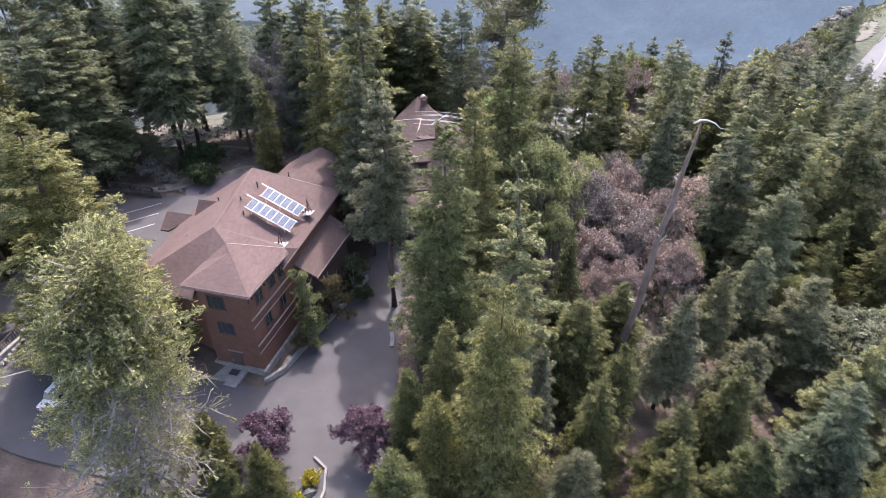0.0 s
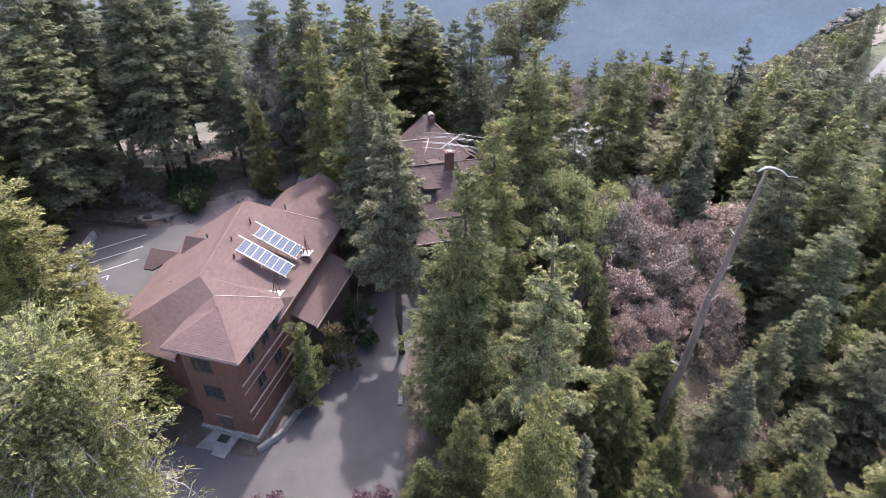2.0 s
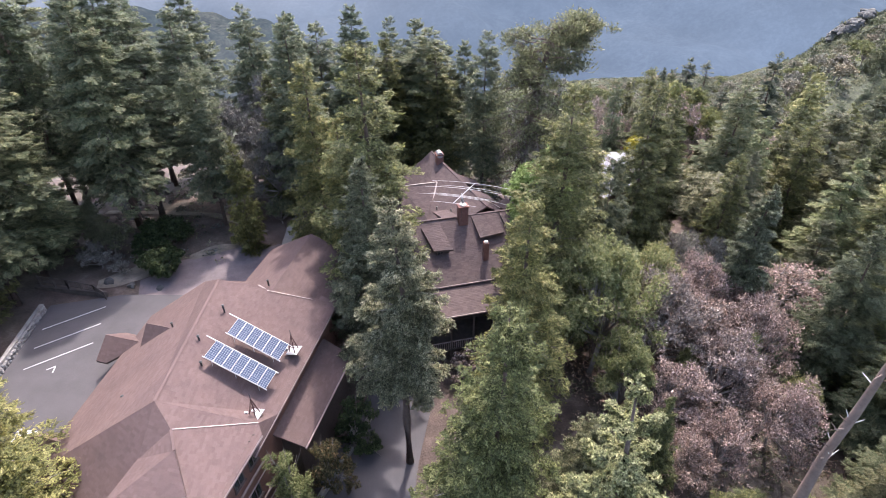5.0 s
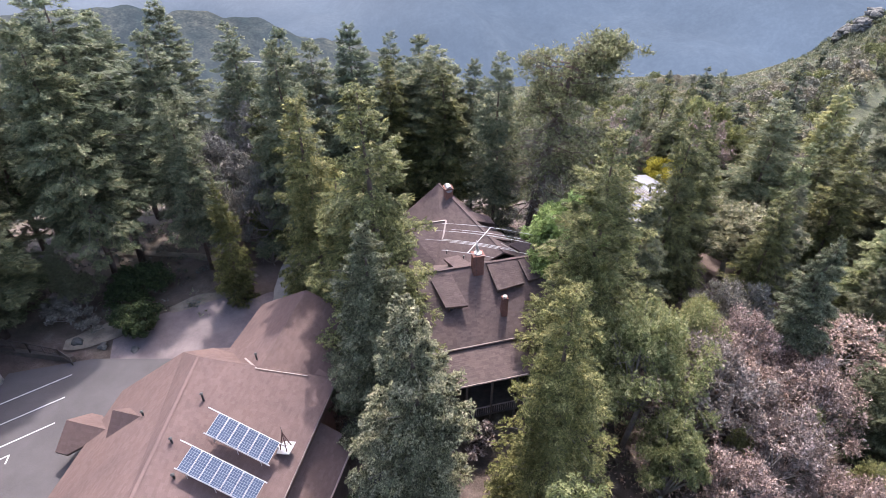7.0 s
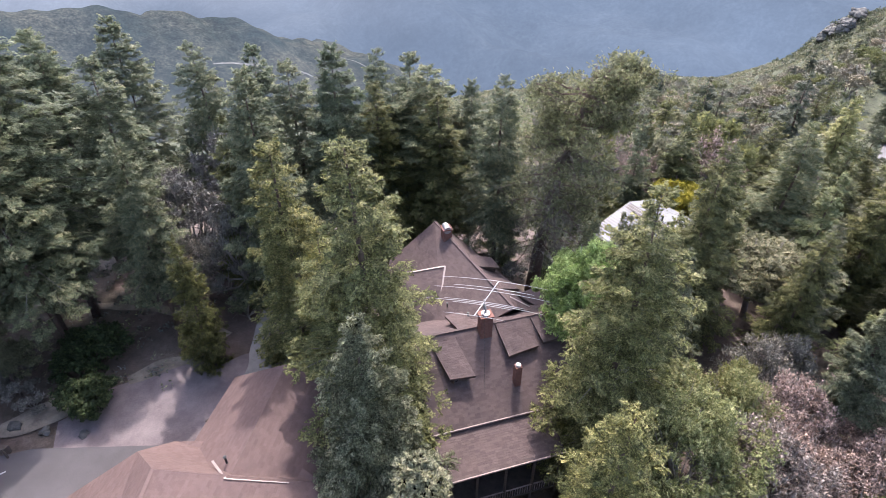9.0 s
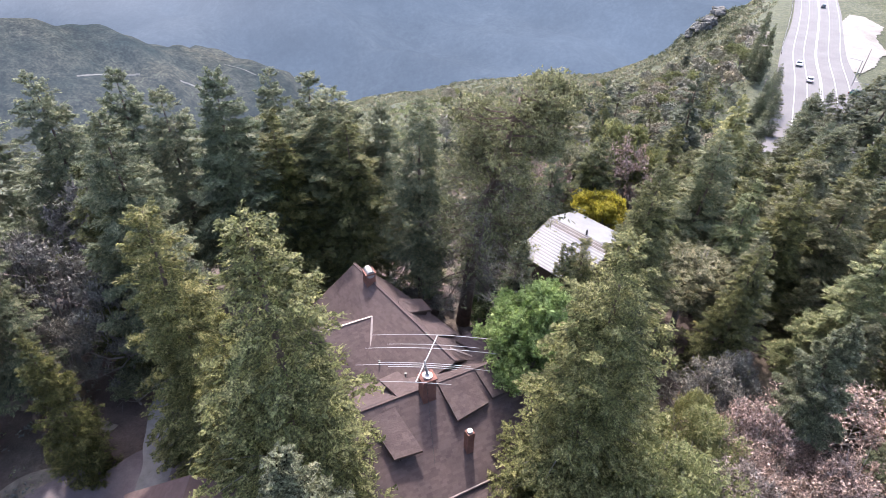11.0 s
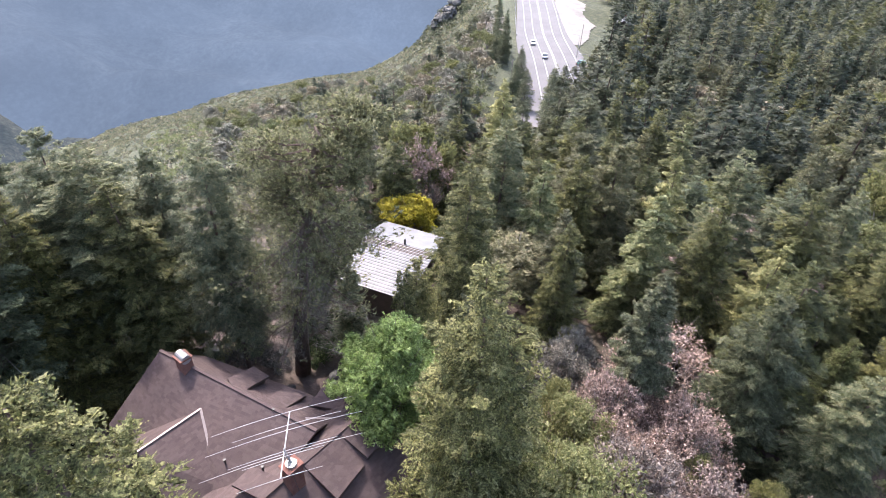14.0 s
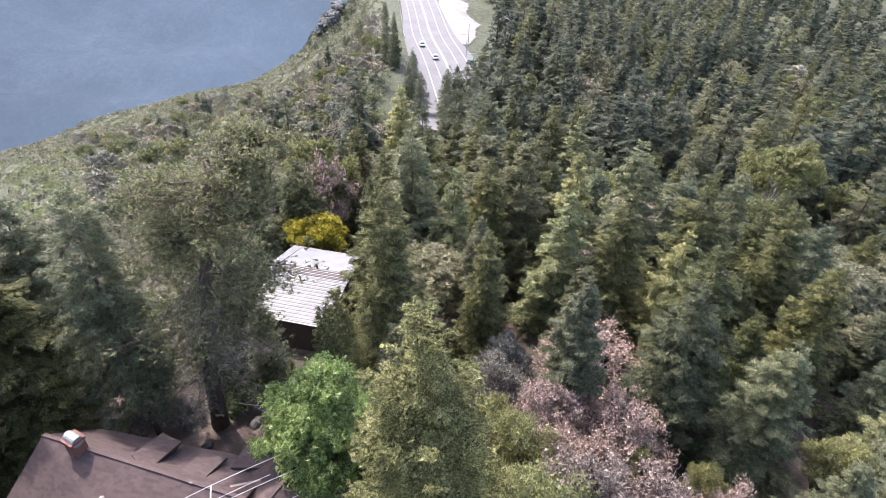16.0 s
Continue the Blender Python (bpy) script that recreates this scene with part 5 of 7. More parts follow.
for k, i, x, y, top, wide in (
        ("oak", 0, 11.6, 56.4, 10.6, 0.85), ("oak", 1, 12.2, 50.5, 6.0, 0.8), ("oak", 1, 35.6, 43.0, 2.4, 0.9), ("oak", 0, 27.6, 50.2, 1.6, 0.6), ("oak", 0, 17.2, 60.6, 6.8, 0.75), ("oak", 1, 15.5, 64.5, 4.5, 0.7),
        ("bare", 0, 17.0, 56.0, 6.8, 0.86), ("bare", 1, 21.4, 52.0, 4.8, 0.9), ("bare", 0, 22.7, 61.5, 5.0, 0.8), ("bare", 1, 16.4, 49.0, 4.6, 0.85), ("bare", 0, 26.4, 57.0, 4.2, 0.9), ("bare", 1, 21.0, 57.2, 4.6, 0.9), ("bare", 0, 24.6, 47.6, 3.2, 0.8), ("bare", 1, 18.8, 45.4, 2.8, 0.8), ("bare", 0, 19.4, 60.4, 5.0, 0.8),
        ("oak", 1, 19.2, 64.0, 5.6, 0.5), ("oak", 0, 24.6, 54.2, 2.6, 0.45), ("oak", 1, 18.6, 52.8, 2.8, 0.45),
        ("bare", 1, -11.8, 57.4, 3.4, 0.75), ("bare", 0, 15.0, 44.0, 2.5, 0.8), ("grey", 0, 22.6, 66.5, 4.9, 0.9), ("grey", 0, -27.0, 80.0, 14.0, 0.8), ("grey", 0, -24.5, 86.0, 15.0, 0.7),
        ("oak_mid", 0, 39.2, 110.6, 5.4, 0.75), ("oak_mid", 1, 33.0, 112.4, 3.2, 0.75), ("bare_mid", 0, 23.8, 114.0, 3.0, 0.8), ("bare_mid", 0, 37.4, 106.4, 5.4, 0.75), ("bare_mid", 0, 44.6, 123.6, -0.6, 0.85), ("bare_mid", 0, 28.6, 110.0, 1.2, 0.75),
        ("oak_mid", 0, 88.0, 60.4, 5.2, 0.9), ("oak_mid", 0, 50.4, 126.0, -4.0, 0.8), ("oak_mid", 1, 56.0, 133.0, -7.0, 0.9), ("grey", 0, -14.6, 61.5, 5.0, 0.6), ("grey", 0, -22.2, 77.8, 11.5, 0.75), ("grey", 0, -25.8, 75.6, 10.5, 0.75), ("grey", 0, -19.6, 82.5, 12.5, 0.7), ("grey", 0, 27.0, 68.5, 3.0, 0.8)):
    plant(T[k][i], x, y, top, {"oak": 12, "bare": 9, "grey": 10, "oak_mid": 11, "bare_mid": 11}[k], wide)


# ---------------- woods ----------------
CELL = {}


def note_spot(x, y):
    CELL.setdefault((int(x // 6), int(y // 6)), []).append((x, y))


def crowded(x, y, gap):
    c = (int(x // 6), int(y // 6))
    return any((x - a) ** 2 + (y - b) ** 2 < gap * gap for i in (-1, 0, 1) for j in (-1, 0, 1) for a, b in CELL.get((c[0] + i, c[1] + j), ()))


for p in SPOTS:
    note_spot(*p)


def ridge_sw(x, y):
    return (x - 107) * 0.67 + (y - 156) * 0.742, (x - 107) * -0.742 + (y - 156) * 0.67


def blocked(x, y):
    if -35 < x < -7 and 70 < y < 90:
        return True
    if -43 < x < -7 and 20 < y < 72:
        return True
    if -17 < x < 6 and y < 88:
        return True
    if 6 <= x < 10 and 42 < y < 88:
        return True
    if 10 <= x < 27 and 43 < y < 66:
        return True
    if 6 < x < 26 and 66 < y < 104:
        return True
    if 24 < x < 37 and 84 < y < 104:
        return True
    s, w = ridge_sw(x, y)
    if s > 60 and -46 < w < 0:
        return True
    if s > -16 and -32 < w < 16:
        return True
    return False


H0 = {"fir_mid": 25, "fir_tall": 25, "cedar_mid": 22, "pine_mid": 21, "spruce_mid": 20, "oak_mid": 11, "bare_mid": 11}
rnd = random.Random(7)
made = 0
for _ in range(9000):
    x, y = (rnd.uniform(-75, 10), rnd.uniform(30, 120)) if rnd.random() < 0.4 else (rnd.uniform(6, 80), rnd.uniform(4, 125))
    s, w = ridge_sw(x, y)
    if made >= 235:
        break
    if blocked(x, y) or w > (52 if y < 95 else 32) or (x < -17 and y < 30) or crowded(x, y, 4.9 if x > 6 else 3.9):
        continue
    if x < 6:
        k, hh = rnd.choice(("fir_tall", "fir_tall", "cedar_mid")), rnd.uniform(19, 25)
    else:
        k = rnd.choice(("cedar_mid", "cedar_mid", "cedar_mid", "pine_mid", "pine_mid", "fir_mid", "fir_mid", "spruce_mid", "oak_mid", "bare_mid"))
        hh = rnd.uniform(9, 13) if y < 48 else rnd.uniform(15, 22) if 60 < y < 108 and x < 62 else rnd.uniform(12, 19)
    note_spot(x, y)
    if k == "bare_mid" and y < 50:
        k = "cedar_mid"
    if k in ("oak_mid", "bare_mid"):
        hh = rnd.uniform(8, 12)
    plant(rnd.choice(T[k]), x, y, h=hh, h0=H0[k], wide=rnd.uniform(1.0, 1.4) * (1.2 if hh < 13 else 1))
    made += 1

# the far woods: the nearer trees singly, the rest in one piece a kind
FARCO = {i: conifer_geo(18, 3.8, 0.03, 70, 330, 1.6, 80 + i, droop=0.2, power=0.68, spread_=0.5, ragged=0.22, fine=0.7, limbs=0, loose=0.25)[2] for i in range(4)}
bulk = {0: [], 1: [], 2: []}
spots = []
for _ in range(30000):
    if len(spots) >= 1250:
        break
    dist, ang = 60 + 560 * rnd.random() ** 0.75, radians(rnd.uniform(-20, 66))
    x, y = -5 + dist * math.cos(ang), 50 + dist * math.sin(ang)
    s, w = ridge_sw(x, y)
    if blocked(x, y) or w > 34 or (w > 0 and s > -40) or crowded(x, y, 4.8 + dist / 120):
        continue
    note_spot(x, y)
    spots.append((dist, x, y))
spots.sort()
for i, (dist, x, y) in enumerate(spots):
    hh = rnd.uniform(12, 21)
    if i < 280:
        if rnd.random() < 0.10:
            plant(rnd.choice(T["oak_far"]), x, y, h=rnd.uniform(8, 13), h0=9)
        else:
            plant(rnd.choice(T["far"]), x, y, h=hh, h0=18, wide=rnd.uniform(0.95, 1.35))
        continue
    a = rnd.uniform(0, 6.28)
    k = hh / 18
    wd = k * rnd.uniform(0.95, 1.35)
    c = FARCO[i % 4]
    ca, sa = math.cos(a), math.sin(a)
    q = np.stack([(c[..., 0] * ca - c[..., 1] * sa) * wd + x, (c[..., 0] * sa + c[..., 1] * ca) * wd + y, c[..., 2] * k + gz(x, y)], axis=-1)
    bulk[rnd.choice((0, 0, 0, 0, 1, 2))].append(q)
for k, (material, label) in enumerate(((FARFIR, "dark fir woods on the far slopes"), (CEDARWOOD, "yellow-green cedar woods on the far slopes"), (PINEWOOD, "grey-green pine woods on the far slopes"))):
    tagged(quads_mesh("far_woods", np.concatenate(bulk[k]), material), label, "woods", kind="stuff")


# ---------------- brush on the open hillside ----------------
def brush(name, label, material, n, leaf, size, seed, where):
    g = np.random.default_rng(seed)
    rr = random.Random(seed)
    out = []
    tries = 0
    while len(out) < n and tries < n * 40:
        tries += 1
        x, y = where(rr)
        if x is None:
            continue
        rad = rr.uniform(*size)
        m = max(14, int(34 * (rad / 2.0) ** 1.3))
        d = g.normal(0, 1, (m, 3))
        d[:, 2] = np.abs(d[:, 2])
        d /= np.linalg.norm(d, axis=1, keepdims=True)
        pos = d * (rad * (0.55 + 0.5 * g.random(m)))[:, None] * np.array([1, 1, 0.8])
        pos += np.array([x, y, gz(x, y)])
        sz = leaf * (0.6 + 0.8 * g.random(m))
        out.append(sprays(pos, g.normal(0, 1, (m, 3)) + d, d + g.normal(0, 0.4, (m, 3)), sz, sz * 0.75))
    return tagged(quads_mesh(name, np.concatenate(out), material), label, "shrubs", kind="stuff")


def on_hillside(rr, a0=-12.0, a1=43.0, near=0.26, far=1.03):
    """A spot on the open slope, between shares of the way to its brow."""
    az = rr.uniform(a0, a1)
    r = np.interp(az, BROW_AZ, BROW_R) * (near + (far - near) * rr.random() ** 0.8)
    x, y = -5 + r * math.sin(radians(az)), 46 + r * math.cos(radians(az))
    s, w = ridge_sw(x, y)
    if (-60 < x < 45 and y < 112) or (s > -20 and w < 3):
        return None, None
    return x, y


def on_brow(rr):
    return on_hillside(rr, -6.0, 42.0, 0.66, 1.04)


def near_slope(rr):
    return on_hillside(rr, 8.0, 42.0, 0.28, 0.62)


brush("chaparral", "grey-green chaparral on the open hillside", SHRUB, 4600, 0.72, (0.6, 2.0), 101, on_hillside)
brush("chaparral", "tan budding brush on the open hillside", TANTWIG, 420, 0.6, (0.8, 2.2), 102, near_slope)
brush("chaparral", "grey bare brush on the open hillside", PALETWIG, 900, 0.6, (0.8, 2.0), 103, on_hillside)
brush("chaparral", "bright yellow-green brush on the open hillside", OAK, 900, 0.7, (0.8, 2.4), 104, near_slope)
brush("chaparral", "dark green bushes on the open hillside", FARFIR, 1300, 0.7, (0.8, 2.6), 112, on_hillside)
brush("chaparral", "low grey-green scrub along the hillside's brow", SHRUB, 3400, 0.75, (0.6, 1.6), 109, on_brow)
brush("chaparral", "pale grey scrub along the hillside's brow", PALETWIG, 2300, 0.75, (0.6, 1.6), 111, on_brow)
brush("chaparral", "low olive scrub along the hillside's brow", FIR, 900, 0.7, (0.6, 1.7), 110, on_brow)


def behind_the_lodge(rr):
    return rr.uniform(-45, 48), rr.uniform(108, 160)


brush("undergrowth", "grey-green brush below the lodge", SHRUB, 900, 0.6, (0.6, 1.8), 114, behind_the_lodge)
brush("undergrowth", "dark green brush below the lodge", FARFIR, 700, 0.6, (0.8, 2.4), 115, behind_the_lodge)


def round_the_rocks(rr):
    a, d = rr.uniform(0, 6.3), rr.uniform(4, 26)
    return 218 + d * math.cos(a), 333 + d * math.sin(a)


brush("chaparral", "dark bushes among the rocks on the brow", FARFIR, 150, 1.0, (1.2, 3.4), 113, round_the_rocks)


def lower_ground(rr):
    x, y = rr.uniform(9, 33), rr.uniform(38, 72)
    return (x, y) if not (x < 12 and y > 60) else (None, None)


def under_firs(rr):
    x, y = rr.uniform(-48, -17), rr.uniform(67, 96)
    return (x, y) if not (-24 < x and y < 77) else (None, None)


brush("undergrowth", "mixed brown and green undergrowth between the oaks", SHRUB, 420, 0.30, (0.4, 1.1), 105, lower_ground)
brush("undergrowth", "dry brown undergrowth between the oaks", BROWNING, 380, 0.28, (0.4, 1.1), 106, lower_ground)
brush("undergrowth", "sparse grey brush on the shaded forest floor", GREYTWIG, 260, 0.26, (0.3, 0.9), 107, under_firs)
brush("undergrowth", "sparse green plants on the shaded forest floor", FIR, 160, 0.26, (0.3, 0.8), 108, under_firs)
for i in range(230):
    for _ in range(40):
        x, y = on_hillside(rnd, *((14.0, 42.0, 0.27, 0.66) if i % 3 else (26.0, 41.5, 0.3, 0.6)))
        if x is not None and not crowded(x, y, 4.2):
            break
    if x is None:
        continue
    note_spot(x, y)
    if rnd.random() < 0.14:
        plant(rnd.choice(T["far"]), x, y, h=rnd.uniform(7, 12), h0=18)
    else:
        plant(rnd.choice(T["oak_far"]), x, y, h=rnd.uniform(3.5, 8.5), h0=9)


# ---------------- single trees and shrubs of note ----------------
OLDPINE = foliage("olive_pine_needles", (0.185, 0.172, 0.070), (0.315, 0.292, 0.125), (0.450, 0.415, 0.205), gaps=0.44)
OLDTWIG = foliage("pale_old_twigs", (0.14, 0.120, 0.088), (0.23, 0.198, 0.150), (0.34, 0.30, 0.24), 0.8, 0.1, 10.0, 0)
TALLPINE = foliage("dark_olive_pine_needles", (0.078, 0.084, 0.040), (0.150, 0.154, 0.076), (0.245, 0.240, 0.130), gaps=0.45)
RUSTLEAF = foliage("rusty_green_leaves", (0.050, 0.052, 0.026), (0.105, 0.095, 0.046), (0.22, 0.15, 0.085), gaps=0.44)
HEDGE = foliage("deep_green_bush_leaves", (0.028, 0.044, 0.018), (0.054, 0.078, 0.030), (0.105, 0.130, 0.052), gaps=0.42)

def half_bare_pine():
    """Leaning old pine, green at the top and along its edge, bare and twiggy below."""
    tree = thing("old_pine", "old pine with green top and bare grey lower limbs", "tree", at=pose(-19.2, 21.6, gz(-19.2, 21.6) - 0.1))
    g = np.random.default_rng(5)
    h = 21.6
    trunk = tube([(0, 0, -0.5), (0.1, 0.3, 6), (0.3, 0.7, 12), (0.9, 1.0, 17), (1.3, 1.4, h)], [0.34, 0.28, 0.22, 0.12, 0.03], 8)
    pydata("trunk", *trunk, GREYBARK, tree, smooth=True)
    tubes, gpos, gdir, tpos, tdir = [], [], [], [], []
    for i in range(104):
        t = (i + 0.5) / 104
        z = 4.0 + (h - 4.2) * t
        a = i * 2.399 + g.normal(0, 0.3)
        o = np.array([math.cos(a), math.sin(a), 0])
        ln = 4.7 * (1 - t) ** 0.45 * g.uniform(0.4, 1.15) + 0.3
        c = np.array([1.3 * t, 1.4 * t, z])
        rise = -0.25 + 0.55 * t
        e = c + o * ln + np.array([0, 0, ln * rise])
        m = (c + e) / 2 + np.array([0, 0, 0.35])
        tubes.append(tube([c, m, e], [0.085, 0.05, 0.015], 4))
        green = t > 0.60 or g.random() < 0.16 or (o[0] < -0.6 and g.random() < 0.3)
        for _ in range(9):
            k = g.uniform(0.3, 1)
            p = c + (e - c) * k
            q = p + g.normal(0, 0.65, 3) + o * 0.5
            m = (p + q) / 2 + g.normal(0, 0.16, 3)
            tubes.append(tube([p, m, q, q + (q - m) * 0.5 + g.normal(0, 0.15, 3)], [0.05, 0.04, 0.024, 0.008], 3))
            n = 32 if green else 3
            gpos.append(q + g.normal(0, 0.26, (n, 3)))
            gdir.append(np.tile(q - p, (n, 1)) + g.normal(0, 0.7, (n, 3)))
        n = 60 if green else 4
        k = 0.45 + 0.6 * g.random(n) ** 0.7
        gpos.append(c + (e - c) * k[:, None] + g.normal(0, 0.34, (n, 3)))
        gdir.append(np.tile(o, (n, 1)) + g.normal(0, 0.7, (n, 3)))
        n = 40 if green else 75
        k = g.random(n) ** 0.5
        tpos.append(c + (e - c) * k[:, None] + g.normal(0, 0.45, (n, 3)))
        tdir.append(np.tile(o, (n, 1)) * 0.6 + g.normal(0, 0.8, (n, 3)))
    tagged(pydata("branchwork", *join_tubes(tubes), GREYBARK, tree), kind="stuff")
    gp, gd = np.concatenate(gpos), np.concatenate(gdir)
    u = np.tile(np.array([0.0, 0, 1]), (len(gp), 1)) + g.normal(0, 0.6, (len(gp), 3))
    quads_mesh("crown", sprays(gp, gd, u, g.uniform(0.28, 0.5, len(gp)), g.uniform(0.14, 0.26, len(gp))), OLDPINE, tree)
    tp, td = np.concatenate(tpos), np.concatenate(tdir)
    u = np.tile(np.array([0.0, 0, 1]), (len(tp), 1)) + g.normal(0, 0.6, (len(tp), 3))
    quads_mesh("twig_spray", sprays(tp, td, u, g.uniform(0.4, 0.9, len(tp)), g.uniform(0.02, 0.045, len(tp))), OLDTWIG, tree, "grey bare twigs")["kind"] = "stuff"


half_bare_pine()


def umbrella_pine():
    """Very tall old pine with a flat leaning top and long bare lower limbs."""
    bx, by = 7.0, 84.2
    tree = thing("tall_pine", "tall old pine with a flat windswept top and bare lower limbs", "tree", at=pose(bx, by, gz(bx, by) - 0.1))
    g = np.random.default_rng(11)
    h = 26.5
    pts = [(0, 0, -0.6), (0.3, -0.6, 7), (0.8, -1.6, 14), (1.6, -2.8, 20), (2.4, -3.6, h)]
    pydata("trunk", *tube(pts, [0.78, 0.62, 0.5, 0.32, 0.08], 9), BARK, tree, smooth=True)
    P = np.array(pts)
    tubes, pos, dirs, tw, twd = [], [], [], [], []

    def limb(z, a, ln, rise, n, twigs):
        c = np.array([np.interp(z, P[:, 2], P[:, j]) for j in range(3)])
        o = np.array([math.cos(a), math.sin(a), 0])
        e = c + o * ln + np.array([0, 0, ln * rise])
        m = (c + e) / 2 + np.array([0, 0, -0.1 * ln if rise > 0 else 0.1 * ln])
        tubes.append(tube([c, m, e], [0.10, 0.06, 0.015], 4))
        for _ in range(9):
            k = g.uniform(0.35, 1) ** 0.7
            p = c + (e - c) * k
            q = p + g.normal(0, 0.8, 3) * np.array([1, 1, 0.45]) + o * 0.4
            tubes.append(tube([p, q], [0.03, 0.006], 3))
            m_ = n // 9
            if m_:
                pos.append(q + g.normal(0, 1, (m_, 3)) * np.array([0.40, 0.40, 0.22]))
                dirs.append(np.tile(q - p, (m_, 1)) * 0.5 + g.normal(0, 0.7, (m_, 3)) + np.array([0, 0, 0.3]))
        if twigs:
            k = g.random(twigs) ** 0.6
            tw.append(c + (e - c) * k[:, None] + g.normal(0, 0.45, (twigs, 3)))
            twd.append(np.tile(o, (twigs, 1)) * 0.7 + g.normal(0, 0.7, (twigs, 3)))

    for i in range(30):
        limb(g.uniform(20.5, 26.3), i * 2.4, g.uniform(2.2, 4.6), g.uniform(0.0, 0.3), 210, 0)
    for i in range(12):
        limb(g.uniform(24.0, 26.4), g.normal(0.2, 0.4), g.uniform(2.8, 5.2), g.uniform(-0.05, 0.2), 240, 0)
    for i in range(52):
        z = g.uniform(11.5, 21)
        limb(z, i * 2.4 + 1, g.uniform(3.2, 6.6) * (0.75 + 0.25 * math.sin(z * 2.1)), g.uniform(-0.25, 0.12), 126, 45)
    for i in range(26):
        limb(g.uniform(6.5, 13), i * 2.4 + 0.4, g.uniform(2.2, 4.8), g.uniform(-0.55, -0.1), 12, 150)
    tagged(pydata("branchwork", *join_tubes(tubes), BARK, tree), kind="stuff")
    p, d = np.concatenate(pos), np.concatenate(dirs)
    u = np.tile(np.array([0.0, 0, 1]), (len(p), 1)) + g.normal(0, 0.5, (len(p), 3))
    quads_mesh("crown", sprays(p, d, u, g.uniform(0.3, 0.6, len(p)), g.uniform(0.16, 0.34, len(p))), TALLPINE, tree)
    p, d = np.concatenate(tw), np.concatenate(twd)
    u = np.tile(np.array([0.0, 0, 1]), (len(p), 1)) + g.normal(0, 0.5, (len(p), 3))
    quads_mesh("twig_spray", sprays(p, d, u, g.uniform(0.5, 1.1, len(p)), g.uniform(0.03, 0.06, len(p))), GREYTWIG, tree, "grey bare twigs")["kind"] = "stuff"


umbrella_pine()


def snag():
    """Leaning dead trunk with a bleached hooked limb."""
    bx, by = 15.3, 35.2
    tree = thing("dead_snag", "leaning dead tree trunk with a bleached hooked branch", "tree")
    z0 = gz(bx, by)
    tip = Vector((18.4, 37.2, 20.4))
    base = Vector((bx, by, z0 - 0.4))
    pts = [base.lerp(tip, k) + Vector((a, b, 0)) for k, a, b in ((0, 0, 0), (0.12, 0.10, 0.05), (0.25, -0.04, 0.12), (0.38, 0.14, 0), (0.5, 0.02, -0.08), (0.63, -0.12, 0.04), (0.75, 0.06, 0.08), (0.86, -0.06, 0), (0.94, 0.04, 0.03), (1, 0, 0))]
    pydata("trunk", *tube(pts, [0.42, 0.34, 0.33, 0.27, 0.29, 0.22, 0.21, 0.16, 0.12, 0.07], 10), DEADWOOD, tree, smooth=True)
    rr = random.Random(3)
    for _ in range(26):
        k = rr.uniform(0.15, 0.95)
        p = base.lerp(tip, k)
        q = p + Vector((rr.uniform(-1, 1), rr.uniform(-0.6, 0.6), rr.uniform(-0.1, 0.9))).normalized() * rr.uniform(0.5, 0.95)
        pydata("stub", *tube([p, q], [0.05, 0.02], 5), DEADWOOD if rr.random() < 0.6 else BLEACHED, tree)
    d = Vector((1.0, 0.15, 0))
    hook = [tip + Vector((-0.5, 0, -0.05)), tip + Vector((-0.05, 0, 0.22)), tip + d * 0.5 + Vector((0, 0, 0.15)), tip + d * 1.1 + Vector((0, 0, -0.1)), tip + d * 1.6 + Vector((0, 0, -0.5)), tip + d * 2.3 + Vector((0, 0, -0.62))]
    pydata("hooked_limb", *tube(hook, [0.05, 0.09, 0.06, 0.045, 0.03, 0.012], 7), BLEACHED, tree, "bleached white hooked limb", smooth=True)


snag()


def shrub(name, label, x, y, h, r, lobes, n, leaf, material, seed, z=None, low=0.15, **k):
    t = broadleaf(name, label, h, r, lobes, n, leaf, material, seed, low=low, trunk_r=0.05 + 0.01 * h, **k)
    t.matrix_basis = pose(x, y, gz(x, y) if z is None else z)
    return t


shrub("plum_tree", "purple-leaved plum beside the drive", -13.6, 26.6, 4.6, 2.7, 12, 4940, 0.26, PLUM, 201, fill=0.7)
shrub("plum_tree", "purple-leaved plum at the drive's far edge", -5.6, 26.6, 4.8, 2.8, 12, 4940, 0.26, PLUM, 202, fill=0.7)
shrub("green_broadleaf_tree", "bright green leafy tree beside the lodge", 7.9, 69.6, 16.0, 4.3, 26, 21000, 0.36, BRIGHT, 203, low=0.5)
shrub("yellow_tree", "bright yellow leafy tree behind the shed", 31.0, 100.4, 0.6 - gz(31.0, 100.4), 4.2, 20, 11500, 0.42, YELLOW, 204, low=0.45)
shrub("pale_green_tree", "pale green leafy tree behind the shed", 26.0, 104.0, 7.0, 3.6, 12, 5700, 0.45, OAK, 205)
shrub("slender_tree", "slender yellow-green tree against the inn wall", -13.0, 40.8, 8.4, 2.0, 18, 7000, 0.20, OAK, 206, fill=0.9, column=True)
shrub("slender_tree", "low yellow-green tree beside the retaining kerb", -12.3, 38.9, 5.2, 1.5, 12, 3600, 0.19, OAK, 226, fill=0.9, column=True)
shrub("climbing_shrub", "mixed green and rust shrub by the retaining wall", -10.9, 43.8, 5.8, 2.1, 14, 6000, 0.20, RUSTLEAF, 207, column=True)
shrub("climbing_shrub", "dark green shrub by the retaining wall", -9.6, 48.0, 5.2, 2.1, 12, 5000, 0.22, HEDGE, 208, column=True)
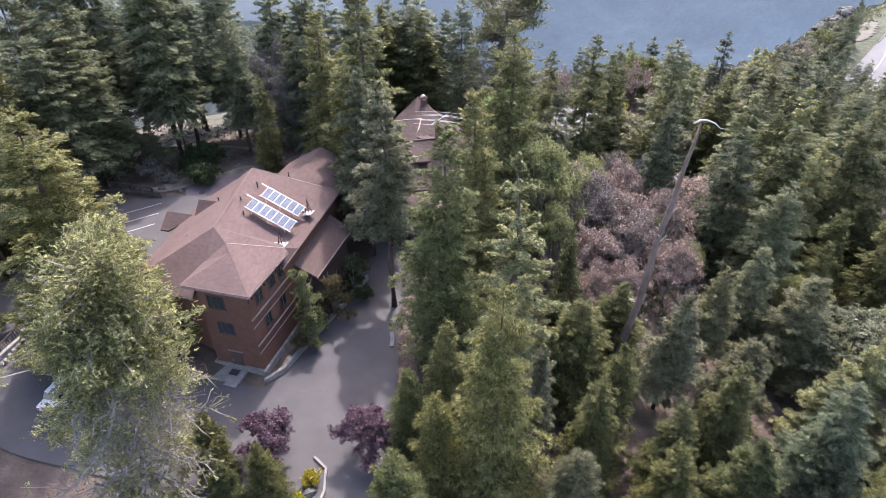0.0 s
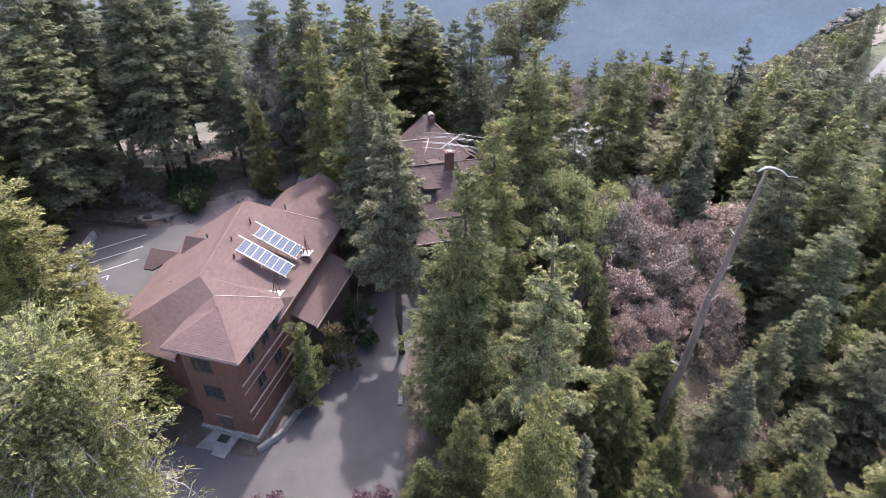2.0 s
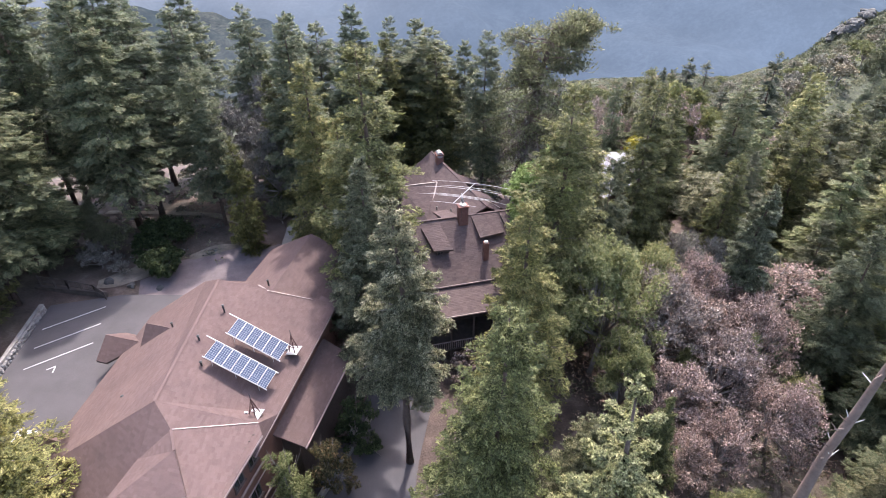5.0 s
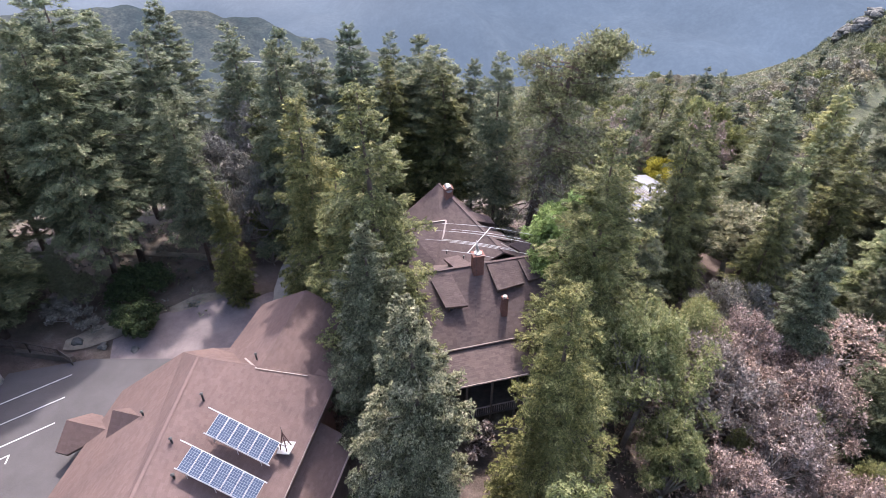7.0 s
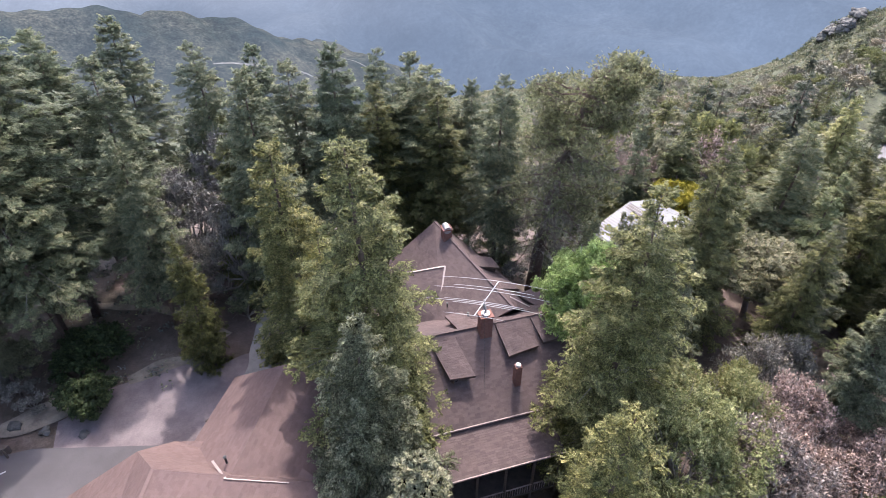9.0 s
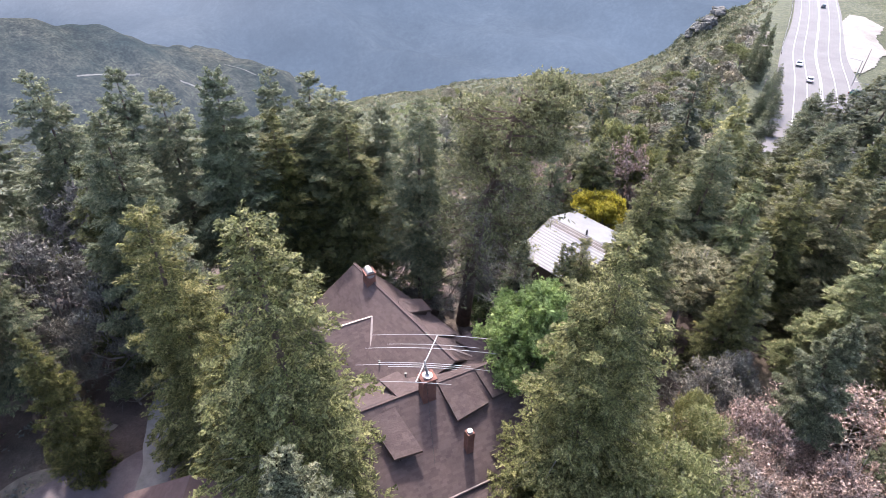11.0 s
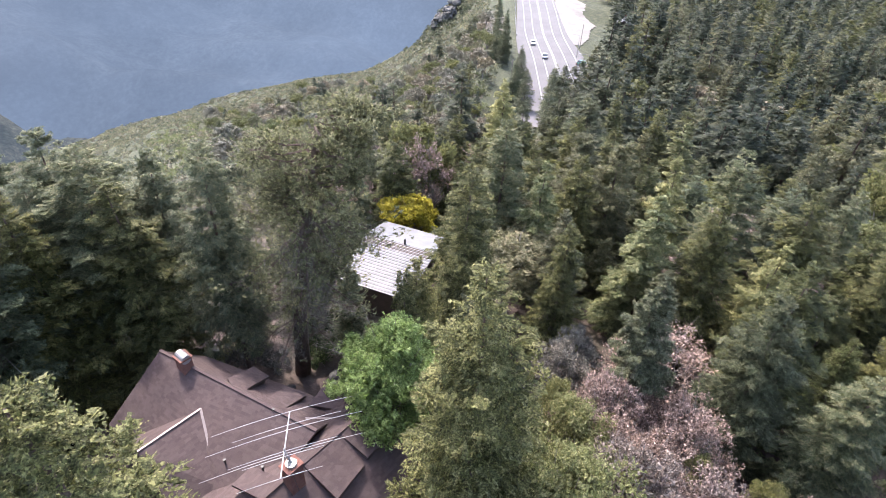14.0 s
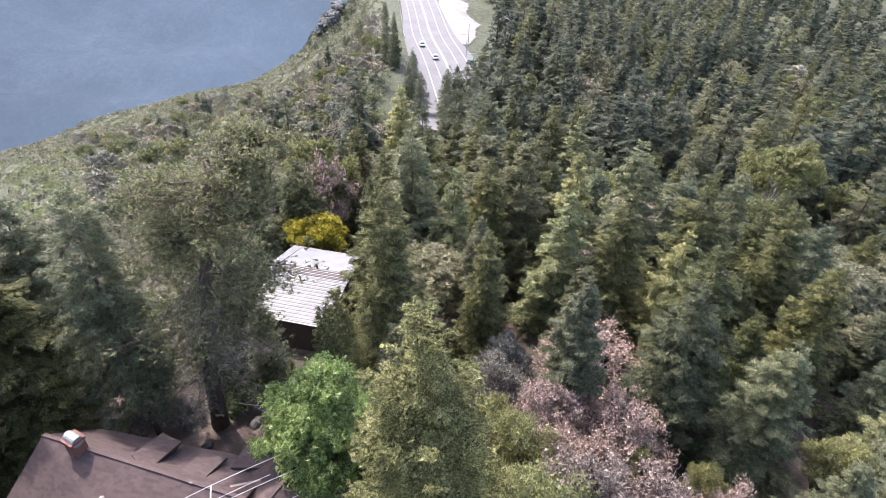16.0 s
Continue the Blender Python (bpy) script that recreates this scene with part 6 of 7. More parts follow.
shrub("climbing_shrub", "low leafy shrub by the retaining wall", -13.4, 38.2, 2.4, 1.0, 7, 1900, 0.17, RUSTLEAF, 209)
shrub("round_bush", "dark rounded evergreen bush beyond the parking lot", -31.6, 65.4, 2.4, 2.5, 12, 4940, 0.3, HEDGE, 210)
shrub("round_bush", "dark spreading evergreen bush beyond the parking lot", -33.0, 70.4, 2.4, 3.4, 12, 4940, 0.3, HEDGE, 211)
shrub("round_bush", "dark rounded bush by the path", -21.6, 75.5, 3.2, 2.0, 9, 3040, 0.3, FIR, 212)
shrub("round_bush", "low olive bush beside the path", -24.5, 70.6, 1.6, 1.8, 8, 1710, 0.26, CEDAR, 213)
shrub("bare_bush", "grey twiggy bush above the fence", -38.5, 66.0, 2.8, 2.4, 9, 3800, 0.3, GREYTWIG, 214, twig=True)
shrub("bare_bush", "pinkish bare bush over the north wing", -11.0, 60.2, 7.4, 3.2, 12, 8550, 0.3, BROWNING, 215, twig=True)
shrub("round_bush", "olive spreading bush beyond the parking lot", -35.0, 69.0, 1.9, 1.9, 9, 2600, 0.26, HEDGE, 230)
shrub("bare_bush", "pale grey-leaved shrub on the bank", -38.2, 68.4, 3.6, 2.6, 10, 4200, 0.24, PINE, 231)
shrub("dry_bush", "dry straw-coloured shrub on the sandy bank", -36.0, 65.2, 1.3, 1.3, 7, 1500, 0.22, GREYTWIG, 232, twig=True)
shrub("yellow_flowers", "yellow flowering plant beside the court's railing", -19.9, 64.6, 1.1, 0.9, 8, 1600, 0.15, YELLOW, 233)
shrub("undergrowth_bush", "dark tangled bush beneath the tall pine", 9.6, 84.6, 2.2, 2.2, 10, 3000, 0.26, HEDGE, 240)
shrub("undergrowth_bush", "dry brown brush beneath the tall pine", 5.4, 86.4, 1.6, 2.0, 9, 2600, 0.26, GREYTWIG, 241, twig=True)
shrub("undergrowth_bush", "dry straw-coloured brush beside the lodge", 10.4, 80.6, 1.8, 1.8, 9, 2600, 0.24, OLDTWIG, 242, twig=True)
shrub("undergrowth_bush", "dark brush behind the lodge", 2.2, 88.2, 1.8, 2.2, 9, 2600, 0.28, GREYTWIG, 243, twig=True)
shrub("undergrowth_bush", "dark evergreen bush near the shed", 13.4, 87.6, 3.0, 2.4, 10, 3400, 0.28, HEDGE, 244)
shrub("red_bush", "dark red bush beneath the porch", -0.6, 56.3, 3.2, 1.6, 8, 2280, 0.24, BROWNING, 216)
shrub("yellow_flowers", "clump of yellow flowers in a stone bed", -9.6, 24.4, 1.0, 1.0, 8, 1710, 0.16, YELLOW, 217)
shrub("yellow_flowers", "yellow flowering shrub at the bed's end", -10.2, 22.6, 0.9, 0.9, 8, 1520, 0.16, YELLOW, 218)
shrub("green_bush", "yellow-green bush at the forecourt's edge", -40.6, 37.2, 2.2, 1.7, 9, 2850, 0.3, OAK, 219)
for x, y, h, w, i in ((-16.5, 24.9, 7.2, 1.1, 0), (-12.2, 22.8, 6.6, 1.2, 1), (-14.4, 21.6, 6.4, 1.2, 2), (-16.6, 18.8, 5.6, 1.4, 0)):
    plant(T["cedar_mid"][i], x, y, h=h, h0=22, wide=w)


# ---------------- solar panels, masts ----------------
def solar_array(u0, v0, v1, z0, z1, depth, rise, n, label):
    """A row of panels on an aluminium rack; runs up the roof from v0 to v1."""
    a, b = A(u0, v0, z0), A(u0, v1, z1)
    along = (b - a)
    ln = along.length
    along.normalize()
    back = (AU - along * AU.dot(along)).normalized()
    nrm = along.cross(back)
    if nrm.z < 0:
        nrm = -nrm
    back = (back * math.cos(rise) + nrm * math.sin(rise)).normalized()
    nrm = along.cross(back).normalized()
    if nrm.z < 0:
        nrm = -nrm
    x, y, zz = along, back, along.cross(back)
    m = Matrix.Translation(a) @ Matrix((x, y, zz)).transposed().to_4x4()
    rack = thing("solar_array", label, "solar panels", "solar arrays on the roof")
    flip = 1 if zz.z > 0 else -1
    w = ln / n
    for i in range(n):
        mm = m @ pose(w * (i + 0.5), depth / 2, 0.04 * flip)
        p = part("panel", box(bmesh.new(), (w - 0.025, depth - 0.02, 0.035)), STEEL, rack)
        p.matrix_local = mm
        c = part("cell_sheet", box(bmesh.new(), (w - 0.075, depth - 0.07, 0.006), pose(0, 0, 0.021 * flip)), SOLAR, p)
    for yy in (0.0, depth):
        part("rail", box(bmesh.new(), (ln + (0.9 if yy else 0.25), 0.06, 0.06), m @ pose(ln / 2 + (0.3 if yy else 0.0), yy, 0)), STEEL, rack)
    for k in (0.12, 0.5, 0.88):
        for yy, hh in ((0.0, 0.35), (depth, 0.75)):
            top = m @ Vector((ln * k, yy, 0))
            part("leg", rod(bmesh.new(), top, top - Vector((0, 0, hh + 0.15)), 0.025), STEEL, rack)


solar_array(10.4, 1.85, 6.1, 6.55, 8.60, 1.45, radians(10), 7, "rack of seven blue solar panels on the roof")
solar_array(12.9, 2.15, 5.9, 6.75, 8.55, 1.45, radians(10), 6, "rack of six blue solar panels on the roof")


RUST = plain("rusty_red_metal", (0.085, 0.040, 0.034), 0.6, 0.3)


def lattice_mast(u, v, z, h, label):
    mast = thing("roof_mast", label, "antenna mast", "lattice masts on the roof")
    c = A(u, v, z)
    base = part("base_plate", box(bmesh.new(), (0.95, 0.95, 0.07), Matrix.Translation(c) @ pose(0, 0, 0.12, -14, 0, 75), 0.01), WHITE_METAL, mast, "white base plate")
    feet = [c + Vector((0.36 * math.cos(a), 0.36 * math.sin(a), 0.12)) for a in (0.4, 1.97, 3.54, 5.1)]
    top = c + Vector((0, 0, h))
    for f in feet:
        part("leg", rod(bmesh.new(), f, top, 0.036, 0.024), RUST, mast)
    for k in (0.3, 0.55, 0.78):
        ring = [f.lerp(top, k) for f in feet]
        for i in range(4):
            part("brace", rod(bmesh.new(), ring[i], ring[(i + 1) % 4], 0.022), RUST, mast)
    part("pole", rod(bmesh.new(), top - Vector((0, 0, 0.2)), top + Vector((0, 0, 0.5)), 0.02), DARK_METAL, mast)
    part("box", box(bmesh.new(), (0.22, 0.16, 0.3), Matrix.Translation(c + Vector((-0.5, -0.1, 0.35)))), STEEL, mast, "small grey junction box")


lattice_mast(14.6, 1.9, 6.05, 1.7, "small lattice mast on a white plate")
lattice_mast(8.6, 1.7, 6.0, 1.7, "small lattice mast near the front valley")


# ---------------- lodge details ----------------
def chimney(parent, u, v, w, d, z0, z1, label, capped=True):
    c = part("chimney", prism([L2(u - w / 2, v - d / 2), L2(u + w / 2, v - d / 2), L2(u + w / 2, v + d / 2), L2(u - w / 2, v + d / 2)], z0, z1), BRICK, parent, label)
    if capped:
        part("cap", prism([L2(u - w / 2 - 0.08, v - d / 2 - 0.08), L2(u + w / 2 + 0.08, v - d / 2 - 0.08), L2(u + w / 2 + 0.08, v + d / 2 + 0.08), L2(u - w / 2 - 0.08, v + d / 2 + 0.08)], z1, z1 + 0.12), BRICK, c)
    return c


c = chimney(lodge, 6.3, 12.3, 0.8, 0.9, 4.0, 7.7, "red brick chimney with a curved metal hood")
hood = bmesh.new()
bmesh.ops.create_cone(hood, cap_ends=True, segments=16, radius1=0.36, radius2=0.36, depth=0.95, matrix=Matrix.Translation(L(6.3, 12.3, 7.72)) @ pose(0, 0, 0, 0, 0, 14) @ pose(0, 0, 0, 90, 0, 0))
part("hood", hood, STEEL, c, "curved galvanised hood")
c = chimney(lodge, 5.6, -0.5, 0.95, 0.8, 3.5, 7.9, "tall brick chimney that carries the antenna")
part("flue", rod(bmesh.new(), L(5.6, -0.5, 7.9), L(5.6, -0.5, 8.15), 0.34, 0.34, 12), STEEL, c)
chimney(lodge, 7.0, -4.1, 0.5, 0.5, 2.0, 5.6, "slim brick chimney near the eave", False)
pc = bmesh.new()
rod(pc, L(7.0, -4.1, 5.6), L(7.0, -4.1, 5.75), 0.2, 0.2, 8)
part("pot", pc, WHITE_METAL, lodge, "white chimney pot")
for u, v, z in ((8.0, 4.6, 6.3), (5.0, 1.8, 6.0), (4.2, 5.0, 4.6)):
    part("vent_pipe", rods((L(u, v, z - 0.8), L(u, v, z + 0.25), 0.06), (L(u, v, z + 0.25), L(u, v, z + 0.32), 0.1), seg=8), DARK_METAL, lodge, "thin black vent pipe")
# Pale strip stands in for a roof face that catches the light.
strip_between(lodge, L(0.8, 9.0, 5.82), L(5.2, 9.0, 5.82), 0.14, 0.03, FLASHING, "flashing", "pale strip painted as the lit roof face at the ridge")
strip_between(lodge, L(5.2, 9.0, 5.82), L(3.2, 4.6, 3.6), 0.16, 0.03, FLASHING, "flashing", "pale valley flashing")
strip_between(lodge, L(8.9, 2.4, 6.6), L(10.4, 1.6, 5.8), 0.14, 0.03, FLASHING, "flashing", "pale valley flashing")
strip_between(lodge, L(-0.1, 0, RZ + 0.05), L(13.4, 0, RZ + 0.05), 0.24, 0.05, SHINGLE_B, "ridge_cap")
strip_between(lodge, PK + Vector((0, 0, 0.04)), JN + Vector((0, 0, 0.04)), 0.24, 0.05, SHINGLE_B, "ridge_cap")
for a, b in ((L(-0.3, -6.05, 2.42), L(13.8, -6.05, 2.42)), (L(-0.3, -9.35, 1.42), L(8.9, -9.35, 1.42))):
    strip_between(lodge, a, b, 0.1, 0.14, TRIM, "gutter", "pale gutter")
LS = -LV
for u in (1.4, 3.0, 4.6, 6.2, 7.8, 9.6, 11.4):
    window_unit(lodge, face_pose(L(u, -5.42, 1.5), LS), 1.0, 0.9, 2, DARKTRIM)
deck = part("porch_floor", prism([L2(-0.2, -9.2), L2(8.8, -9.2), L2(8.8, -5.4), L2(-0.2, -5.4)], -3.0, -2.8), RAILWOOD, lodge, "dark porch floor")
for u in (0.0, 2.2, 4.4, 6.6, 8.7):
    part("post", box(bmesh.new(), (0.18, 0.18, 5.4), Matrix.Translation(L(u, -9.1, -1.2)), 0.01), SIDING_B, lodge)
strip_between(lodge, L(-0.2, -9.15, -1.9), L(8.8, -9.15, -1.9), 0.08, 0.1, TRIM, "porch_rail")
for k in range(45):
    p = L(-0.1 + k * 0.2, -9.15, -2.8)
    strip_between(lodge, p, p + Vector((0, 0, 0.88)), 0.035, 0.035, TRIM, "baluster")


def beam_antenna():
    """Long boom on a braced mast, with drooping aluminium elements."""
    ant = thing("beam_antenna", "large white beam antenna on a mast above the roof", "antenna")
    n, s = Vector((0.85, 70.1, 9.0)), Vector((-1.45, 66.3, 8.85))
    part("boom", rod(bmesh.new(), n, s, 0.045), WHITE_METAL, ant)
    mid = n.lerp(s, 0.62)
    foot = L(5.6, -0.5, 8.1)
    part("mast", rod(bmesh.new(), foot, mid + Vector((0, 0, 0.25)), 0.05), STEEL, ant)
    for k in (-1, 1):
        part("stay", rod(bmesh.new(), foot + Vector((0.22 * k, 0.1, 0)), mid - Vector((0, 0, 0.1)), 0.02), STEEL, ant)
        part("stay", rod(bmesh.new(), foot + Vector((0.1, 0.22 * k, 0)), mid - Vector((0, 0, 0.1)), 0.02), STEEL, ant)
    for k in range(5):
        z0, z1 = foot.lerp(mid, k / 5), foot.lerp(mid, (k + 1) / 5)
        w = 0.24 * (1 - k / 6)
        part("lattice_brace", rod(bmesh.new(), z0 + Vector((w, 0, 0)), z1 + Vector((-w * 0.8, 0, 0)), 0.014), STEEL, ant)
        part("lattice_brace", rod(bmesh.new(), z0 + Vector((-w, 0, 0)), z1 + Vector((w * 0.8, 0, 0)), 0.014), STEEL, ant)
    across = Vector((0.965, -0.26, 0))
    for k, half, sag in ((0.0, 4.6, 0.28), (0.22, 3.2, 0.14), (0.30, 4.6, 0.28), (0.62, 3.1, 0.12), (0.66, 4.6, 0.28), (0.70, 2.3, 0.08), (1.0, 2.3, 0.08)):
        c = n.lerp(s, k)
        pts = [c + across * half * j + Vector((0, 0, -sag * j * j)) for j in (-1, -0.75, -0.5, -0.25, 0, 0.25, 0.5, 0.75, 1)]
        pydata("element", *tube(pts, [0.014, 0.018, 0.022, 0.024, 0.026, 0.024, 0.022, 0.018, 0.014], 5), WHITE_METAL, ant)
    part("cable", rod(bmesh.new(), mid, L(4.3, -4.4, 4.2), 0.012), DARK_METAL, ant, "dark guy cable")


beam_antenna()


# ---------------- the pale-roofed shed ----------------
def pale_shed():
    shed = thing("shed", "low shed with a ribbed white metal roof", "house")
    a, b, c, d = Vector((21.9, 97.0, 0.0)), Vector((26.3, 88.8, 0.0)), Vector((19.6, 85.0, -1.3)), Vector((15.6, 92.4, -1.3))
    ob = pydata("roof", [a, b, c, d] + [p - Vector((0, 0, 0.12)) for p in (a, b, c, d)], [(0, 1, 2, 3), (7, 6, 5, 4), (0, 4, 5, 1), (1, 5, 6, 2), (2, 6, 7, 3), (3, 7, 4, 0)], PALEROOF, shed)
    n = 34
    for i in range(n + 1):
        k = i / n
        p, q = a.lerp(d, k), b.lerp(c, k)
        strip_between(ob, p + Vector((0, 0, 0.04)), q + Vector((0, 0, 0.04)), 0.06, 0.05, PALEROOF if i % 2 else STEEL, "rib")
    ctr = (a + b + c + d) / 4
    foot = [((ctr + (p - ctr) * 0.93).x, (ctr + (p - ctr) * 0.93).y) for p in (a, b, c, d)]
    wall_body(shed, foot, -8, [0.0, 0.0, -1.5, -1.5], SIDING_B, "wall")
    part("vent_pipe", rod(bmesh.new(), (24.4, 92.3, 0), (24.4, 92.3, 0.7), 0.12), DARK_METAL, shed)
    e = a - Vector((0, 0, 0.1))
    back = [a, b, b + Vector((4.5, 2.6, -1.2)), a + Vector((4.5, 2.6, -1.2))]
    pydata("back_roof", back + [p - Vector((0, 0, 0.12)) for p in back], [(3, 2, 1, 0), (4, 5, 6, 7), (0, 4, 7, 3), (2, 6, 5, 1), (3, 7, 6, 2)], PALEROOF, shed)


pale_shed()


# ---------------- walls, fences, kerbs ----------------
def stone_wall(name, label, pts, h, thick=0.5, seed=0):
    """A dry wall of separate rounded stones on a core."""
    wall = thing(name, label, "wall")
    rr = random.Random(seed)
    shapes = []
    for k in range(5):
        bm = bmesh.new()
        bmesh.ops.create_icosphere(bm, subdivisions=1, radius=0.5)
        for v in bm.verts:
            v.co *= rr.uniform(0.82, 1.12)
        me = bpy.data.meshes.new("stone")
        bm.to_mesh(me)
        bm.free()
        me.materials.append(STONE)
        shapes.append(me)
    core = []
    for (x0, y0), (x1, y1) in zip(pts, pts[1:]):
        a, b = Vector((x0, y0, gz(x0, y0))), Vector((x1, y1, gz(x1, y1)))
        d = b - a
        ln = d.length
        core.append(((ln, thick * 0.7, h + 0.6), Matrix.Translation((a + b) / 2 + Vector((0, 0, h / 2 - 0.35))) @ pose(0, 0, 0, 0, 0, math.degrees(math.atan2(d.y, d.x)))))
        s = 0.0
        while s < ln:
            w = rr.uniform(0.32, 0.6)
            for row in range(max(1, round(h / 0.34))):
                for side in (-1, 1):
                    p = a + d * ((s + rr.uniform(0, 0.2)) / ln)
                    o = Vector((-d.y, d.x, 0)).normalized() * (side * thick * 0.36)
                    ob = new("stone", rr.choice(shapes))
                    ob.parent = wall
                    ob.matrix_local = Matrix.Translation(p + o + Vector((0, 0, 0.1 + 0.34 * row))) @ pose(0, 0, 0, rr.uniform(-20, 20), rr.uniform(-20, 20), rr.uniform(0, 360)) @ Matrix.Diagonal((w, w * 0.9, 0.42, 1))
            s += w * 0.85
    part("core", boxes(*core), STONE, wall)
    return wall


stone_wall("stone_wall", "low grey rubble wall at the forecourt's edge", [(-39.6, 26.5), (-38.5, 33.5), (-37.6, 40.4)], 0.8, seed=1)
stone_wall("stone_wall", "grey rubble wall at the parking lot's edge", [(-38.6, 44.0), (-39.4, 50.0), (-40.6, 59.4)], 0.8, seed=2)


def rail_fence(label, pts, h=1.0, step=1.5, z=None, pickets=True):
    fence = thing("fence", label, "fence")
    for (x0, y0, z0), (x1, y1, z1) in zip(pts, pts[1:]):
        a, b = Vector((x0, y0, z0)), Vector((x1, y1, z1))
        n = max(1, round((b - a).length / step))
        for i in range(n):
            p, q = a.lerp(b, i / n), a.lerp(b, (i + 1) / n)
            part("post", box(bmesh.new(), (0.12, 0.12, h + 0.3), Matrix.Translation(p + Vector((0, 0, h / 2 - 0.1))), 0.01), RAILWOOD, fence)
            for k in (0.25, h - 0.08):
                strip_between(fence, p + Vector((0, 0, k)), q + Vector((0, 0, k)), 0.07, 0.1, RAILWOOD, "rail")
            if pickets:
                for j in range(1, 7):
                    c = p.lerp(q, j / 7)
                    strip_between(fence, c + Vector((0, 0, 0.25)), c + Vector((0, 0, h - 0.1)), 0.05, 0.05, RAILWOOD, "picket")
        part("post", box(bmesh.new(), (0.12, 0.12, h + 0.3), Matrix.Translation(b + Vector((0, 0, h / 2 - 0.1))), 0.01), RAILWOOD, fence)


rail_fence("dark timber rail fence above the parking lot", [(-42.4, 62.4, 2.1), (-39.5, 62.0, 1.9), (-36.6, 61.5, 1.6), (-35.4, 60.9, 1.25)], 1.0, 1.8)
rail_fence("dark timber railing along the court", [(-21.7, 62.9, 1.15), (-20.5, 65.0, 1.15)], 1.0, 1.2)
rail_fence("low metal railing along the forecourt wall", [(-40.4, 26.5, gz(-40.4, 26.5)), (-39.3, 33.5, gz(-39.3, 33.5)), (-38.4, 40.6, gz(-38.4, 40.6))], 1.1, 1.8)
bank = part("retaining_wall", boxes(((7.6, 0.35, 1.5), pose(-39.4, 62.0, 1.0, 0, 0, -8))), RAILWOOD)
tagged(bank, "dark timber retaining wall under the fence", "wall", kind="structure")


def kerb_run(name, label, pts, w, h, lift=0.0, material=CONCRETE):
    tubes = boxes(*[((math.hypot(x1 - x0, y1 - y0) + 0.05, w, h + 0.3),
                     pose((x0 + x1) / 2, (y0 + y1) / 2, (gz(x0, y0) + gz(x1, y1)) / 2 + lift + h / 2 - 0.15, 0, 0, math.degrees(math.atan2(y1 - y0, x1 - x0)))) for (x0, y0), (x1, y1) in zip(pts, pts[1:])], bevel=0.02)
    return tagged(part(name, tubes, material), label, "kerb", kind="structure")


kp = [A2(-0.2, 0.2)] + [A2(u, -0.55 - 0.10 * u) for u in (1.5, 3, 4.5, 6, 8, 10, 12, 14, 16, 18)]
kerb_run("kerb", "pale stone retaining kerb along the planting strip", kp, 0.32, 0.55, 0.1, STONE)
kerb_run("kerb", "pale concrete kerb at the drive's outer edge", [(-4.9, 39.4), (-4.9, 40.6), (-5.1, 41.6)], 0.4, 0.35)
kerb_run("kerb", "concrete edge of the flower bed", [(-8.9, 21.5), (-8.5, 23.5), (-8.7, 25.4), (-9.8, 26.4)], 0.2, 0.3, 0.05)
slab = part("entrance_slab", prism([A2(0.7, 2.4), A2(0.7, 5.0), A2(-1.5, 5.2), A2(-1.6, 2.4)], -3.4, -2.55), CONCRETE)
tagged(slab, "pale concrete landing at the entrance", "landing", kind="structure")
mat_ob = part("doormat", prism([A2(0.35, 3.0), A2(0.35, 3.9), A2(-0.35, 3.9), A2(-0.35, 3.0)], -2.55, -2.53), DARK_METAL)
tagged(mat_ob, "black rubber doormat on the landing", "doormat")


def rock(x, y, r, seed, label, z=None):
    rr = random.Random(seed)
    bm = bmesh.new()
    bmesh.ops.create_icosphere(bm, subdivisions=3 if r > 3 else 2, radius=1.0)
    for v in bm.verts:
        n = noise.noise(v.co * 1.4 + Vector((seed, 0, 0))) * 0.5 + noise.noise(v.co * 3.7) * 0.22
        v.co *= 1 + n
    bmesh.ops.transform(bm, matrix=Matrix.Translation((x, y, gz(x, y) + r * 0.25)) @ pose(0, 0, 0, 0, 0, rr.uniform(0, 360)) @ Matrix.Diagonal((r, r * rr.uniform(0.7, 1.0), r * rr.uniform(0.55, 0.8), 1)), verts=bm.verts[:])
    return tagged(part("boulder", bm, BOULDER), label, "rock", "boulders")


rock(0.8, 91.0, 0.8, 1, "pale boulder under the trees")
for i, (x, y, r) in enumerate(((9.2, 82.0, 0.6), (5.0, 82.6, 0.5), (8.2, 86.4, 0.45), (10.4, 79.5, 0.5), (-9.6, 23.4, 0.5), (-36.5, 63.6, 0.6), (-34.0, 63.2, 0.45), (-31.0, 62.8, 0.4))):
    rock(x, y, r, 10 + i, "grey rounded stone on the ground")
for i in range(16):
    az, r_ = rnd.uniform(36.9, 39.0), rnd.uniform(350, 372)
    rock(-5 + r_ * math.sin(radians(az)), 46 + r_ * math.cos(radians(az)), rnd.uniform(1.8, 4.4), 30 + i, "grey rock outcrop on the brow above the valley")


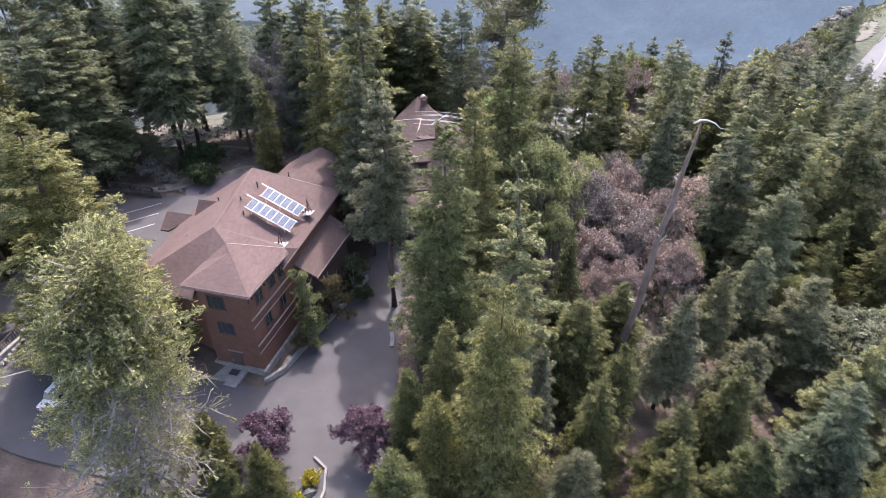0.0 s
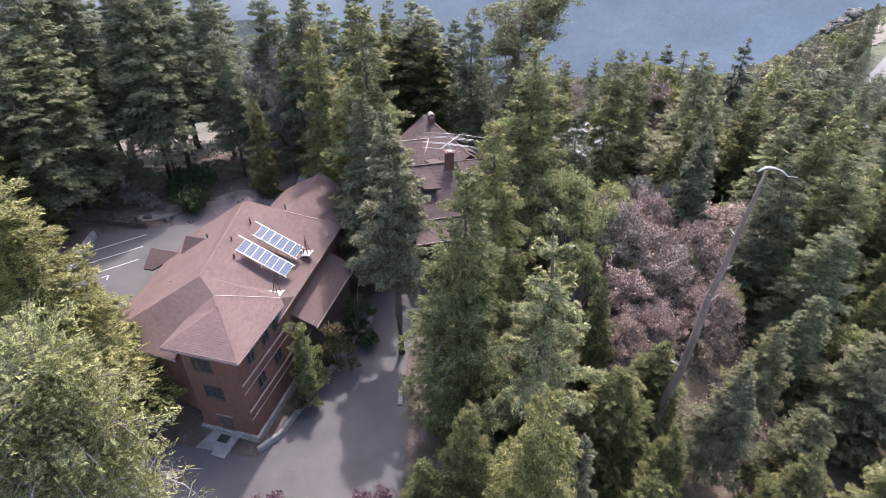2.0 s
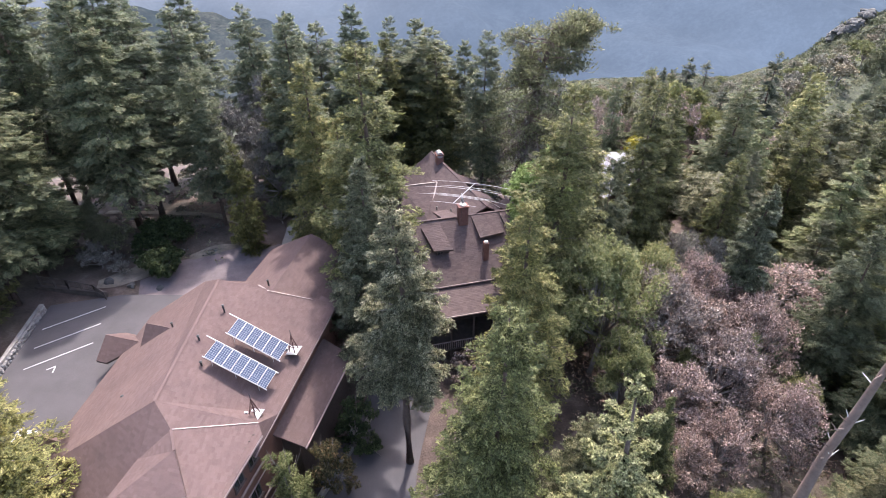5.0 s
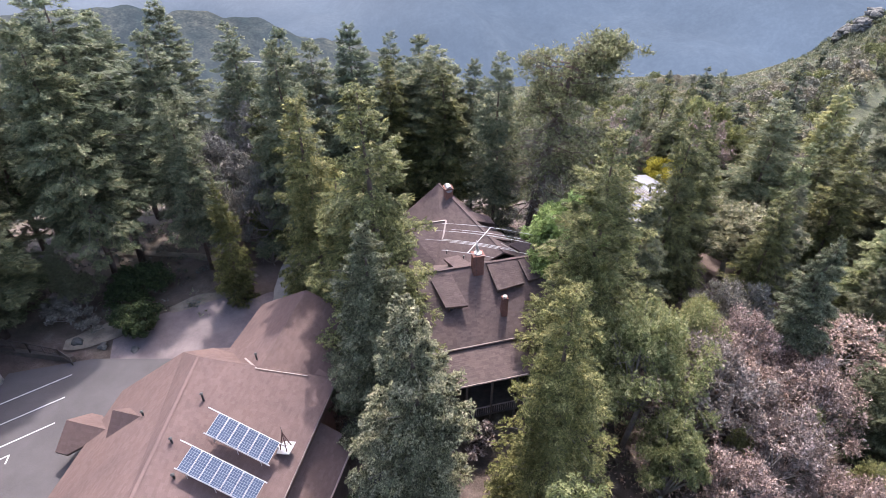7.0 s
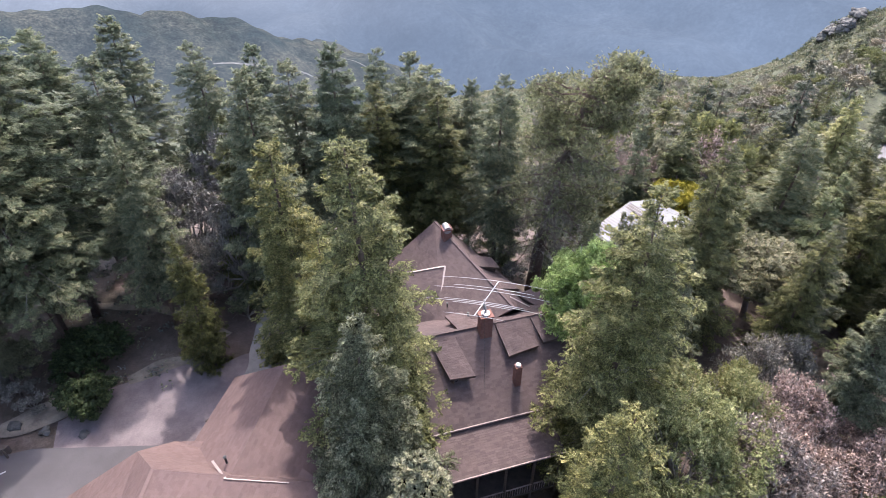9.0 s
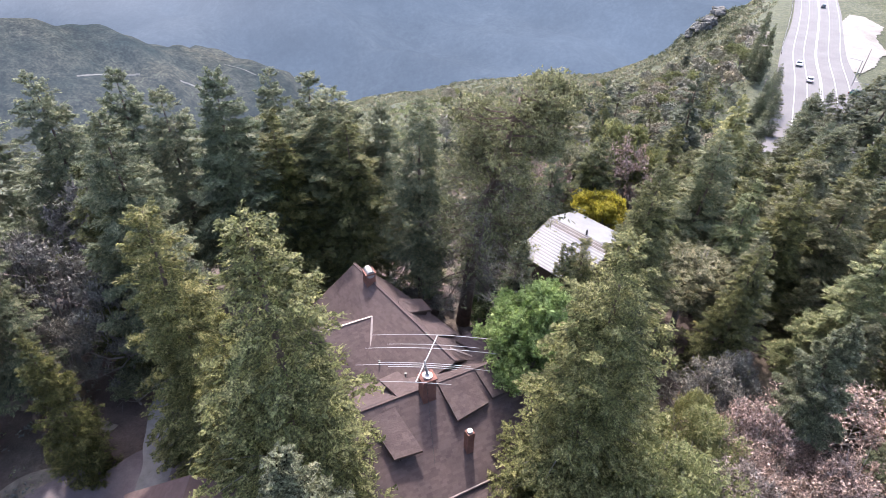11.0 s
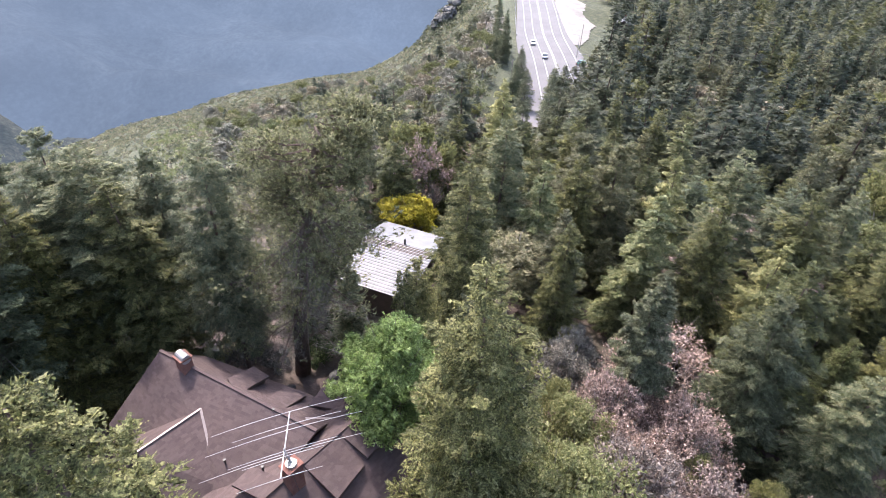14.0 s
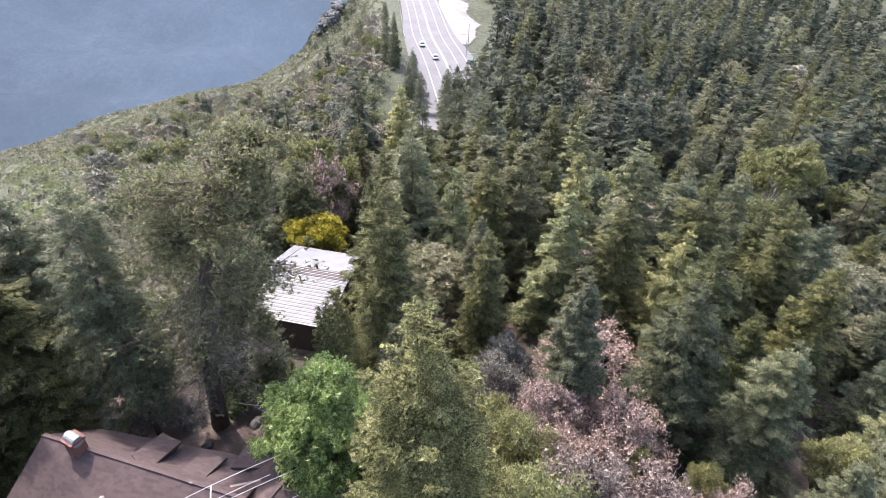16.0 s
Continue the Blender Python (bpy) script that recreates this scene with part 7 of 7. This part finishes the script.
# ---------------- cars on the highway ----------------
def car(x, y, heading, body_mat, label, group="cars on the highway", z=None, van=0.0):
    m = pose(x, y, gz(x, y) + 0.36 if z is None else z, 0, 0, heading)
    c = thing("car", label, "car", group, at=m)
    bm = bmesh.new()
    box(bm, (4.5, 1.8, 0.62), pose(0, 0, 0.62))
    for v in bm.verts:
        if v.co.z > 0.7:
            v.co.x *= 0.95
            v.co.y *= 0.95
    bmesh.ops.bevel(bm, geom=bm.edges[:], offset=0.12, segments=2, affect="EDGES")
    body = part("body", bm, body_mat, c)
    bm = bmesh.new()
    box(bm, (2.3 + van, 1.56, 0.55), pose(-0.25 - van * 0.4, 0, 1.18))
    for v in bm.verts:
        if v.co.z > 1.3:
            v.co.x = -0.25 - van * 0.4 + (v.co.x + 0.25 + van * 0.4) * 0.72
            v.co.y *= 0.86
    part("cabin", bm, GLASS, c, "dark glazed cabin")
    part("roof", box(bmesh.new(), (1.66 + van * 0.75, 1.36, 0.06), pose(-0.25 - van * 0.4, 0, 1.47), 0.025), body_mat, c)
    part("bumper", box(bmesh.new(), (0.18, 1.7, 0.2), pose(2.2, 0, 0.45), 0.05), DARK_METAL, c)
    part("bumper", box(bmesh.new(), (0.18, 1.7, 0.2), pose(-2.2, 0, 0.45), 0.05), DARK_METAL, c)
    for b in (-0.62, 0.62):
        part("headlight", box(bmesh.new(), (0.06, 0.34, 0.14), pose(2.22, b, 0.72), 0.02), STEEL, c, "clear headlight")
        part("tail_light", box(bmesh.new(), (0.06, 0.3, 0.16), pose(-2.22, b, 0.74), 0.02), TAILRED, c, "red tail light")
    for a in (-1.4, 1.4):
        for b in (-0.82, 0.82):
            bm = bmesh.new()
            bmesh.ops.create_cone(bm, cap_ends=True, segments=14, radius1=0.33, radius2=0.33, depth=0.22, matrix=pose(a, b, 0.33, 90, 0, 0))
            wheel = part("wheel", bm, DARK_METAL, c)
            bm = bmesh.new()
            bmesh.ops.create_cone(bm, cap_ends=True, segments=12, radius1=0.19, radius2=0.19, depth=0.24, matrix=pose(a, b * 1.01, 0.33, 90, 0, 0))
            part("rim", bm, STEEL, wheel)
    return c


TAILRED = plain("tail_light_red", (0.35, 0.02, 0.02), 0.3)
CAR_WHITE, CAR_DARK = plain("white_car_paint", (0.72, 0.72, 0.73), 0.25), plain("dark_car_paint", (0.04, 0.045, 0.05), 0.25)
CAR_GREEN = plain("dark_green_car_paint", (0.03, 0.10, 0.07), 0.25)
car(147.5, 184.5, 47, CAR_WHITE, "white car driving along the highway")
car(156.0, 199.0, 227, CAR_WHITE, "small white car on the highway")
car(231.0, 270.5, 47, CAR_DARK, "dark car far along the highway")
car(152.5, 172.0, 10, CAR_GREEN, "dark green car parked beside the highway")
car(-31.8, 37.0, 100, CAR_WHITE, "white car parked behind the old pine", "parked cars", gz(-31.8, 37.0) + 0.17, 0.6)
car(-31.6, 31.6, 80, CAR_WHITE, "white car parked on the forecourt", "parked cars", gz(-31.6, 31.6) + 0.17)
car(-33.2, 42.9, 80, CAR_WHITE, "white car parked at the lot's mouth", "parked cars", LOT)


# ---------------- along the highway ----------------
def guard_rail():
    rail = thing("guard_rail", "weathered steel guard rail along the highway's edge", "guard rail")
    pts = offset_line(HW, 10.4, 0)[24:52]
    prev = None
    for k, (x, y, _) in enumerate(pts):
        z = gz(x, y) + 0.35
        part("post", box(bmesh.new(), (0.16, 0.16, 0.9), pose(x, y, z + 0.35), 0.01), RAILWOOD, rail)
        if prev:
            strip_between(rail, prev, (x, y, z + 0.6), 0.08, 0.32, STEEL, "beam")
        prev = (x, y, z + 0.6)


guard_rail()


def roadside_pole(x, y, h, label, arm=0.0, name="utility_pole"):
    z = gz(x, y)
    pole = thing(name, label, "pole")
    part("shaft", rod(bmesh.new(), (x, y, z - 0.3), (x, y, z + h), 0.13, 0.09, 8), STEEL if arm else GREYBARK, pole)
    if arm:
        part("arm", rod(bmesh.new(), (x, y, z + h - 0.3), (x - arm * 0.7, y + arm * 0.7, z + h), 0.07, 0.05, 6), STEEL, pole)
        part("lamp_head", box(bmesh.new(), (0.7, 0.3, 0.16), pose(x - arm * 0.7, y + arm * 0.7, z + h, 0, 0, 135), 0.03), WHITE_METAL, pole)
    else:
        part("crossarm", box(bmesh.new(), (2.4, 0.12, 0.14), pose(x, y, z + h - 0.6, 0, 0, 30), 0.01), GREYBARK, pole)


roadside_pole(157.0, 178.0, 8.5, "tall steel street lamp beside the highway", 3.0, "street_lamp")
roadside_pole(141.0, 160.0, 8.5, "steel street lamp at the highway's bend", 3.0, "street_lamp")
roadside_pole(117.5, 170.5, 8.0, "weathered wooden utility pole on the grass")
roadside_pole(168.0, 186.0, 9.0, "weathered wooden utility pole by the gravel lot")
# loose tall pines between the shoulder and the road
for x, y, hh, w in ((128.5, 186.0, 16, 0.75), (133.0, 190.5, 17, 0.7), (138.0, 196.0, 15, 0.8), (131.0, 193.0, 13, 0.8), (143.0, 205.0, 17, 0.75), (147.0, 210.0, 15, 0.7), (114.0, 163.0, 12, 1.2), (118.0, 167.5, 13, 1.1), (108.5, 160.0, 12, 1.2),
                    (121.5, 152.5, 11, 1.2), (127.0, 151.0, 12, 1.0), (132.5, 153.0, 11, 1.1), (112.0, 148.0, 13, 1.2), (106.0, 143.5, 13, 1.2), (118.5, 147.0, 12, 1.2), (139.0, 156.5, 12, 1.0), (104.0, 151.0, 12, 1.2)):
    plant(T["fir_mid"][int(x) % 3] if int(y) % 3 else T["pine_mid"][int(x) % 2], x, y, h=hh, h0=25 if int(y) % 3 else 21, wide=w)


def cottage(x, y, w, d, h, turn, roof_mat, label):
    """A small house among the trees: walls, gable roof, door and windows."""
    z = gz(x, y)
    m = pose(x, y, z, 0, 0, turn)
    c = thing("cottage", label, "house", at=m)
    part("wall", box(bmesh.new(), (w, d, h + 1.5), pose(0, 0, h / 2 - 0.75)), SIDING_B, c)
    gable = [(-w / 2, -d / 2, h), (-w / 2, d / 2, h), (-w / 2, 0, h + d * 0.3), (w / 2, -d / 2, h), (w / 2, d / 2, h), (w / 2, 0, h + d * 0.3)]
    pydata("gable", gable, [(0, 2, 1), (3, 4, 5), (0, 1, 4, 3), (0, 3, 5, 2), (1, 2, 5, 4)], SIDING_B, c)
    for sgn in (-1, 1):
        ob = [(-w / 2 - 0.4, 0, h + d * 0.3 + 0.12), (w / 2 + 0.4, 0, h + d * 0.3 + 0.12), (w / 2 + 0.4, sgn * (d / 2 + 0.5), h - 0.18), (-w / 2 - 0.4, sgn * (d / 2 + 0.5), h - 0.18)]
        pydata("roof", ob + [(a, b, e - 0.15) for a, b, e in ob], [(0, 1, 2, 3), (7, 6, 5, 4), (0, 4, 5, 1), (1, 5, 6, 2), (2, 6, 7, 3), (3, 7, 4, 0)], roof_mat, c)
        for k in (-0.28, 0.28):
            window_unit(c, pose(w * k, sgn * d / 2, h * 0.55, 0, 0, 0 if sgn > 0 else 180), 1.2, 1.1, 2)
    part("chimney", box(bmesh.new(), (0.7, 0.7, 2.0), pose(w * 0.22, 0.5, h + d * 0.3 + 0.3), 0.02), BRICK, c)


cottage(222, 206, 11, 7, 3.0, 30, PALEROOF, "small pale-roofed house among the trees by the road")
cottage(204, 186, 10, 7, 3.0, 10, PALEROOF, "pale-roofed cabin among the trees")
cottage(69, 139.6, 9, 6, 2.8, 25, PALEROOF, "white-roofed cabin on the brushy hillside")
